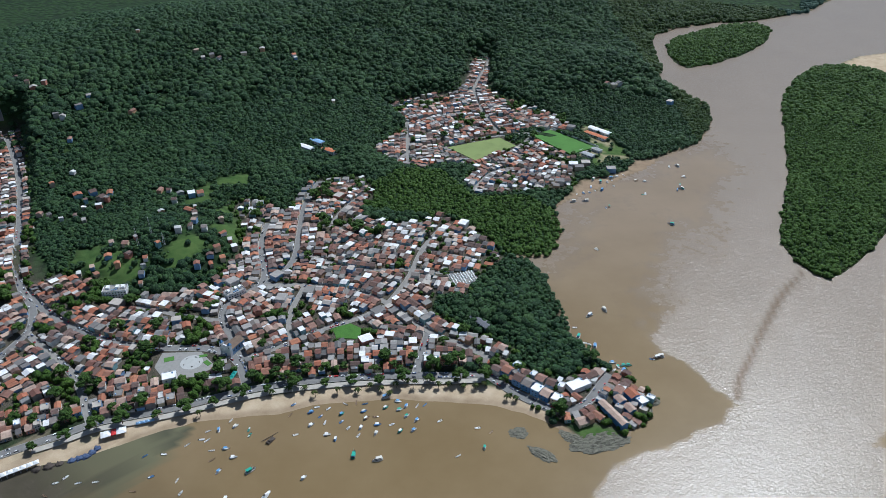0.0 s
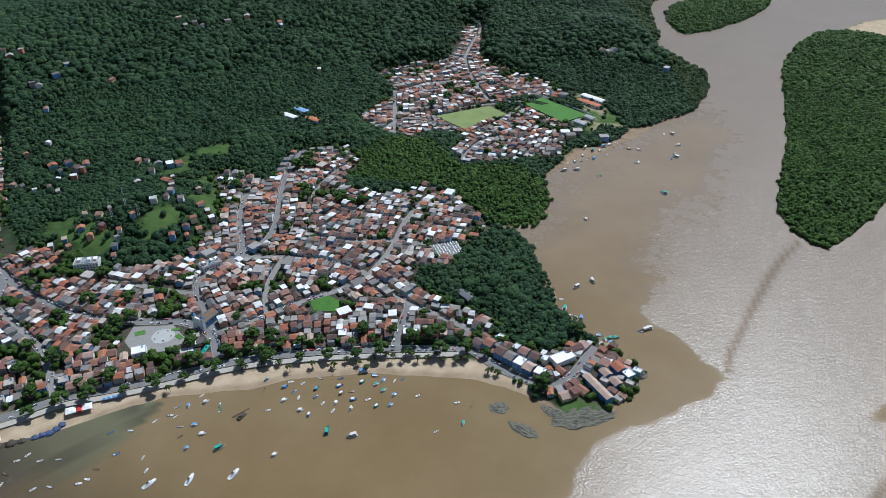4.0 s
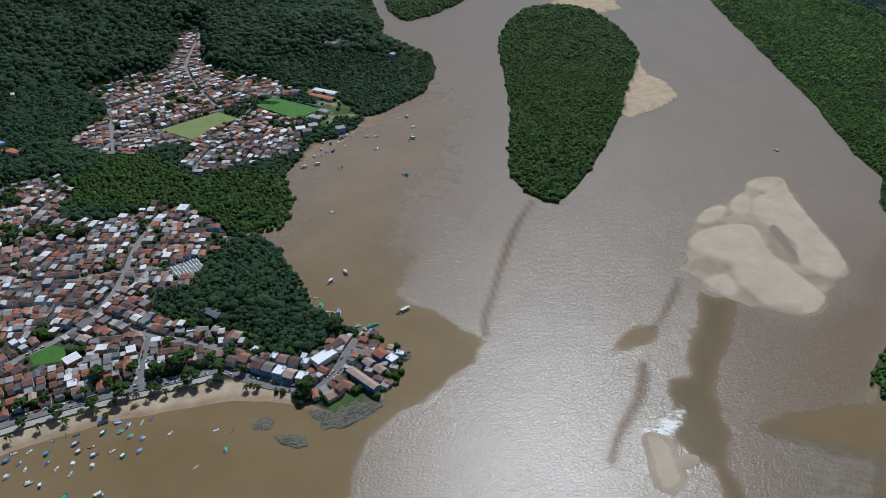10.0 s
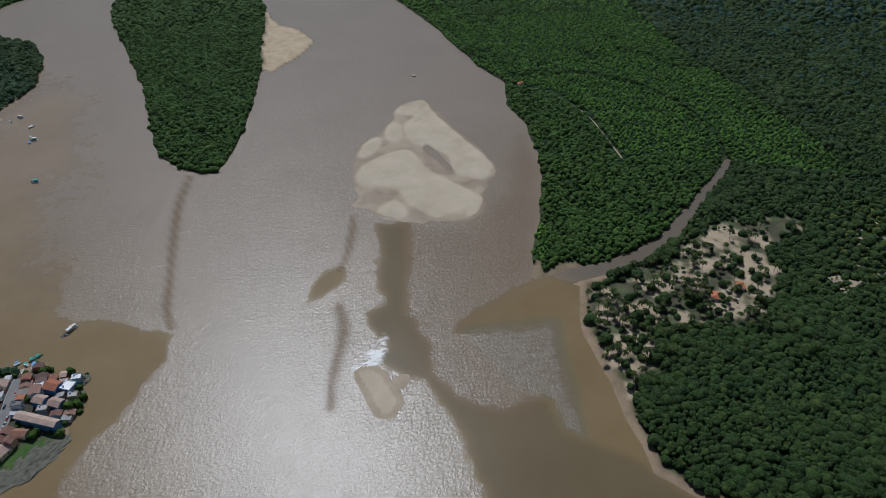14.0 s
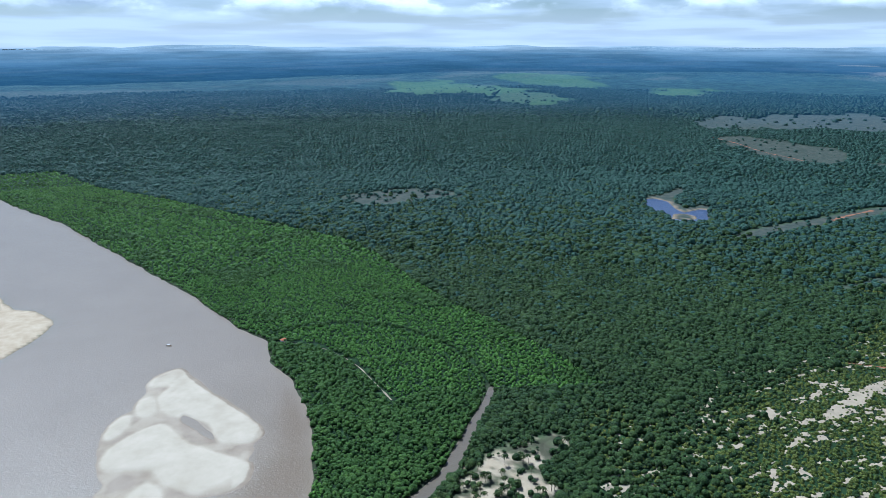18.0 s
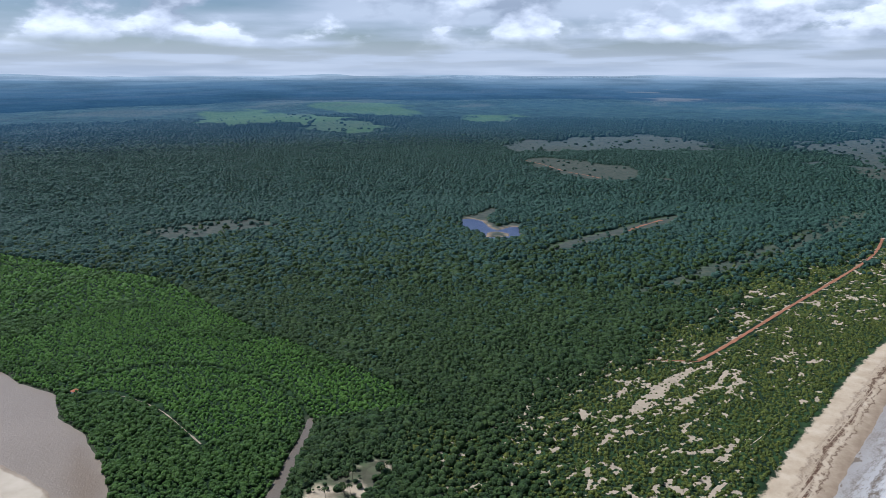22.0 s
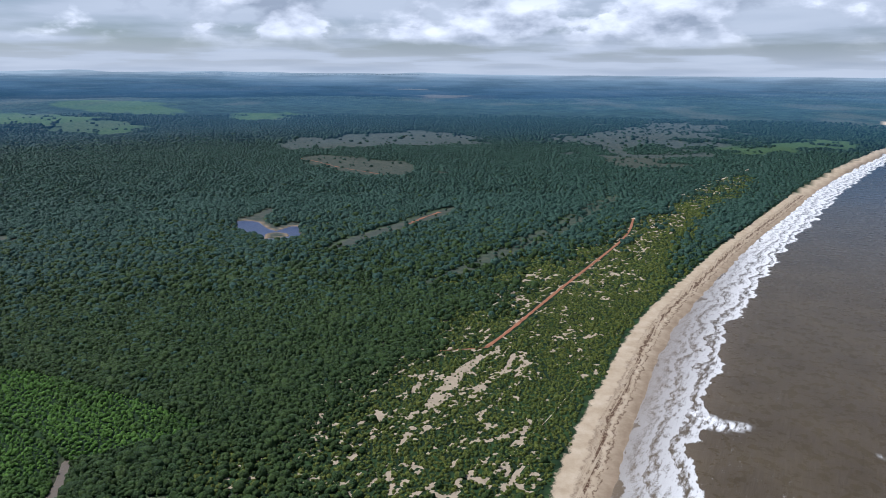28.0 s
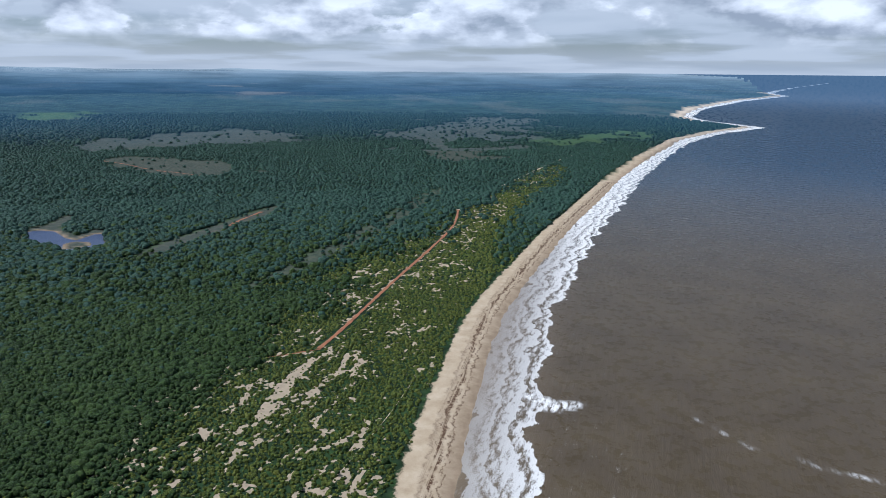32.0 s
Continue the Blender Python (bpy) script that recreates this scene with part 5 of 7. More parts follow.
def grid_points(spacing, r0, r1, seed):
    g = np.random.default_rng(seed)
    n = int(2 * r1 / spacing)
    i, j = np.meshgrid(np.arange(n), np.arange(n), indexing="ij")
    x = CX - r1 + (i.ravel() + g.uniform(0.05, 0.95, n * n)) * spacing
    y = CY - r1 + (j.ravel() + g.uniform(0.05, 0.95, n * n)) * spacing
    d, az = np.hypot(x - CX, y - CY), np.degrees(np.arctan2(x - CX, y - CY))
    keep = (d >= r0) & (d < r1) & (az > np.where(d > 2150, 22, -40)) & (az < 146)
    return x[keep], y[keep], d[keep]


def crown(seed, sides, shoulder):
    """A small crown for trees far off: an uneven dome of few faces."""
    g = random.Random(seed)
    def ring(r, z, off):
        return [(math.cos(6.283 * (k + off) / sides) * r * g.uniform(0.8, 1.2), math.sin(6.283 * (k + off) / sides) * r * g.uniform(0.8, 1.2), z + g.uniform(-0.14, 0.14)) for k in range(sides)]
    v, f = ring(1.0, -0.45, 0.0) + ring(0.78, 0.32, 0.5), []
    for k in range(sides):
        j = (k + 1) % sides
        f += [(k, j, sides + k), (j, sides + j, sides + k)]
    if shoulder:
        v += [(g.uniform(-0.2, 0.2), g.uniform(-0.2, 0.2), g.uniform(0.5, 0.62))]
        f += [(sides + k, sides + (k + 1) % sides, 2 * sides) for k in range(sides)]
    else:
        f += [tuple(range(sides, 2 * sides))]
    return np.array(v, np.float32), np.array(f, np.int32)


def build_woods():
    g = np.random.default_rng(4)
    fine = [crown(k + 60, 8, True) for k in range(16)]
    dome = [crown(k, 5, True) for k in range(12)]
    low = [crown(k + 30, 3, False) for k in range(14)]
    rings = [(3.9, 180, 620, fine, 0.62), (4.5, 620, 1300, dome, 0.66), (7.2, 1300, 2300, dome, 1.0), (11.0, 2300, 3900, low, 1.2), (18.0, 3900, 6400, low, 2.0)]
    made = {"forest": [], "hills": [], "mangrove": [], "old": [], "shrub": [], "inland": [], "far": []}
    for n, (gap, r0, r1, shapes, grow) in enumerate(rings):
        x, y, d = grid_points(gap, r0, r1, 50 + n)
        sd = shore(x, y)
        k = sd > 0.8
        x, y, d, sd = x[k], y[k], d[k], sd[k]
        ocean = seg_dist(x, y, BEACH)
        t = open_ground(x, y)
        ok = ((t < -4) | ((y > 1545) & (x < 200)) | ((y > 1085) & (x < -640))) & (bars(x, y) < -2) & ~((x > 100) & (x < 215) & (y < 512) & (y > 440))
        ok &= ~((y < 560) & (x < 95) & (sd < 42) & (y > 300))
        ok &= ~((x > 560) & (y < 0) & (ocean < 52 + 12 * vnoise(x, y, 25, 2)))
        patch = sandiness(x, y)
        bare = (patch > 0.45) & (x > 700) & (signed(x, y, MANGROVE_EAST) < 0)
        ok &= ~(bare & (g.uniform(0, 1, len(x)) < 0.72))
        clear = signed(x, y, CLEARING) + (fbm(x, y, 26, 13) - 0.5) * 40
        ok &= ~((clear > -2) & (g.uniform(0, 1, len(x)) < 0.9))
        rag = (fbm(x, y, 160, 8) - 0.5) * np.clip(d * 0.1, 60, 520)
        for p, torn, odds in [(HEATH_A, 1, 0.975), (HEATH_B, 1, 0.975), (HEATH_C, 1.6, 0.94), (STRIP, 0, 0.97), (STRIP_B, 0, 0.85)] + [(q, 1, 0.97) for q in FIELDS]:
            gone = (signed(x, y, p) + (rag * torn if torn else 9 + 30 * (vnoise(x, y, 60, 9) - 0.5)) > 0) & (g.uniform(0, 1, len(x)) < odds)
            ok &= ~(gone & (signed(x, y, COPSE) + rag * 0.5 < 0)) if p is HEATH_C else ~gone
        ok &= ~((signed(x, y, MEADOW) + 15 + (fbm(x, y, 60, 3) - 0.5) * 80 > 0) & (g.uniform(0, 1, len(x)) < 0.88))
        hill_grass = step(fbm(x, y, 55, 91), 0.62, 0.7) * step(1 - seg_dist(x, y, T1, True) / 90, 0, 0.6) * (x < -230)
        ok &= hill_grass < 0.5
        for q, odds in ((SLOPE, 0.95), (TERRACE, 0.8), (GLADE, 0.95), (SHED_YARD, 0.9)):
            ok &= ~((signed(x, y, q) + (fbm(x, y, 14, 61) - 0.5) * 14 > -1) & (g.uniform(0, 1, len(x)) < odds))
        for hx, hy in HILL_HOUSES + KNOLL_HOUSES + SCHOOL + UP_WHITES:
            ok &= (x - hx) ** 2 + (y - hy + 2) ** 2 > 81
        for hx, hy in SANDSPOTS:
            ok &= (x - hx) ** 2 + (y - hy) ** 2 > 49
        ok &= signed(x, y, MUD) < 0
        ok &= (signed(x, y, POND_BANK) < 3) & (signed(x, y, REEDS) < 0)
        ok &= ~((x > 400) & (x < 585) & (y > 40) & (y < 345) & (sd < 5 + 9 * vnoise(x, y, 22, 12)))
        ok &= d < g.uniform(5300, 6500, len(x))
        for w, pts in list(STREETS.values()) + TRACKS:
            if r0 < 1400:
                ok &= seg_dist(x, y, pts) > w / 2 + 3
        x, y, d, sd, ocean, bare = x[ok], y[ok], d[ok], sd[ok], ocean[ok], bare[ok]
        mang = (signed(x, y, ISLAND) > -3) | (signed(x, y, ISLET) > -3) | (signed(x, y, MANGROVE_EAST) > -3) | (signed(x, y, MANGROVE_TOWN) > 0)
        old = mang & ((signed(x, y, ISLAND) > -3) | (signed(x, y, ISLET) > -3) | (x < 400) | (signed(x, y, OLD_MANGROVE) + 24 * (vnoise(x, y, 25, 7) - 0.5) > 0))
        old |= mang & ((np.minimum(seg_dist(x, y, MANGROVE_ARC), seg_dist(x, y, MANGROVE_ARC_UP)) < 6) | (fbm(x, y, 85, 14) + g.normal(0, 0.05, len(x)) > 0.66))
        # dune scrub grades into the wood away from the beach
        stray = g.normal(0, 45, len(x)) + 160 * (vnoise(x, y, 70, 6) - 0.5)
        scrub = ~mang & (x + stray > 690) & (y + stray < 180) & (ocean + stray < 320) & ((d + 3 * stray < 1500) | (signed(x, y, DUNES) + 0.3 * stray > -25))
        for key, mask, mean, spread, high in (("forest", ~mang & ~scrub, 4.5, 2.0, 6.0), ("mangrove", mang & ~old, 3.4, 1.2, 3.0), ("old", old, 3.9, 1.5, 4.0), ("shrub", scrub, 3.0, 1.1, 1.2)):
            i = np.nonzero(mask)[0]
            if not len(i):
                continue
            sx, sy = x[i], y[i]
            s = np.clip(g.normal(mean, spread, len(i)), mean * 0.45, mean * 2.2) * grow
            s = np.where(bare[i], s * 0.5, s)
            if key == "forest":
                s *= 0.75 + 0.5 * vnoise(sx, sy, 45, 71)
            s = np.where(key == "mangrove", s * 0.85, s)
            zz = height(sx, sy) + high * (0.6 + 0.6 * vnoise(sx, sy, 30, 72)) * (1 if key != "forest" else np.clip(s / 6, 0.7, 1.3)) * (0.8 if r0 < 2300 else 0.55)
            fx, fy, fz = draw_in(sx, sy, zz)
            shrink = np.hypot(fx - CX, fy - CY) / np.hypot(sx - CX, sy - CY)
            tall = g.uniform(0.7, 1.25, len(i)) * 0.95
            # the coastal forest passes by degrees, with distance, into leaves tinted for haze
            look = np.zeros(len(i), int)
            if key == "forest":
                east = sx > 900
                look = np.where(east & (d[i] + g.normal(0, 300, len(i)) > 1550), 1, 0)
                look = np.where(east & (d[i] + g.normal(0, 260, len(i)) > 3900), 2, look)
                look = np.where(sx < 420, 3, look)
            for k, name in enumerate((key, "inland", "far", "hills")):
                j = np.nonzero(look == k)[0]
                if len(j):
                    made[name].append(scatter(shapes, fx[j], fy[j], fz[j], (s * shrink)[j], tall[j], 90 + n))
    looks = {"forest": ("forest_canopy", M_FOREST, "dense dark-green rainforest canopy covering the hills", "forest"),
             "mangrove": ("mangrove_canopy", M_MANGROVE, "bright green mangrove thicket along the river banks", "mangrove"),
             "hills": ("hill_forest", M_HILLS, "dense blue-green rainforest on the hills behind the town", "forest"),
             "old": ("tall_mangrove", M_OLD_MANGROVE, "taller dark-green mangrove on the island and along the creek", "mangrove"),
             "inland": ("inland_woods", M_HAZED_INLAND, "dark woods on the plain behind the coast, tinted blue-green for haze", "forest"),
             "far": ("distant_woods", M_FAR_WOODS, "hazy blue woods far inland towards the horizon", "forest"),
             "shrub": ("dune_scrub", M_SHRUB, "low green dune scrub between bare sand patches", "scrub")}
    for key, lists in made.items():
        base, vs, fs = 0, [], []
        for v, f in lists:
            vs.append(v); fs.append(f + base); base += len(v)
        name, mat, label, cat = looks[key]
        v = np.concatenate(vs)
        me = mesh_of(name, v, np.concatenate(fs), mat, True)
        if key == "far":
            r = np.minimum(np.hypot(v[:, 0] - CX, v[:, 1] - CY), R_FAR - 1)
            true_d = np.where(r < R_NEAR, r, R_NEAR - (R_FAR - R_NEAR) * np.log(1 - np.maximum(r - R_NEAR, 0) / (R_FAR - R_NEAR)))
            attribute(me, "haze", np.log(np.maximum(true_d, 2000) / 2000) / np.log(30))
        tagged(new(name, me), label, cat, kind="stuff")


build_woods()

# ---------------------------------------------------------------- roads


def ribbon(name, pts, profile, mat, label, category, kind="structure", jitter=0.0, parent=None):
    """A strip along a line. profile: (offset across, height above the ground)."""
    xy, nrm, _ = smooth_line(pts)
    rows = []
    ground_z = np.maximum.reduce([height(xy[:, 0] + nrm[:, 0] * o, xy[:, 1] + nrm[:, 1] * o) for o, _ in (profile[0], profile[-1], (0, 0))])
    for o, h in profile:
        o = o + (vnoise(xy[:, 0], xy[:, 1], 14, 3) - 0.5) * jitter * np.sign(o)
        px, py = xy[:, 0] + nrm[:, 0] * o, xy[:, 1] + nrm[:, 1] * o
        rows.append(np.stack(draw_in(px, py, ground_z + h), -1))
    v = np.stack(rows, 1)
    n, k = v.shape[:2]
    i, j = np.meshgrid(np.arange(n - 1), np.arange(k - 1), indexing="ij")
    f = np.stack([i * k + j, (i + 1) * k + j, (i + 1) * k + j + 1, i * k + j + 1], -1).reshape(-1, 4)
    ob = new(name, mesh_of(name, v.reshape(-1, 3), f, mat))
    if parent:
        ob.parent = parent
        return ob
    return tagged(ob, label, category, kind=kind)


for key, (w, pts) in STREETS.items():
    wide = w > 6.4
    ribbon("road", pts, [(-w / 2, 0.14), (0, 0.22), (w / 2, 0.14)], M_ASPHALT if wide else M_COBBLE,
           "grey asphalt street through the town" if wide else "narrow lane paved with grey stone setts", "road")
    for side in (-1, 1):
        edge = [(side * w / 2, 0.1), (side * w / 2, 0.30), (side * (w / 2 + 0.9), 0.30), (side * (w / 2 + 0.9), -0.4)]
        ribbon("pavement", pts, edge[:: -side], M_PAVE, "raised concrete pavement with a kerb", "pavement")
ribbon("promenade", STREETS["front"][1][1:14], [(-12.5, 0.0), (-12.4, 0.32), (-6.0, 0.32), (-5.9, 0.1)][:: 1], plain("pale_promenade", (0.40, 0.37, 0.32), 0.9, 0.2, 0.5), "concrete promenade above the town beach", "promenade")
ribbon("dirt_road", RED_ROAD, [(-3.0, 0.8), (0, 1.1), (3.0, 0.8)], M_REDEARTH, "straight red-earth road through the dune scrub", "road", jitter=1.6)
ribbon("dirt_road", [(1129, -166), (1126, -130), (1122, -95)], [(-1.3, 0.6), (0, 0.8), (1.3, 0.6)], M_REDEARTH, "short red-earth spur beside the dune road", "road", jitter=2.0)
ribbon("dirt_road", HEATH_PATH, [(-2.5, 0.6), (0, 0.8), (2.5, 0.6)], M_REDEARTH, "red-earth track winding across the heath", "road", jitter=5.0)
ribbon("dirt_road", [(1990, -112), (2040, -138), (2077, -161), (2144, -206)], [(-4, 0.6), (0, 0.8), (3, 0.6)], M_REDEARTH, "patch of bare red earth along a grassy strip", "road", jitter=8.0)
ribbon("sand_track", FENCE_LINE, [(-0.35, 0.5), (0.35, 0.5)], M_TRACK, "thin straight sand path behind the beach", "track", jitter=0.6)
ribbon("sand_track", [(2006, -701), (2250, -890), (2700, -1290), (3200, -1800)], [(-3.5, 1.5), (3.5, 1.5)], M_TRACK, "pale sand track running along the coast", "track", jitter=9.0)
ribbon("sand_track", CREEK_TRACK, [(-0.6, 0.4), (0.6, 0.4)], plain("trodden_earth", (0.27, 0.21, 0.14), 0.95, 0.3, 0.4), "sandy path winding through the mangrove", "track", jitter=2.5)


def slab(name, outline, mat, label, category, h=0.12, kind="structure"):
    bm = bmesh.new()
    x, y = np.array(outline, float).T
    z = float(height(x, y).max())
    prism(bm, outline, z - 1.5, z + h)
    ob = part(name, bm, mat, None)
    return tagged(ob, label, category, kind=kind), z + h


slab("football_pitch", FIELD_A, M_TURF, "bright green mown football pitch", "pitch", 0.7)
slab("football_pitch", FIELD_B, M_TURF_DRY, "dry yellowish grass football pitch", "pitch", 0.2)
slab("vacant_lot", LOT, plain("weedy_grass", (0.06, 0.16, 0.02), 0.95, 0.3, 0.5, 0, 0.3), "bright green overgrown vacant lot", "lot", 0.5)
slab("plaza", PLAZA, M_PAVE, "grey paved town square", "square", 0.2)

# ---------------------------------------------------------------- houses
HOUSE_KINDS = [  # width along the street, depth, wall height, roof
    (4.8, 8.0, 3.3, "gable"), (6.0, 8.6, 3.5, "gable"), (7.2, 9.4, 3.9, "gable"), (5.6, 7.2, 6.2, "gable"), (8.4, 9.8, 3.7, "gable"), (5.2, 9.0, 3.5, "cross"),
    (6.4, 10.4, 3.4, "cross"), (6.0, 7.6, 3.2, "shed"), (7.6, 9.2, 5.0, "gable"), (5.6, 7.4, 6.4, "flat"), (7.8, 9.2, 6.0, "flat"), (4.6, 6.2, 3.2, "shed"), (4.6, 6.0, 3.2, "gable"), (9.0, 7.8, 6.4, "gable")]


def gable_roof(bm, w, d, h, rise, along=True, over=0.5, t=0.16):
    """Two slopes with thickness; along: the ridge runs along x."""
    a, b = (w, d) if along else (d, w)
    a, b = a / 2 + over, b / 2 + over
    drop = rise * over / (b - over)
    for s in (-1, 1):
        pts = [(-a, s * b, h - drop), (a, s * b, h - drop), (a, 0, h + rise), (-a, 0, h + rise)]
        if not along:
            pts = [(y, x, z) for x, y, z in pts]
        lo = [bm.verts.new(p) for p in pts]
        hi = [bm.verts.new((p[0], p[1], p[2] + t)) for p in pts]
        bm.faces.new(hi); bm.faces.new(lo[::-1])
        for k in range(4):
            bm.faces.new((lo[k], lo[(k + 1) % 4], hi[(k + 1) % 4], hi[k]))
    bmesh.ops.recalc_face_normals(bm, faces=bm.faces)


def house(kind, m, label, category="house", group="", mats=None, walls=None):
    w, d, h, roof = kind
    mw, mt, ms, mf = M_WALL if walls is None else walls, M_TILE, M_SHEET, M_SLAB
    ob = thing("house", m, label, category, group)
    rise = {"gable": d * 0.19, "cross": w * 0.2, "shed": 0.9, "flat": 0.0}[roof]
    bm = bmesh.new()
    box(bm, 0, 0, h / 2 - 0.5, w, d, h + 1.0)
    if roof in ("gable", "cross"):
        for s in (-1, 1):
            tri = [(s * w / 2, -d / 2, h), (s * w / 2, d / 2, h), (s * w / 2, 0, h + rise)] if roof == "gable" else [(-w / 2, s * d / 2, h), (w / 2, s * d / 2, h), (0, s * d / 2, h + rise)]
            bm.faces.new([bm.verts.new(p) for p in tri])
    part("wall", bm, mw, ob)
    bm = bmesh.new()
    if roof == "gable":
        gable_roof(bm, w, d, h, rise)
    elif roof == "cross":
        gable_roof(bm, w, d, h, rise, False)
    elif roof == "shed":
        v = box(bm, 0, 0, h + 0.45, w + 0.5, d + 0.6, 0.14)
        for q in v:
            q.co.z += q.co.y / d * 0.9
    else:
        box(bm, 0, 0, h + 0.06, w, d, 0.12)
        for s in (-1, 1):
            box(bm, s * (w / 2 - 0.08), 0, h + 0.4, 0.16, d, 0.7)
            box(bm, 0, s * (d / 2 - 0.08), h + 0.4, w - 0.34, 0.16, 0.7)
    part("roof", bm, mats or {"gable": mt, "cross": mt, "shed": ms, "flat": mf}[roof], ob)
    bm = bmesh.new()
    box(bm, -w * 0.22, -d / 2 - 0.03, 1.05, 1.0, 0.1, 2.1)
    part("door", bm, M_DOOR, ob)
    for px, pz in [(w * 0.18, 1.6)] + ([(-w * 0.22, 4.6), (w * 0.2, 4.6)] if h > 5 else []):
        bm = bmesh.new()
        box(bm, px, -d / 2 - 0.03, pz, 1.3, 0.1, 1.2)
        part("window", bm, M_GLASS, ob)
    if roof == "flat":
        bm = bmesh.new()
        bmesh.ops.create_cone(bm, cap_ends=True, segments=10, radius1=0.75, radius2=0.65, depth=1.1, matrix=Matrix.Translation((w * 0.25, d * 0.25, h + 0.7)))
        part("water_tank", bm, M_PALEBLUE, ob, "pale blue plastic water tank")
    return ob


def rect(cx, cy, w, d, a):
    c, s = math.cos(a), math.sin(a)
    return [(cx + x * c - y * s, cy + x * s + y * c) for x, y in ((-w / 2, -d / 2), (w / 2, -d / 2), (w / 2, d / 2), (-w / 2, d / 2))]


def overlap(p, q):
    """Do two upright rectangles meet?"""
    for r in (p, q):
        for k in range(2):
            nx, ny = r[k + 1][1] - r[k][1], r[k][0] - r[k + 1][0]
            a, b = [x * nx + y * ny for x, y in p], [x * nx + y * ny for x, y in q]
            if max(a) <= min(b) or max(b) <= min(a):
                return False
    return True


class Lookup:
    """A plan quantity sampled once on a grid."""

    def __init__(self, f, x0, x1, y0, y1, gap):
        self.x0, self.y0, self.gap = x0, y0, gap
        gx, gy = np.meshgrid(np.arange(x0, x1 + gap, gap), np.arange(y0, y1 + gap, gap), indexing="ij")
        self.v = f(gx.ravel(), gy.ravel()).reshape(gx.shape)

    def __call__(self, x, y):
        u = min(max((x - self.x0) / self.gap, 0), self.v.shape[0] - 1.001)
        w = min(max((y - self.y0) / self.gap, 0), self.v.shape[1] - 1.001)
        i, j = int(u), int(w)
        u, w = u - i, w - j
        v = self.v
        return float((v[i, j] * (1 - u) + v[i + 1, j] * u) * (1 - w) + (v[i, j + 1] * (1 - u) + v[i + 1, j + 1] * u) * w)


west_ground = Lookup(height, -980, 430, 370, 1980, 6.0)
east_ground = Lookup(height, 430, 960, 120, 760, 6.0)
town_zone = Lookup(lambda x, y: np.maximum.reduce([signed(x, y, z) for z in (T1, T2, CAPE_TOWN)]), -980, 430, 370, 1980, 4.0)
open_zone = Lookup(lambda x, y: np.maximum.reduce([signed(x, y, z) for z in (PLAZA, LOT, FIELD_A, FIELD_B)]), -320, 270, 530, 1200, 4.0)


def ground_at(x, y):
    return west_ground(x, y) if x < 430 else east_ground(x, y)


class Plots:
    """The ground that is taken already."""

    def __init__(self):
        self.cells = {}

    def take(self, cx, cy, w, d, a, slack=0.4):
        r = rect(cx, cy, w - slack, d - slack, a)
        keys = {(int((cx + i * 12) // 24), int((cy + j * 12) // 24)) for i in (-1, 0, 1) for j in (-1, 0, 1)}
        if any(overlap(r, q) for k in keys for q in self.cells.get(k, ())):
            return False
        for k in {(int(cx // 24), int(cy // 24))} | {(int(x // 24), int(y // 24)) for x, y in r}:
            self.cells.setdefault(k, []).append(r)
        return True


plots = Plots()
lines = [(w, *smooth_line(pts, 3.0)) for w, pts in STREETS.values()]
street_pts = np.concatenate([np.c_[xy, np.full(len(xy), w), np.arctan2(d[:, 1], d[:, 0])] for w, xy, nrm, d in lines])


def clear_of_streets(x, y, w, d, a):
    near = street_pts[(np.abs(street_pts[:, 0] - x) < 25) & (np.abs(street_pts[:, 1] - y) < 25)]
    if not len(near):
        return True
    dx, dy = near[:, 0] - x, near[:, 1] - y
    u, v = dx * math.cos(a) + dy * math.sin(a), -dx * math.sin(a) + dy * math.cos(a)
    gap = np.hypot(np.maximum(np.abs(u) - w / 2, 0), np.maximum(np.abs(v) - d / 2, 0))
    return bool((gap > near[:, 2] / 2 + 0.3).all())


# the ground of single buildings that are built further down
CHURCH_AT = (-215, 592, 28, 13, radians(62))
for spot in (CHURCH_AT, (-371, 691, 26, 13, radians(8)), (-236, 690, 22, 12, radians(40)), (-205, 549, 6, 20, radians(80)), (-293, 476, 24, 9, radians(22)), (24, 722, 30, 26, 0.3), (264, 1160, 48, 10, radians(-48)), (255, 1142, 48, 10, radians(-48)), (229, 1067, 22, 10, radians(-48)), (244, 1082, 22, 10, radians(-48))):
    plots.take(*spot)


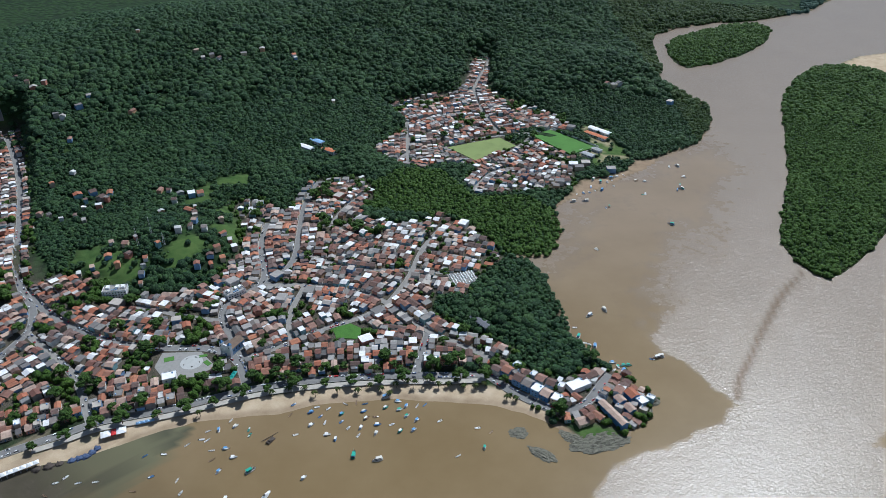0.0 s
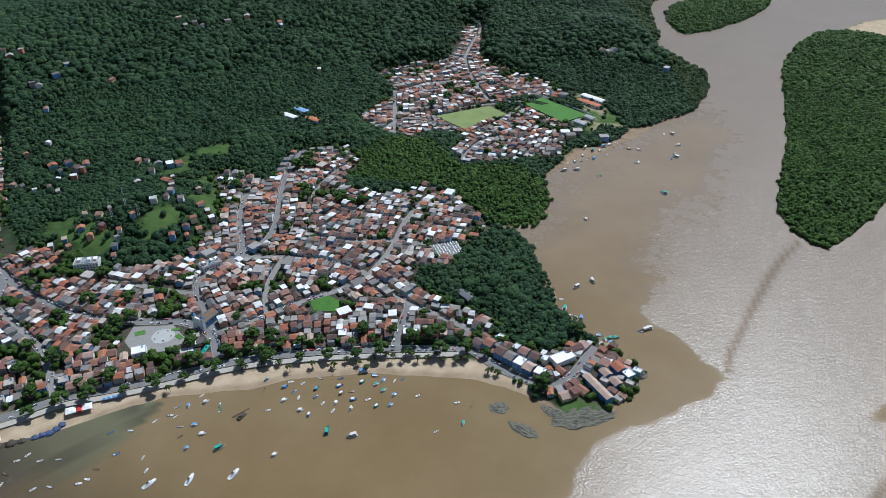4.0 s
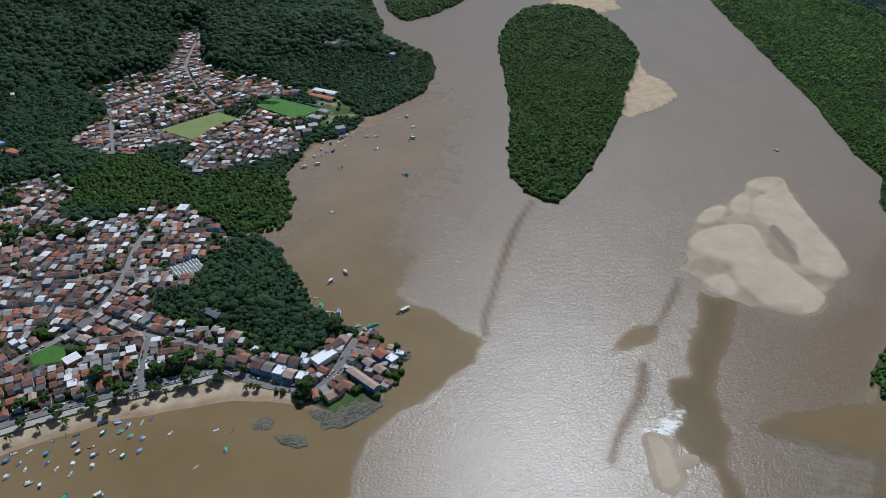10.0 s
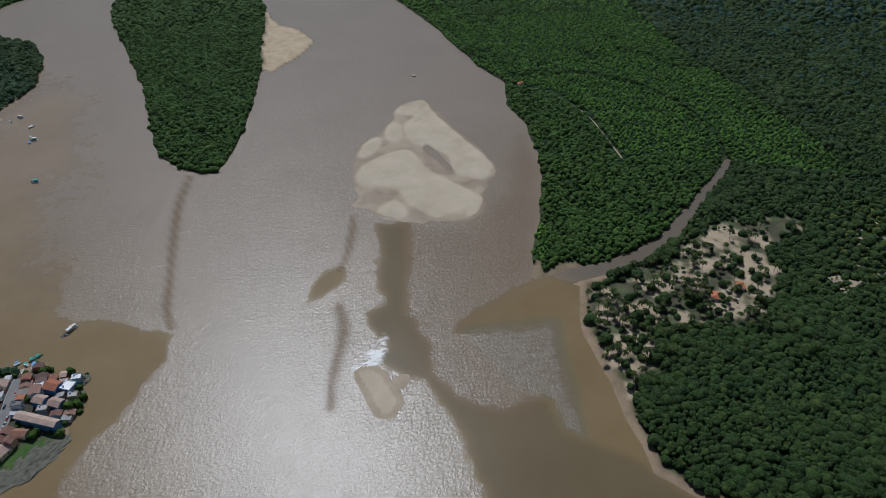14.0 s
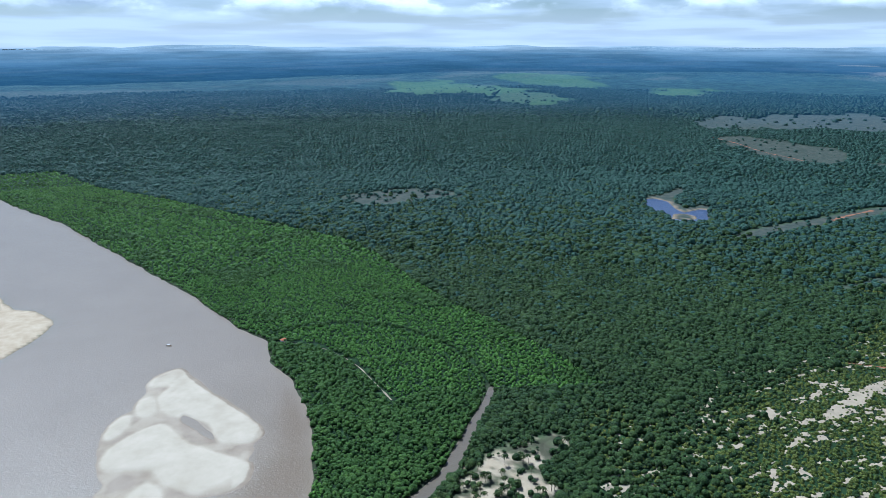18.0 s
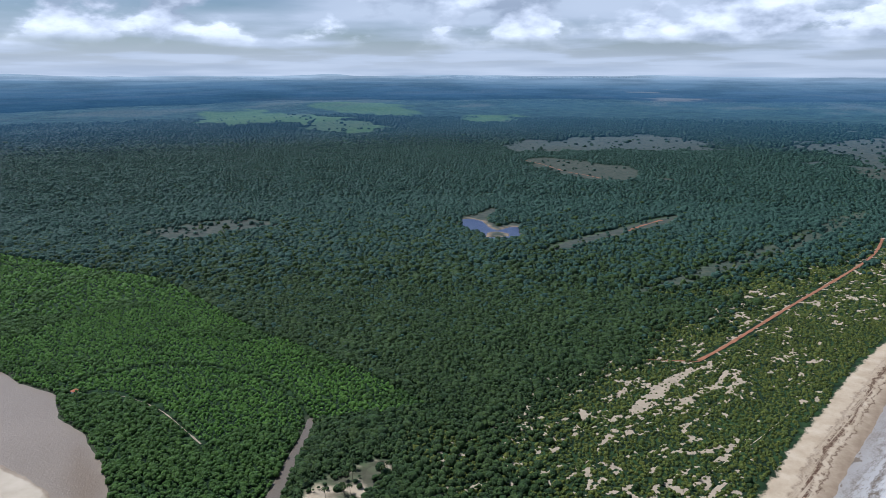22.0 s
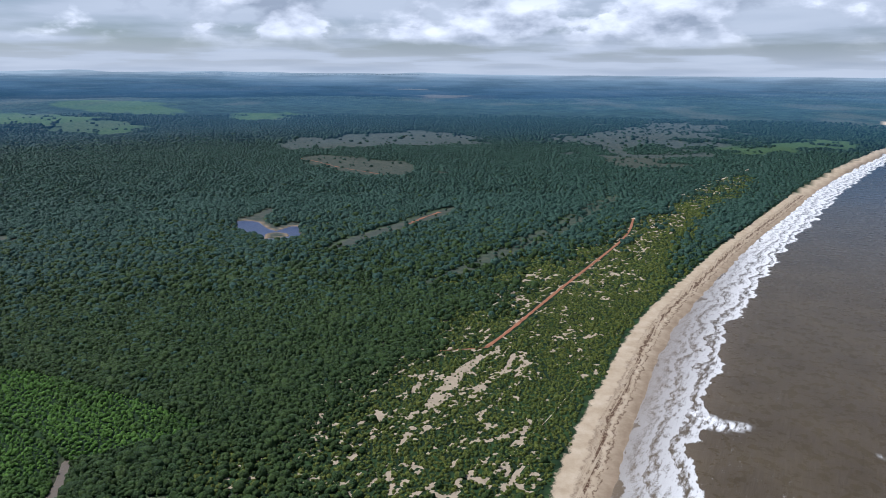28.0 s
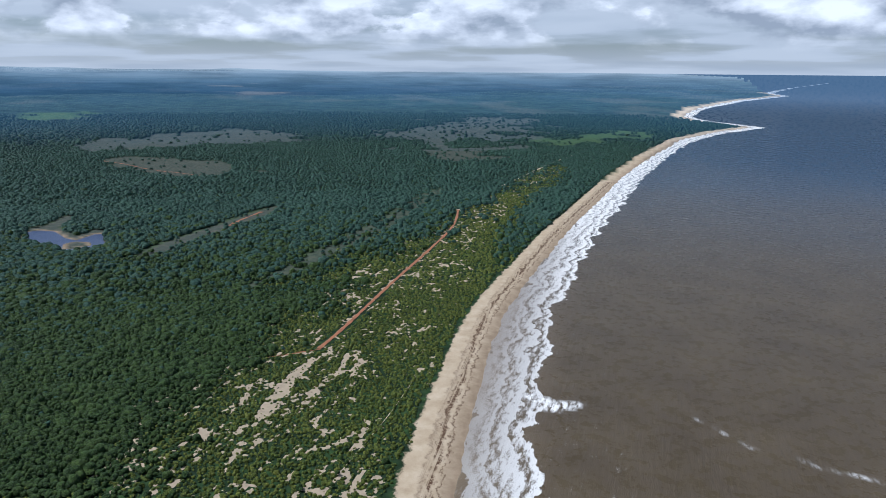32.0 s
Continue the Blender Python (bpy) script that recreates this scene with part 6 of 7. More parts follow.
CAPE_HOUSES = ((153, 494, 34, 7, 6.5, 118, M_BLUE, M_TILE, "long two-storey blue house with an orange-red roof"),
             (163, 512, 9, 8, 6, 118, M_BLUE, M_TILE, "blue plastered house on the headland"), (170, 502, 10, 8, 5, 118, M_BLUE, M_TILE, "dark blue house under a red tiled roof"),
             (176, 520, 11, 10, 6, 118, M_BLUE, M_TILE, "blue two-storey house near the harbour"), (184, 512, 9, 9, 5, 118, M_WALL, M_WHITE, "house with a white flat roof above the rocks"),
             (128, 533, 22, 12, 5, 28, M_WHITE, M_WHITE, "wide white flat-roofed fish hall"), (139, 545, 18, 9, 5, 28, M_WALL, M_TILE, "red-roofed warehouse beside the fish hall"),
             (72, 540, 9, 11, 7, -38, M_PALEBLUE, M_TILE, "pale blue house in the curved seafront row"), (80, 533, 9, 11, 7, -38, M_BLUE, M_SHEET, "blue house in the curved seafront row"),
             (88, 526, 9, 11, 7, -38, M_PALEBLUE, M_WHITE, "pale blue house with a white roof"), (96, 520, 9, 11, 6, -38, M_BLUE, M_TILE, "blue house with an orange roof"),
             (62, 552, 9, 11, 7, -40, M_PALEBLUE, M_TILE, "tall pale blue house at the bend of the seafront"), (105, 514, 9, 10, 6, -34, M_WALL, M_WHITE, "white-roofed house near the headland tree"),
             (124, 486, 10, 9, 4, 20, M_WALL, M_TILE, "low red-brown house above the rock shelf"))
for c in CAPE_HOUSES:
    plots.take(c[0], c[1], c[2], c[3], radians(c[5]))


def wooded(x, y):
    """Clumps of trees between the houses, thicker to the west."""
    return float(vnoise(np.array([x]), np.array([y]), 26.0, 53)[0]) > (0.84 if x > -250 else 0.72)


def town_candidates():
    g = random.Random(11)
    found = []
    def allowed(x, y):
        return town_zone(x, y) > 0 and not (open_zone(x, y) > -7) and not wooded(x, y)
    # single large pale roofs
    for x, y in WHITES + UP_WHITES:
        k = street_pts[np.argmin((street_pts[:, 0] - x) ** 2 + (street_pts[:, 1] - y) ** 2)]
        a = k[3]
        kind = (13.0, 11.0, 6.4, "white")
        if plots.take(x, y, kind[0], kind[1], a):
            found.append((x, y, a, kind))
    for w, xy, nrm, d in lines:
        for side in (-1, 1):
            for row in range(5):
                s, reach = 2.0, 1.1 + row * 9.4
                while s < len(xy) * 3.0 - 3:
                    i = min(int(s / 3.0), len(xy) - 1)
                    kind = g.choice(HOUSE_KINDS)
                    off = w / 2 + reach + kind[1] / 2 + g.uniform(-0.2, 0.5)
                    x, y = xy[i] + nrm[i] * side * off
                    a = math.atan2(d[i][1], d[i][0]) + (math.pi if side > 0 else 0) + math.pi * (row % 2)
                    a += g.gauss(0, 0.03)
                    if allowed(x, y) and clear_of_streets(x, y, kind[0], kind[1], a) and g.random() < 0.96 and plots.take(x, y, kind[0], kind[1], a):
                        found.append((x, y, a, kind))
                        s += kind[0] * (1.0 if g.random() < 0.75 else 1.35)
                    else:
                        s += 2.0
    # back yards fill up with small houses
    small = [k for k in HOUSE_KINDS if k[0] * k[1] < 80] + [(5.0, 6.0, 3.0, "shed"), (4.5, 7.0, 3.0, "gable"), (5.0, 7.0, 3.2, "flat")]
    for z, n in ((T1, 9000), (T2, 4200), (CAPE_TOWN, 300)):
        zx, zy = np.array(z, float).T
        for _ in range(n):
            x, y = g.uniform(zx.min(), zx.max()), g.uniform(zy.min(), zy.max())
            kind = g.choice(small)
            k = street_pts[np.argmin((street_pts[:, 0] - x) ** 2 + (street_pts[:, 1] - y) ** 2)]
            a = k[3] + g.choice((0, math.pi / 2, math.pi, -math.pi / 2)) + g.gauss(0, 0.06)
            if allowed(x, y) and clear_of_streets(x, y, kind[0], kind[1], a) and math.sin(x * 0.11 + 2) + math.sin(y * 0.13 + x * 0.05) < 1.35 and plots.take(x, y, kind[0], kind[1], a):
                found.append((x, y, a, kind))
    for pts, scale in ((HILL_HOUSES, 1.2), (KNOLL_HOUSES, 0.85)):
        for x, y in pts:
            k = g.choice(HOUSE_KINDS)
            k = (k[0] * scale, k[1] * scale, k[2] + 1, k[3])
            a = 0.35 + g.gauss(0, 0.3) + (1.57 if g.random() < 0.4 else 0)
            if plots.take(x, y, k[0], k[1], a):
                found.append((x, y, a, k))
    return found


HOUSES = town_candidates()
for n, (x, y, a, kind) in enumerate(HOUSES):
    HOUSES[n] = (x, y, ground_at(x, y) + 0.15, a, kind)


def far_houses(rows):
    """The farther rows of houses, joined."""
    g = random.Random(3)

    class Store:
        def __init__(self):
            self.v, self.f, self.n = [], [], 0

        def put(self, v, f):
            self.v.append(np.array(v, float)); self.f += [tuple(i + self.n for i in q) for q in f]; self.n += len(v)
    W, R = Store(), {"tile": Store(), "sheet": Store(), "slab": Store()}
    for x, y, z, a, (w, d, h, roof) in rows:
        c, s = math.cos(a), math.sin(a)

        def world(pts):
            return [(x + px * c - py * s, y + px * s + py * c, z + pz) for px, py, pz in pts]
        p, q = w / 2, d / 2
        W.put(world([(-p, -q, -1), (p, -q, -1), (p, q, -1), (-p, q, -1), (-p, -q, h), (p, -q, h), (p, q, h), (-p, q, h)]),
              [(0, 1, 5, 4), (1, 2, 6, 5), (2, 3, 7, 6), (3, 0, 4, 7)])
        o = 0.4
        if roof in ("gable", "cross"):
            r = d * 0.19 if roof == "gable" else w * 0.2
            if roof == "gable":
                v = [(-p - o, -q - o, h - 0.1), (p + o, -q - o, h - 0.1), (p + o, 0, h + r), (-p - o, 0, h + r), (p + o, q + o, h - 0.1), (-p - o, q + o, h - 0.1)]
            else:
                v = [(-p - o, q + o, h - 0.1), (-p - o, -q - o, h - 0.1), (0, -q - o, h + r), (0, q + o, h + r), (p + o, -q - o, h - 0.1), (p + o, q + o, h - 0.1)]
            v += [(px, py, pz - 0.25) for px, py, pz in v]
            f = [(0, 1, 2, 3), (3, 2, 4, 5), (0, 6, 7, 1), (5, 4, 10, 11), (1, 7, 8, 2), (2, 8, 10, 4), (3, 9, 6, 0), (5, 11, 9, 3)]
            R["tile" if g.random() < 0.78 else "sheet"].put(world(v), f)
        else:
            up = 0.8 if roof == "shed" else 0.0
            v = [(-p - .3, -q - .3, h), (p + .3, -q - .3, h), (p + .3, q + .3, h + up), (-p - .3, q + .3, h + up)]
            v += [(px, py, pz + 0.25) for px, py, pz in v]
            f = [(4, 5, 6, 7), (0, 1, 5, 4), (1, 2, 6, 5), (2, 3, 7, 6), (3, 0, 4, 7)]
            R["sheet" if roof == "shed" else "slab"].put(world(v), f)
    for name, st, mat, label, cat in (("distant_house_walls", W, M_WALL_FAR, "painted plaster walls of closely packed town houses", "houses"),
                                      ("distant_tile_roofs", R["tile"], M_TILE_FAR, "weathered clay-tile roofs packed along the lanes", "roofs"),
                                      ("distant_sheet_roofs", R["sheet"], M_SHEET_FAR, "grey fibre-cement roofs between the tiled ones", "roofs"),
                                      ("distant_slab_roofs", R["slab"], M_SLAB_FAR, "pale flat concrete roofs between the tiled ones", "roofs")):
        tagged(new(name, mesh_of(name, np.concatenate(st.v), np.array(st.f), mat)), label, cat, kind="stuff")


# the rows between the beach and the middle of the town stand singly
HOUSES.sort(key=lambda r: r[1] - 0.12 * r[0])
single = [r for r in HOUSES if r[1] > 380][:300]
rest = [r for r in HOUSES if r[1] <= 380] + [r for r in HOUSES if r[1] > 380][300:]
far_houses([r for r in rest if r[4][3] != "white"] + [(x, y, z, a, (*k[:3], "flat")) for x, y, z, a, k in rest if k[3] == "white"])
WORDS = {"gable": "plastered row house under a weathered clay-tile gable roof", "cross": "narrow house with a clay-tile roof ridged away from the street",
         "shed": "plain house under a sloping fibre-cement sheet roof", "flat": "two-storey painted house with a flat parapet roof and water tank",
         "white": "large building with a bright white flat roof"}
masters = {}
for x, y, z, a, kind in single:
    m = pose(x, y, z, 0, 0, math.degrees(a))
    if kind in masters:
        copy_thing(masters[kind], m)
    elif kind[3] == "white":
        masters[kind] = house((*kind[:3], "flat"), m, WORDS["white"], "building", "houses of the town", M_WHITE, M_WHITE)
    else:
        masters[kind] = house(kind, m, WORDS[kind[3]], "house", "houses of the town")

# ---------------------------------------------------------------- single buildings


def church():
    x, y, w, d, a = CHURCH_AT
    z = ground_at(x, y) + 0.2
    ob = thing("church", pose(x, y, z, 0, 0, math.degrees(a)), "white and blue colonial church with a brown tiled roof", "church")
    L_, W_ = 24.0, 11.0
    bm = bmesh.new()
    box(bm, 2, 0, 3.5, L_ - 4, W_, 9.0)
    for s in (-1, 1):
        bm.faces.new([bm.verts.new(p) for p in ((s * 10 + 2, -W_ / 2, 8), (s * 10 + 2, W_ / 2, 8), (s * 10 + 2, 0, 10.6))])
    part("nave", bm, M_PALEBLUE, ob, "pale blue plastered nave")
    bm = bmesh.new()
    gable_roof(bm, L_ - 4, W_, 8.0, 2.6)
    bmesh.ops.translate(bm, verts=bm.verts, vec=(2, 0, 0))
    part("roof", bm, plain("old_tiles", (0.17, 0.12, 0.085), 0.9, 0.35, 0.8), ob, "weathered brown tile roof")
    bm = bmesh.new()
    box(bm, -9.2, 0, 5.5, 1.6, W_ + 1.5, 12.0)
    prism(bm, [(-10, -3), (-8.4, -3), (-8.4, 3), (-10, 3)], 11.5, 13.2)
    part("facade", bm, M_WHITE, ob, "white front wall")
    for s in (-1, 1):
        bm = bmesh.new()
        box(bm, -8.6, s * 5.2, 7.2, 3.2, 3.2, 15.4)
        part("tower", bm, M_WHITE, ob, "square white bell tower")
        bm = bmesh.new()
        bmesh.ops.create_cone(bm, cap_ends=True, segments=4, radius1=2.5, radius2=0.1, depth=2.6, matrix=pose(-8.6, s * 5.2, 16.2, 0, 0, 45))
        part("spire", bm, M_BLUE, ob, "blue pyramid cap")
        bm = bmesh.new()
        box(bm, -10.24, s * 5.2, 11.5, 0.1, 1.0, 1.8)
        part("window", bm, M_GLASS, ob)
    bm = bmesh.new()
    box(bm, -10.04, 0, 1.7, 0.12, 2.0, 3.4)
    part("door", bm, M_BLUE, ob, "blue wooden double door")
    for k in range(4):
        bm = bmesh.new()
        box(bm, -4 + k * 4, -W_ / 2 - 0.04, 4.6, 1.1, 0.1, 2.0)
        part("window", bm, M_GLASS, ob)


church()


def canopy_row(name, x, y, a, sizes, mats, label, category, high=3.2):
    """A row of pitched canopies on poles."""
    z = max(ground_at(x, y), 0.6)
    ob = thing(name, pose(x, y, z, 0, 0, a), label, category)
    px = -sum(s for s, _ in sizes) / 2
    for (w, d), mat in zip(sizes, mats):
        bm = bmesh.new()
        box(bm, px + w / 2, 0, high, w - 0.15, d, 0.35)
        box(bm, px + w / 2, 0, high + 0.7, w - 0.3, d - 0.2, 1.05, 0.35)
        part("canopy", bm, mat, ob)
        for u in (0.3, w - 0.3):
            for v in (-1, 1):
                bm = bmesh.new()
                bmesh.ops.create_cone(bm, cap_ends=True, segments=6, radius1=0.08, radius2=0.08, depth=high + 1, matrix=Matrix.Translation((px + u, v * (d / 2 - 0.3), high / 2 - 0.5)))
                part("pole", bm, M_STEEL, ob)
        px += w
    return ob


canopy_row("event_tent", -293, 476, 22, [(8.5, 8), (4.5, 7.5), (8.5, 8)], [M_WHITE, M_RED, M_WHITE], "white and red event tents in a row on the beach", "tent", 3.6)
canopy_row("stall_row", -357, 436, 32, [(5, 5)] * 6, [M_WHITE] * 6, "row of white stall canopies at the water's edge", "stalls")
canopy_row("stall_row", -270, 490, 18, [(4, 3)] * 4, [M_PALEBLUE] * 4, "long pale blue awning on the promenade", "awning", 2.6)
canopy_row("market_awning", -205, 549, 80, [(5, 4.4)] * 3, [M_TEAL] * 3, "narrow teal market awning beside the road", "awning", 3.0)


def long_shed(x, y, w, d, h, a, mat, label, wall=None):
    z = ground_at(x, y)
    ob = thing("shed", pose(x, y, z, 0, 0, a), label, "shed")
    bm = bmesh.new()
    box(bm, 0, 0, h / 2 - 0.5, w, d, h + 1)
    part("wall", bm, wall or M_WHITE, ob)
    bm = bmesh.new()
    gable_roof(bm, w, d, h, d * 0.12, True, 0.7)
    part("roof", bm, mat, ob)
    for k in range(int(w / 6)):
        bm = bmesh.new()
        box(bm, -w / 2 + 3 + k * 6, -d / 2 - 0.05, 1.8, 2.4, 0.12, 1.4)
        part("window", bm, M_GLASS, ob)
    bm = bmesh.new()
    box(bm, w / 2 - 1.2, -d / 2 - 0.05, 1.1, 1.2, 0.12, 2.2)
    part("door", bm, M_DOOR, ob)


M_ORANGE = plain("new_tiles", (0.5, 0.17, 0.075), 0.85, 0.15, 0.7)
long_shed(264, 1160, 42, 10, 4.5, -48, M_WHITE, "long white-roofed hall beside the football pitch")
long_shed(255, 1142, 42, 9, 4.0, -48, M_ORANGE, "long hall with an orange tiled roof")
long_shed(229, 1067, 20, 9, 4.0, -48, plain("grey_sheet", (0.36, 0.37, 0.38), 0.7), "grey-roofed hall at the pitch corner")
long_shed(246, 1086, 16, 8, 4.0, -48, plain("grey_sheet_b", (0.3, 0.31, 0.31), 0.7), "small grey-roofed hall near the pitch")
for (x, y), mat in zip(SCHOOL, (M_ORANGE, plain("brown_tiles", (0.27, 0.17, 0.1), 0.85), M_WHITE, M_PALEBLUE)):
    if plots.take(x, y, 26, 9, radians(-38)):
        long_shed(x, y, 26, 9, 4.2, -38, mat, "long school wing on the wooded slope")
long_shed(40, 628, 26, 9, 4.0, -52, plain("slate_sheet", (0.12, 0.125, 0.14), 0.6), "dark grey roofed hall among the trees")


def goal(x, y, a):
    z = ground_at(x, y) + 0.2
    ob = thing("football_goal", pose(x, y, z, 0, 0, a), "white steel football goal frame", "goal", "goals of the pitches")
    for px, pz, sx, sz in ((-3.7, 1.2, 0.14, 2.44), (3.7, 1.2, 0.14, 2.44), (0, 2.44, 7.5, 0.14)):
        bm = bmesh.new()
        box(bm, px, 0, pz, sx, 0.14, sz)
        part("bar" if sz < 1 else "post", bm, M_WHITE, ob)


for x, y, a in ((166, 1160, 34), (222, 1088, 34), (50, 1122, 24), (85, 1085, 24)):
    goal(x, y, a)


def pitch_wall(pts):
    for (ax, ay), (bx, by) in zip(pts, pts[1:] + pts[:1]):
        n = math.hypot(bx - ax, by - ay)
        z = ground_at((ax + bx) / 2, (ay + by) / 2)
        bm = bmesh.new()
        box(bm, 0, 0, 1.0, n + 6, 0.25, 2.4)
        ob = part("boundary_wall", bm, M_WHITE, None)
        cx, cy = sum(p[0] for p in pts) / 4, sum(p[1] for p in pts) / 4
        mx, my = (ax + bx) / 2, (ay + by) / 2
        k = 1 + 5 / max(math.hypot(mx - cx, my - cy), 1)
        ob.matrix_basis = pose(cx + (mx - cx) * k, cy + (my - cy) * k, z, 0, 0, math.degrees(math.atan2(by - ay, bx - ax)))
        tagged(ob, "whitewashed wall along the football pitch", "wall", kind="structure")


pitch_wall(FIELD_A)


def cemetery():
    ob = thing("cemetery", pose(24, 722, ground_at(24, 722) + 0.2, 0, 0, 18), "hillside cemetery of whitewashed tombs", "cemetery")
    bm = bmesh.new()
    box(bm, 0, 0, -0.6, 32, 26, 1.4)
    part("terrace", bm, M_PAVE, ob)
    g = random.Random(8)
    for i in range(9):
        for j in range(8):
            if g.random() < 0.88:
                bm = bmesh.new()
                box(bm, -13.6 + i * 3.4 + g.uniform(-.3, .3), -10.5 + j * 3.0, 0.5 + g.uniform(0, .4), 1.3, 2.3, 1.2 + g.uniform(0, .8), 0.85)
                part("tomb", bm, M_WHITE, ob)


cemetery()


def plaza_fittings():
    z = ground_at(-258, 572) + 0.24
    bm = bmesh.new()
    bmesh.ops.create_cone(bm, cap_ends=True, segments=40, radius1=11, radius2=11, depth=0.16, matrix=Matrix.Translation((-252, 573, z)))
    ob = part("paved_circle", bm, plain("pale_paving", (0.42, 0.42, 0.4), 0.9, 0.15), None)
    tagged(ob, "pale round paving in the square", "paving", kind="structure")
    for x, y, w, d, a in ((-276, 578, 10, 7, 20), (-236, 572, 9, 5, -40), (-268, 556, 8, 5, 10), (-243, 583, 8, 4, 15)):
        bm = bmesh.new()
        box(bm, 0, 0, 0.1, w, d, 0.35, 0.94)
        ob = part("flower_bed", bm, M_TURF, None)
        ob.matrix_basis = pose(x, y, z, 0, 0, a)
        tagged(ob, "raised grass bed in the square", "flower bed", "beds of the square")
    for k in range(5):
        ang = k * 1.256
        ob = thing("park_bench", pose(-252 + 8 * math.cos(ang), 573 + 8 * math.sin(ang), z + 0.08, 0, 0, math.degrees(ang) + 90), "dark wooden bench on the round paving", "bench", "benches of the square")
        bm = bmesh.new(); box(bm, 0, 0, 0.45, 1.8, 0.5, 0.08); part("seat", bm, M_DARKWOOD, ob)
        bm = bmesh.new(); box(bm, 0, 0.24, 0.75, 1.8, 0.07, 0.45); part("backrest", bm, M_DARKWOOD, ob)
        for s in (-1, 1):
            bm = bmesh.new(); box(bm, s * 0.75, 0, 0.2, 0.08, 0.45, 0.42); part("leg", bm, M_STEEL, ob)


plaza_fittings()


def cape_house(x, y, w, d, h, a, wall, roof, label):
    ob = house((w, d, h, "gable" if roof is not M_WHITE else "flat"), pose(x, y, max(ground_at(x, y), 1.2), 0, 0, a), label, "house", "houses on the headland", roof, wall)


for spec in CAPE_HOUSES:
    cape_house(*spec)

# ---------------------------------------------------------------- huts on the far bank


def hut(x, y, a, w=11, d=8):
    ob = thing("hut", pose(x, y, ground_at(x, y) + 0.1, 0, 0, a), "small white hut with an orange tiled hip roof", "hut", "huts in the palm grove")
    bm = bmesh.new(); box(bm, 0, 0, 1.2, w - 2, d - 2, 3.4); part("wall", bm, M_WHITE, ob)
    bm = bmesh.new()
    v = box(bm, 0, 0, 3.7, w, d, 2.0)
    for q in v:
        if q.co.z > 4:
            q.co.y *= 0.05; q.co.x *= 0.45
    part("roof", bm, M_ORANGE, ob)
    bm = bmesh.new(); box(bm, 0, -(d - 2) / 2 - 0.04, 1.0, 1.0, 0.1, 2.0); part("door", bm, M_DOOR, ob)
    for s in (-1, 1):
        bm = bmesh.new(); box(bm, s * 2.4, -(d - 2) / 2 - 0.04, 1.6, 1.1, 0.1, 1.0); part("window", bm, M_GLASS, ob)


hut(621, 194, 25)
hut(649, 184, 40)
hut(880, 612, -20, 9, 7)

# ---------------------------------------------------------------- rocks, wreck, masts


def rock(name, x, y, sx, sy, h, a, seed, label):
    bm = bmesh.new()
    bmesh.ops.create_icosphere(bm, subdivisions=4, radius=1.0)
    o = Vector((seed * 5.1, seed * 2.3, seed))
    for v in bm.verts:
        n = 1 + 0.35 * noise.noise(v.co * 1.6 + o) + 0.22 * noise.noise(v.co * 4.3 + o)
        ridge = abs(noise.noise(Vector((v.co.x * 2.5, v.co.y * 9.0, 0)) + o)) * 0.55
        v.co = Vector((v.co.x * n * sx, v.co.y * n * sy, max(v.co.z, -0.3) * n * h * (0.55 + ridge + 0.4 * noise.noise(v.co * 7 + o))))
    ob = part(name, bm, M_ROCK, None)
    ob.matrix_basis = pose(x, y, -0.1, 0, 0, a)
    tagged(ob, label, "rock")


rock("rock_shelf", 137, 466, 27, 12, 2.6, 12, 1, "dark layered rock shelf at the foot of the headland")
rock("rock_shelf", 116, 470, 14, 7, 1.5, -30, 2, "low weedy rock shelf in the shallows")
rock("rock_islet", 66, 477, 9, 6.5, 1.2, -10, 3, "low weedy rock islet in the bay")
rock("rock_islet", 84, 452, 13, 6, 1.5, -38, 4, "grey rock islet standing in brown water")
rock("rock", 196, 516, 7, 5, 3.0, 30, 5, "dark boulder at the tip of the headland")
rock("rock", 186, 500, 9, 4, 1.8, 60, 6, "jagged dark rocks below the houses")
rock("rock", 175, 488, 6, 4, 1.6, 50, 7, "dark rocks at the waterline")


def wreck():
    ob = thing("boat_wreck", pose(-153, 469, 0.1, 8, 6, 60), "half-sunken dark boat wreck with a fallen mast", "wreck")
    bm = bmesh.new(); v = box(bm, 0, 0, 0.2, 8, 3.4, 2.2, 1.15, 0.3); part("hull", bm, M_DARKWOOD, ob)
    bm = bmesh.new(); bmesh.ops.create_cone(bm, cap_ends=True, segments=8, radius1=0.35, radius2=0.2, depth=17, matrix=pose(3, 3.4, 0.6, 84, 0, 74)); part("mast", bm, M_DARKWOOD, ob)
    bm = bmesh.new(); box(bm, -1.2, 0, 1.7, 2.4, 2.0, 1.6); part("cabin", bm, M_DARKWOOD, ob)


wreck()


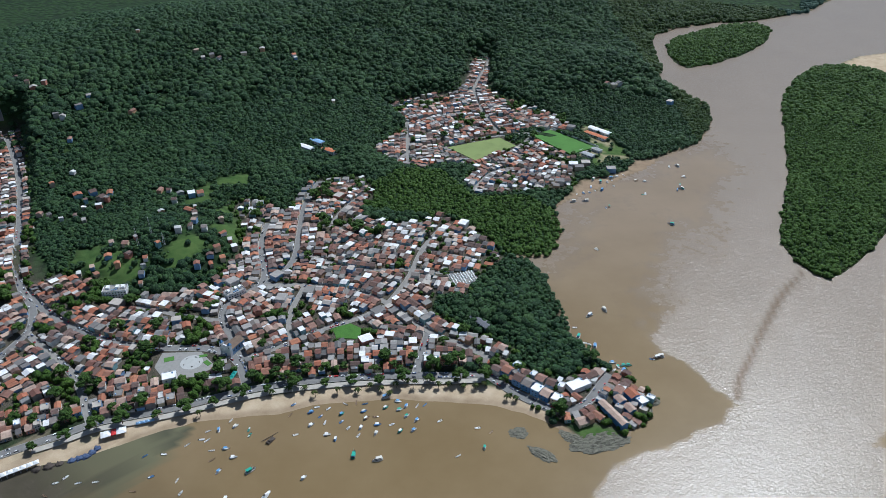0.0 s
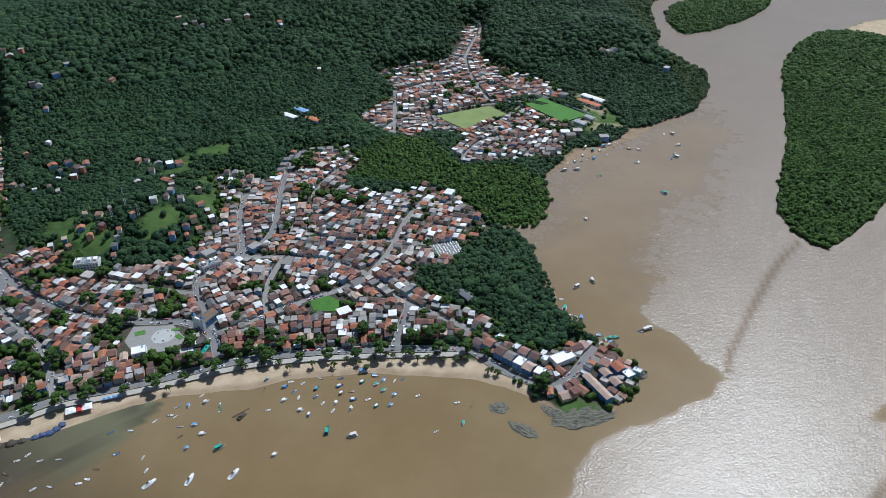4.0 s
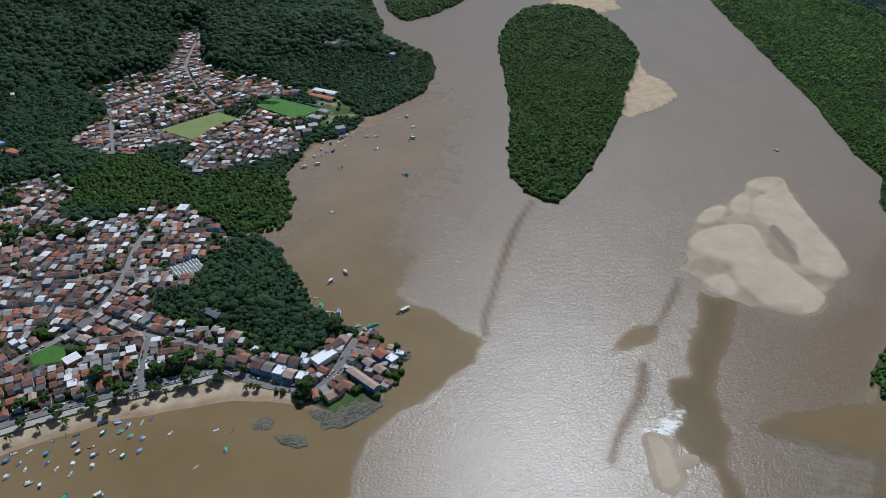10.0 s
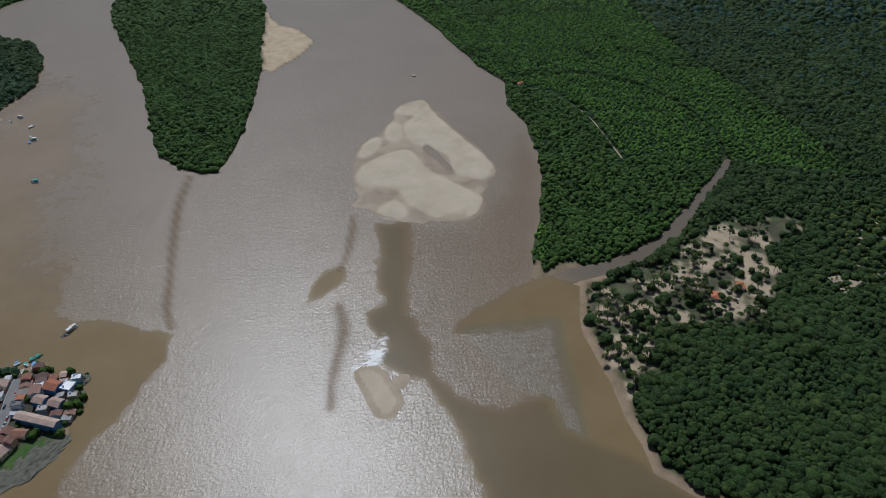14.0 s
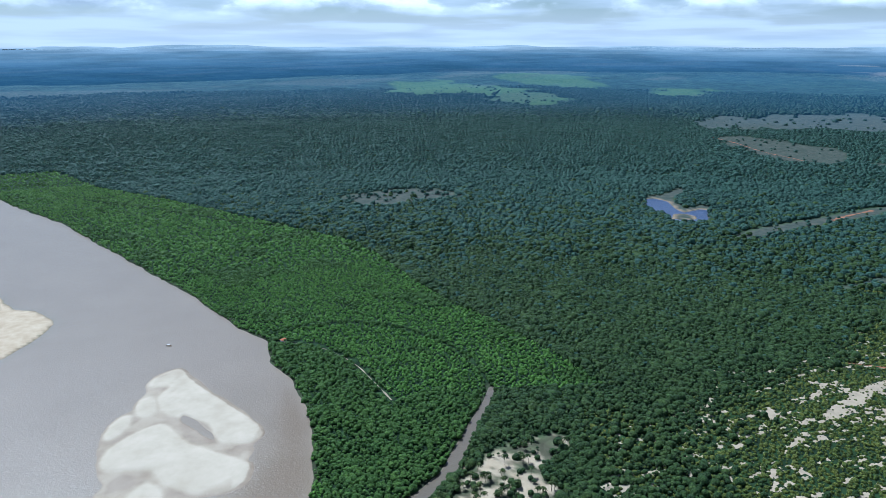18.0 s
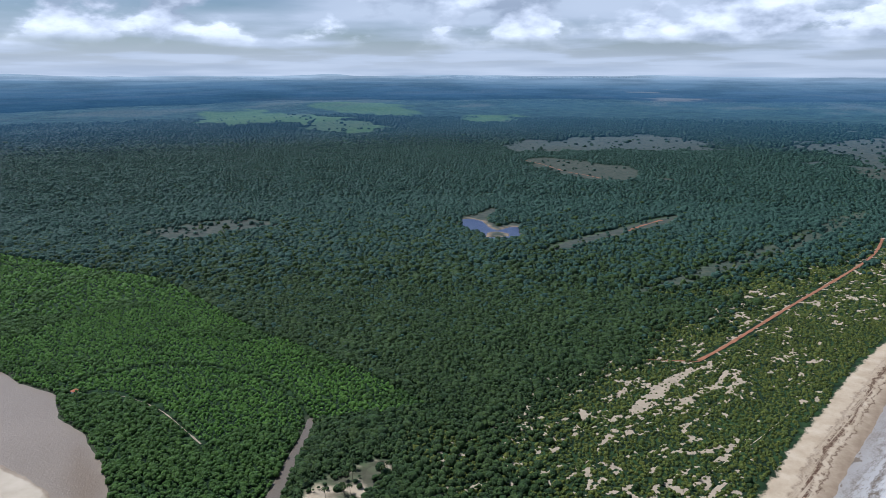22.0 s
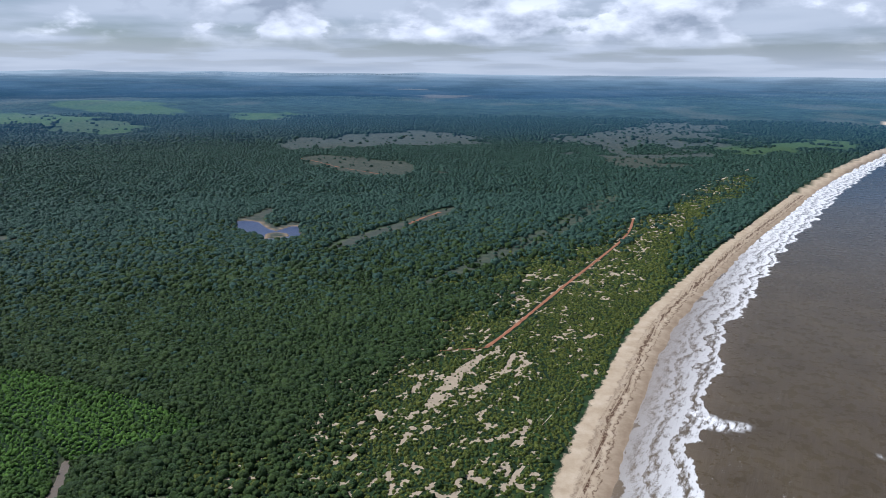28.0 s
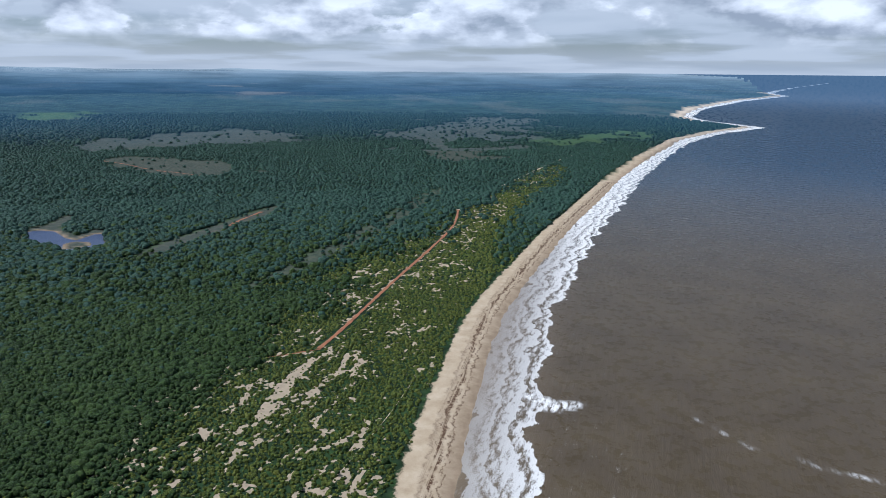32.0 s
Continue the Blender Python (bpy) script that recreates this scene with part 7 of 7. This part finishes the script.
def block(x, y, w, d, h, a, label):
    """A long white town building: storeys, flat roof with a parapet, stair head and tanks."""
    ob = thing("apartment_block", pose(x, y, ground_at(x, y), 0, 0, a), label, "building")
    bm = bmesh.new(); box(bm, 0, 0, h / 2 - 0.5, w, d, h + 1); part("wall", bm, M_WHITE, ob)
    bm = bmesh.new()
    for s in (-1, 1):
        box(bm, s * (w / 2 - 0.1), 0, h + 0.5, 0.2, d, 0.9); box(bm, 0, s * (d / 2 - 0.1), h + 0.5, w - 0.42, 0.2, 0.9)
    part("parapet", bm, M_WHITE, ob)
    bm = bmesh.new(); box(bm, 0, 0, h + 0.09, w - 0.5, d - 0.5, 0.1); part("roof", bm, M_PAVE, ob)
    for u in (-0.3, 0.1, 0.34):
        bm = bmesh.new(); box(bm, u * w, d * 0.12, h + 1.3, w * 0.14, d * 0.4, 2.4); part("stair_head", bm, M_WHITE, ob)
    for k in range(3):
        bm = bmesh.new()
        bmesh.ops.create_cone(bm, cap_ends=True, segments=10, radius1=0.8, radius2=0.7, depth=1.2, matrix=Matrix.Translation((-w * 0.1 + k * 2.4, -d * 0.25, h + 0.75)))
        part("water_tank", bm, M_PALEBLUE, ob, "pale blue plastic water tank")
    for r in range(int(h / 3)):
        for k in range(int(w / 3.2)):
            bm = bmesh.new(); box(bm, -w / 2 + 2 + k * 3.2, -d / 2 - 0.04, 1.7 + r * 3, 1.6, 0.1, 1.3); part("window", bm, M_GLASS, ob)


block(-371, 691, 26, 13, 9.5, 8, "long white apartment block with roof terraces and tanks")
block(-236, 690, 22, 12, 7.0, 40, "white two-storey hall with a grey flat roof")


def net_heap():
    """Fishing nets piled along the waterline."""
    for k, (x, y, s) in enumerate(((-319, 448, 3.2), (-314, 450.5, 3.6), (-308.5, 452.5, 3.8), (-305, 456.5, 3.4), (-302.5, 461, 3.0), (-336, 441, 4.2), (-345, 438, 4.0), (-328, 444, 3.2))):
        v, f = blob(300 + k, 3, 0.3, 0.5, -0.05, 0.3)
        ob = new("fishing_net", mesh_of("fishing_net", v * s, f, M_NET if k < 5 else M_DARKWOOD, True))
        ob.matrix_basis = pose(x, y, max(ground_at(x, y), 0.05), 0, 0, k * 50)
        tagged(ob, "crumpled blue-grey fishing net lying on the beach" if k < 5 else "dark weedy fishing net at the waterline", "fishing net", "nets on the beach")


M_NET = plain("fishing_net", (0.06, 0.09, 0.17), 0.9, 0.6, 1.5, 0, 0.2)
net_heap()


def mast(x, y, h):
    ob = thing("radio_mast", pose(x, y, ground_at(x, y), 0, 0, 20), "slender steel lattice radio mast on the knoll", "mast")
    n = 10
    for sx, sy in ((-1, -1), (1, -1), (1, 1), (-1, 1)):
        bm = bmesh.new()
        bmesh.ops.create_cone(bm, cap_ends=True, segments=5, radius1=0.14, radius2=0.1, depth=h, matrix=Matrix.Translation((0, 0, h / 2)))
        for v in bm.verts:
            k = 1.3 - 1.0 * v.co.z / h
            v.co.x += sx * k; v.co.y += sy * k
        part("leg", bm, M_STEEL, ob)
    for k in range(n):
        z = (k + 0.5) * h / n
        r = 1.3 - 1.0 * z / h
        bm = bmesh.new()
        for s in (-1, 1):
            box(bm, 0, s * r, z, 2 * r, 0.1, 0.12); box(bm, s * r, 0, z, 0.1, 2 * r, 0.12)
        part("brace", bm, M_STEEL, ob)


for x, y in MASTS:
    mast(x, y, 30 if x < -340 else 17)

# ---------------------------------------------------------------- boats


def hull_mesh(bm, length, beam, depth, bow=0.55, n=9):
    """An open hull: pointed bow at +x, square stern, with an inner floor."""
    rings = []
    for k in range(n):
        u = k / (n - 1)
        wdt = beam / 2 * (1 - max(0, (u - bow) / (1 - bow)) ** 2.2) * (0.82 + 0.18 * min(1, u * 4))
        wdt = max(wdt, 0.03)
        x, sheer = -length / 2 + u * length, depth * (0.62 + 0.38 * u * u)
        prof = [(wdt, sheer), (wdt * 0.92, 0.1), (wdt * 0.45, -0.25), (-wdt * 0.45, -0.25), (-wdt * 0.92, 0.1), (-wdt, sheer), (-wdt * 0.8, sheer), (-wdt * 0.75, sheer * 0.45), (wdt * 0.75, sheer * 0.45), (wdt * 0.8, sheer)]
        rings.append([bm.verts.new((x, y, z)) for y, z in prof])
    for a, b in zip(rings, rings[1:]):
        for j in range(10):
            bm.faces.new((a[j], b[j], b[(j + 1) % 10], a[(j + 1) % 10]))
    bm.faces.new(rings[0]); bm.faces.new(rings[-1][::-1])
    bmesh.ops.recalc_face_normals(bm, faces=bm.faces)


def canoe(m):
    ob = thing("canoe", m, "slender open wooden canoe moored in the bay", "boat", "boats in the bay")
    bm = bmesh.new(); hull_mesh(bm, 5.8, 1.35, 0.8, 0.5); part("hull", bm, M_HULL, ob)
    for x in (-1.8, 0, 1.8):
        bm = bmesh.new(); box(bm, x, 0, 0.5, 0.3, 1.2, 0.06); part("thwart", bm, M_DARKWOOD, ob)
    return ob


def skiff(m):
    ob = thing("skiff", m, "small open white skiff with an outboard motor", "boat", "boats in the bay")
    bm = bmesh.new(); hull_mesh(bm, 5.4, 1.95, 0.9, 0.5); part("hull", bm, M_HULL, ob)
    bm = bmesh.new(); box(bm, 1.5, 0, 0.74, 1.7, 1.25, 0.08, 0.7); part("foredeck", bm, M_WHITE, ob)
    bm = bmesh.new(); box(bm, -0.8, 0, 0.55, 0.45, 1.6, 0.1); part("thwart", bm, M_DARKWOOD, ob)
    bm = bmesh.new(); box(bm, -2.8, 0, 0.7, 0.4, 0.4, 0.9); part("outboard_motor", bm, M_RUBBER, ob)
    return ob


def launch(m, length=6.6):
    ob = thing("motor_launch", m, "small motor launch with a flat awning on posts", "boat", "boats in the bay")
    bm = bmesh.new(); hull_mesh(bm, length, 2.2, 1.0, 0.5); part("hull", bm, M_HULL, ob)
    bm = bmesh.new(); box(bm, -0.5, 0, 2.3, length * 0.5, 2.1, 0.12, 0.96); part("awning", bm, M_AWNING, ob)
    for x in (-length * 0.28, length * 0.16):
        for s in (-1, 1):
            bm = bmesh.new(); box(bm, x, s * 0.95, 1.5, 0.08, 0.08, 1.6); part("post", bm, M_STEEL, ob)
    bm = bmesh.new(); box(bm, -length / 2 - 0.15, 0, 0.7, 0.4, 0.4, 0.9); part("outboard_motor", bm, M_RUBBER, ob)
    return ob


def fishing_boat(m, length=9.5):
    ob = thing("fishing_boat", m, "wooden fishing boat with a boxy wheelhouse", "boat", "boats in the bay")
    bm = bmesh.new(); hull_mesh(bm, length, 3.6, 1.7, 0.5); part("hull", bm, M_HULL, ob)
    bm = bmesh.new(); box(bm, 0, 0, 1.35, length * 0.82, 2.7, 0.12); part("deck", bm, M_DARKWOOD, ob)
    bm = bmesh.new(); box(bm, -1.4, 0, 2.3, 4.2, 2.3, 1.9); cab = part("wheelhouse", bm, M_AWNING, ob)
    bm = bmesh.new(); box(bm, -1.4, 0, 3.32, 5.2, 2.8, 0.14); part("roof", bm, M_AWNING, ob)
    for s in (-1, 1):
        bm = bmesh.new(); box(bm, -1.2, s * 1.17, 2.55, 2.6, 0.06, 0.6); part("window", bm, M_GLASS, cab)
    bm = bmesh.new(); bmesh.ops.create_cone(bm, cap_ends=True, segments=6, radius1=0.09, radius2=0.05, depth=5, matrix=Matrix.Translation((1.8, 0, 3.6))); part("mast", bm, M_STEEL, ob)
    return ob


def yacht(m):
    ob = thing("motor_yacht", m, "white motor yacht with a raked cabin", "boat", "boats in the bay")
    bm = bmesh.new(); hull_mesh(bm, 12.0, 3.7, 1.7, 0.45); part("hull", bm, M_WHITE, ob)
    bm = bmesh.new(); box(bm, 0.6, 0, 1.4, 9.0, 2.7, 0.14, 0.9); part("deck", bm, M_WHITE, ob)
    bm = bmesh.new(); v = box(bm, -0.3, 0, 2.1, 4.6, 2.4, 1.4, 0.78, 0.12); part("cabin", bm, M_WHITE, ob)
    bm = bmesh.new(); box(bm, 1.45, 0, 2.2, 0.9, 2.0, 0.7, 0.7); part("windscreen", bm, M_GLASS, ob)
    bm = bmesh.new(); box(bm, -1.2, 0, 3.0, 2.0, 1.9, 0.12); part("flybridge", bm, M_RUBBER, ob)
    return ob


def place_boats():
    g = random.Random(21)
    masters_b = {}
    taken = []

    def put(make, x, y, a, z=0.0):
        if any(math.hypot(x - p, y - q) < 3.2 for p, q in taken):
            return
        taken.append((x, y))
        m = pose(x, y, max(z, ground_at(x, y) + 0.2 if ground_at(x, y) > -0.25 else z), 0, 0, a)
        if make in masters_b:
            copy_thing(masters_b[make], m)
        else:
            masters_b[make] = make(m)
    for pts, make in ((YACHTS, yacht), (BIG_BOATS, fishing_boat), (LAUNCHES, launch), (CANOES_A[:13], skiff), (CANOES_A[13:], canoe), (CANOES_B[::2], skiff), (CANOES_B[1::2], canoe)):
        for x, y in pts:
            put(make, x, y, 40 + g.gauss(0, 28) + (180 if g.random() < 0.25 else 0))
    for x, y in RIVER_BOATS + MOORED + UPPER_BOATS:
        put(g.choice((fishing_boat, launch, launch, skiff)), x, y, g.uniform(0, 360))


place_boats()

# ---------------------------------------------------------------- trees that stand singly


def tube(bm, points, radii, n=7):
    rings = []
    for (x, y, z), r in zip(points, radii):
        rings.append([bm.verts.new((x + r * math.cos(6.283 * k / n), y + r * math.sin(6.283 * k / n), z)) for k in range(n)])
    for a, b in zip(rings, rings[1:]):
        for k in range(n):
            bm.faces.new((a[k], a[(k + 1) % n], b[(k + 1) % n], b[k]))
    bm.faces.new(rings[-1])


def tree(m, seed, size):
    g = random.Random(seed)
    ob = thing("tree", m, "broad shade tree with a dense rounded crown", "tree", "trees of the town")
    bm = bmesh.new()
    tube(bm, [(0, 0, -0.5), (0.1, 0, size * 0.3), (0.05, 0.1, size * 0.62)], [0.42, 0.32, 0.2])
    tips = []
    for k in range(5):
        a = k * 1.257 + g.uniform(-.4, .4)
        end = (math.cos(a) * size * 0.42, math.sin(a) * size * 0.42, size * g.uniform(0.6, 0.8))
        tube(bm, [(0.1, 0, size * 0.3), (end[0] * 0.5, end[1] * 0.5, size * 0.52), end], [0.2, 0.14, 0.07], 5)
        tips.append(end)
    part("trunk", bm, M_BARK, ob)
    tv, tf = [], []
    base = 0
    for k in range(15):
        a, r = g.uniform(0, 6.28), size * 0.5 * math.sqrt(g.random())
        c = (math.cos(a) * r, math.sin(a) * r, size * (0.72 + 0.28 * (1 - (r / (size * 0.5)) ** 2)) + g.uniform(-.4, .4))
        v, f = blob(seed * 31 + k, 2, 0.75, 0.5, -0.6, 0.3)
        s = size * g.uniform(0.15, 0.26)
        tv.append(v * s + np.array(c)); tf.append(f + base); base += len(v)
    crown = new("crown", mesh_of("crown", np.concatenate(tv), np.concatenate(tf), M_TREE, False))
    crown.parent = ob
    return ob


def palm(m, seed, h):
    g = random.Random(seed)
    ob = thing("palm_tree", m, "tall coconut palm with a leaning slender trunk", "palm", "coconut palms")
    lx, ly = g.uniform(-1, 1) * h * 0.16, g.uniform(-1, 1) * h * 0.16
    bm = bmesh.new()
    tube(bm, [(0, 0, -0.4), (lx * 0.25, ly * 0.25, h * 0.4), (lx * 0.65, ly * 0.65, h * 0.75), (lx, ly, h)], [0.24, 0.17, 0.15, 0.13], 6)
    part("trunk", bm, M_BARK, ob)
    bm = bmesh.new()
    for k in range(13):
        a, lift, n = k * 0.4833 * 2 + g.uniform(-.2, .2), g.uniform(0.1, 0.9), 5
        prev = None
        reach = g.uniform(3.2, 4.4)
        for i in range(n + 1):
            u = i / n
            r, z = reach * u, h + lift * 2.2 * u - 3.4 * u * u
            wd = 0.62 * math.sin(math.pi * (0.12 + 0.86 * u))
            c, s = math.cos(a), math.sin(a)
            row = [bm.verts.new((lx + r * c - q * wd * s, ly + r * s + q * wd * c, z - abs(q) * 0.35)) for q in (-1, 0, 1)]
            if prev:
                bm.faces.new((prev[0], prev[1], row[1], row[0])); bm.faces.new((prev[1], prev[2], row[2], row[1]))
            prev = row
    part("fronds", bm, M_FROND, ob)
    return ob


def place_trees():
    g = random.Random(5)
    kinds = [tree(pose(x, y, ground_at(x, y)), k + 2, s) for k, ((x, y), s) in enumerate(zip(STREET_TREES[:5], (9.0, 11.5, 8.0, 10.0, 13.0)))]
    spots = list(STREET_TREES[5:])
    # two more rows between the promenade and the road, and trees in the yards
    xy, nrm, _ = smooth_line(STREETS["front"][1][1:14], 24.0)
    for (x, y), n in zip(xy, nrm):
        spots.append((x + n[0] * -8.5 + g.uniform(-2, 2), y + n[1] * -8.5 + g.uniform(-1, 1)))
    for _ in range(900):
        x, y = g.uniform(-600, 70), g.uniform(480, 980)
        if len(spots) < 185 and town_zone(x, y) > 0 and open_zone(x, y) < -6 and clear_of_streets(x, y, 3, 3, 0) and plots.take(x, y, 6, 6, 0):
            spots.append((x, y))
    for _ in range(300):
        x, y = g.uniform(-100, 210), g.uniform(950, 1300)
        if len(spots) < 225 and town_zone(x, y) > 0 and open_zone(x, y) < -6 and clear_of_streets(x, y, 3, 3, 0) and plots.take(x, y, 6, 6, 0):
            spots.append((x, y))
    for x, y in spots:
        copy_thing(g.choice(kinds), pose(x, y, ground_at(x, y), 0, 0, g.uniform(0, 360)))
    palms = [palm(pose(x, y, ground_at(x, y)), k, h) for k, ((x, y), h) in enumerate(zip(PALMS_BEACH[:4], (6.0, 7.5, 9.0, 11.0)))]
    for x, y in PALMS_BEACH[4:]:
        copy_thing(g.choice(palms[:2]), pose(x, y, ground_at(x, y), 0, 0, g.uniform(0, 360)))
    cx, cy = np.array(CLEARING, float).T
    n = 0
    grove = Lookup(lambda x, y: signed(x, y, CLEARING), 420, 800, 120, 310, 5.0)
    bank_zone = Lookup(shore, 420, 800, 120, 310, 5.0)
    while n < 190:
        x, y = g.uniform(cx.min() - 15, cx.max()), g.uniform(cy.min() - 20, cy.max() + 6)
        dense = 1.0 if x < 640 else 0.3
        if g.random() < dense and grove(x, y) > -14 and bank_zone(x, y) > 4:
            copy_thing(g.choice(palms[1:]), pose(x, y, ground_at(x, y), 0, 0, g.uniform(0, 360)))
            n += 1


place_trees()


def garden_shrubs():
    """Bushes and small trees in the yards between the houses."""
    g = random.Random(29)
    spots = []
    for _ in range(16000):
        x, y = g.uniform(-640, 215), g.uniform(470, 1400)
        grove = wooded(x, y)
        s = g.uniform(2.4, 4.8) if grove else g.uniform(1.3, 3.4)
        if len(spots) < 1700 and town_zone(x, y) > -6 and open_zone(x, y) < -3 and clear_of_streets(x, y, s, s, 0) and plots.take(x, y, s * (0.9 if grove else 1.1), s * (0.9 if grove else 1.1), 0):
            spots.append((x, y, s))
    x, y, s = np.array(spots).T
    z = np.array([ground_at(p, q) for p, q in zip(x, y)])
    shapes = [blob(k + 60, 2, 1.0, 0.6, -0.4, 0.3) for k in range(6)]
    v, f = scatter(shapes, x, y, z + s * 0.75, s, np.full(len(x), 1.1), 12)
    tagged(new("garden_shrubs", mesh_of("garden_shrubs", v, f, M_OLD_MANGROVE, True)), "green bushes and small trees in the yards", "bushes", kind="stuff")


garden_shrubs()

# ---------------------------------------------------------------- cars


def car(m):
    ob = thing("car", m, "small parked car at the kerb", "car", "parked cars")
    bm = bmesh.new(); box(bm, 0, 0, 0.62, 4.2, 1.7, 0.62, 0.96, 0.1); part("body", bm, M_CAR, ob)
    bm = bmesh.new(); box(bm, -0.25, 0, 1.15, 2.3, 1.5, 0.5, 0.78); part("windows", bm, M_GLASS, ob)
    bm = bmesh.new(); box(bm, -0.25, 0, 1.43, 1.75, 1.2, 0.07); part("roof", bm, M_CAR, ob)
    for x in (-1.35, 1.35):
        for s in (-1, 1):
            bm = bmesh.new()
            bmesh.ops.create_cone(bm, cap_ends=True, segments=10, radius1=0.31, radius2=0.31, depth=0.2, matrix=pose(x, s * 0.78, 0.31, 90))
            part("wheel", bm, M_RUBBER, ob)
    return ob


def place_cars():
    g = random.Random(17)
    first = None
    for key, odds in (("front", 0.42), ("avenue", 0.5), ("main", 0.25), ("west", 0.3), ("left", 0.35), ("cross", 0.4), ("diag", 0.15), ("mid", 0.15)):
        w, pts = STREETS[key]
        xy, nrm, d = smooth_line(pts, 6.2)
        for i in range(1, len(xy) - 1):
            for side in (-1, 1):
                if g.random() < odds and xy[i][1] < 900:
                    x, y = xy[i] + nrm[i] * side * (w / 2 - 1.1)
                    m = pose(x, y, ground_at(x, y) + 0.2, 0, 0, math.degrees(math.atan2(d[i][1], d[i][0])) + g.choice((0, 180)) + g.gauss(0, 2))
                    first = copy_thing(first, m) if first else car(m)


place_cars()
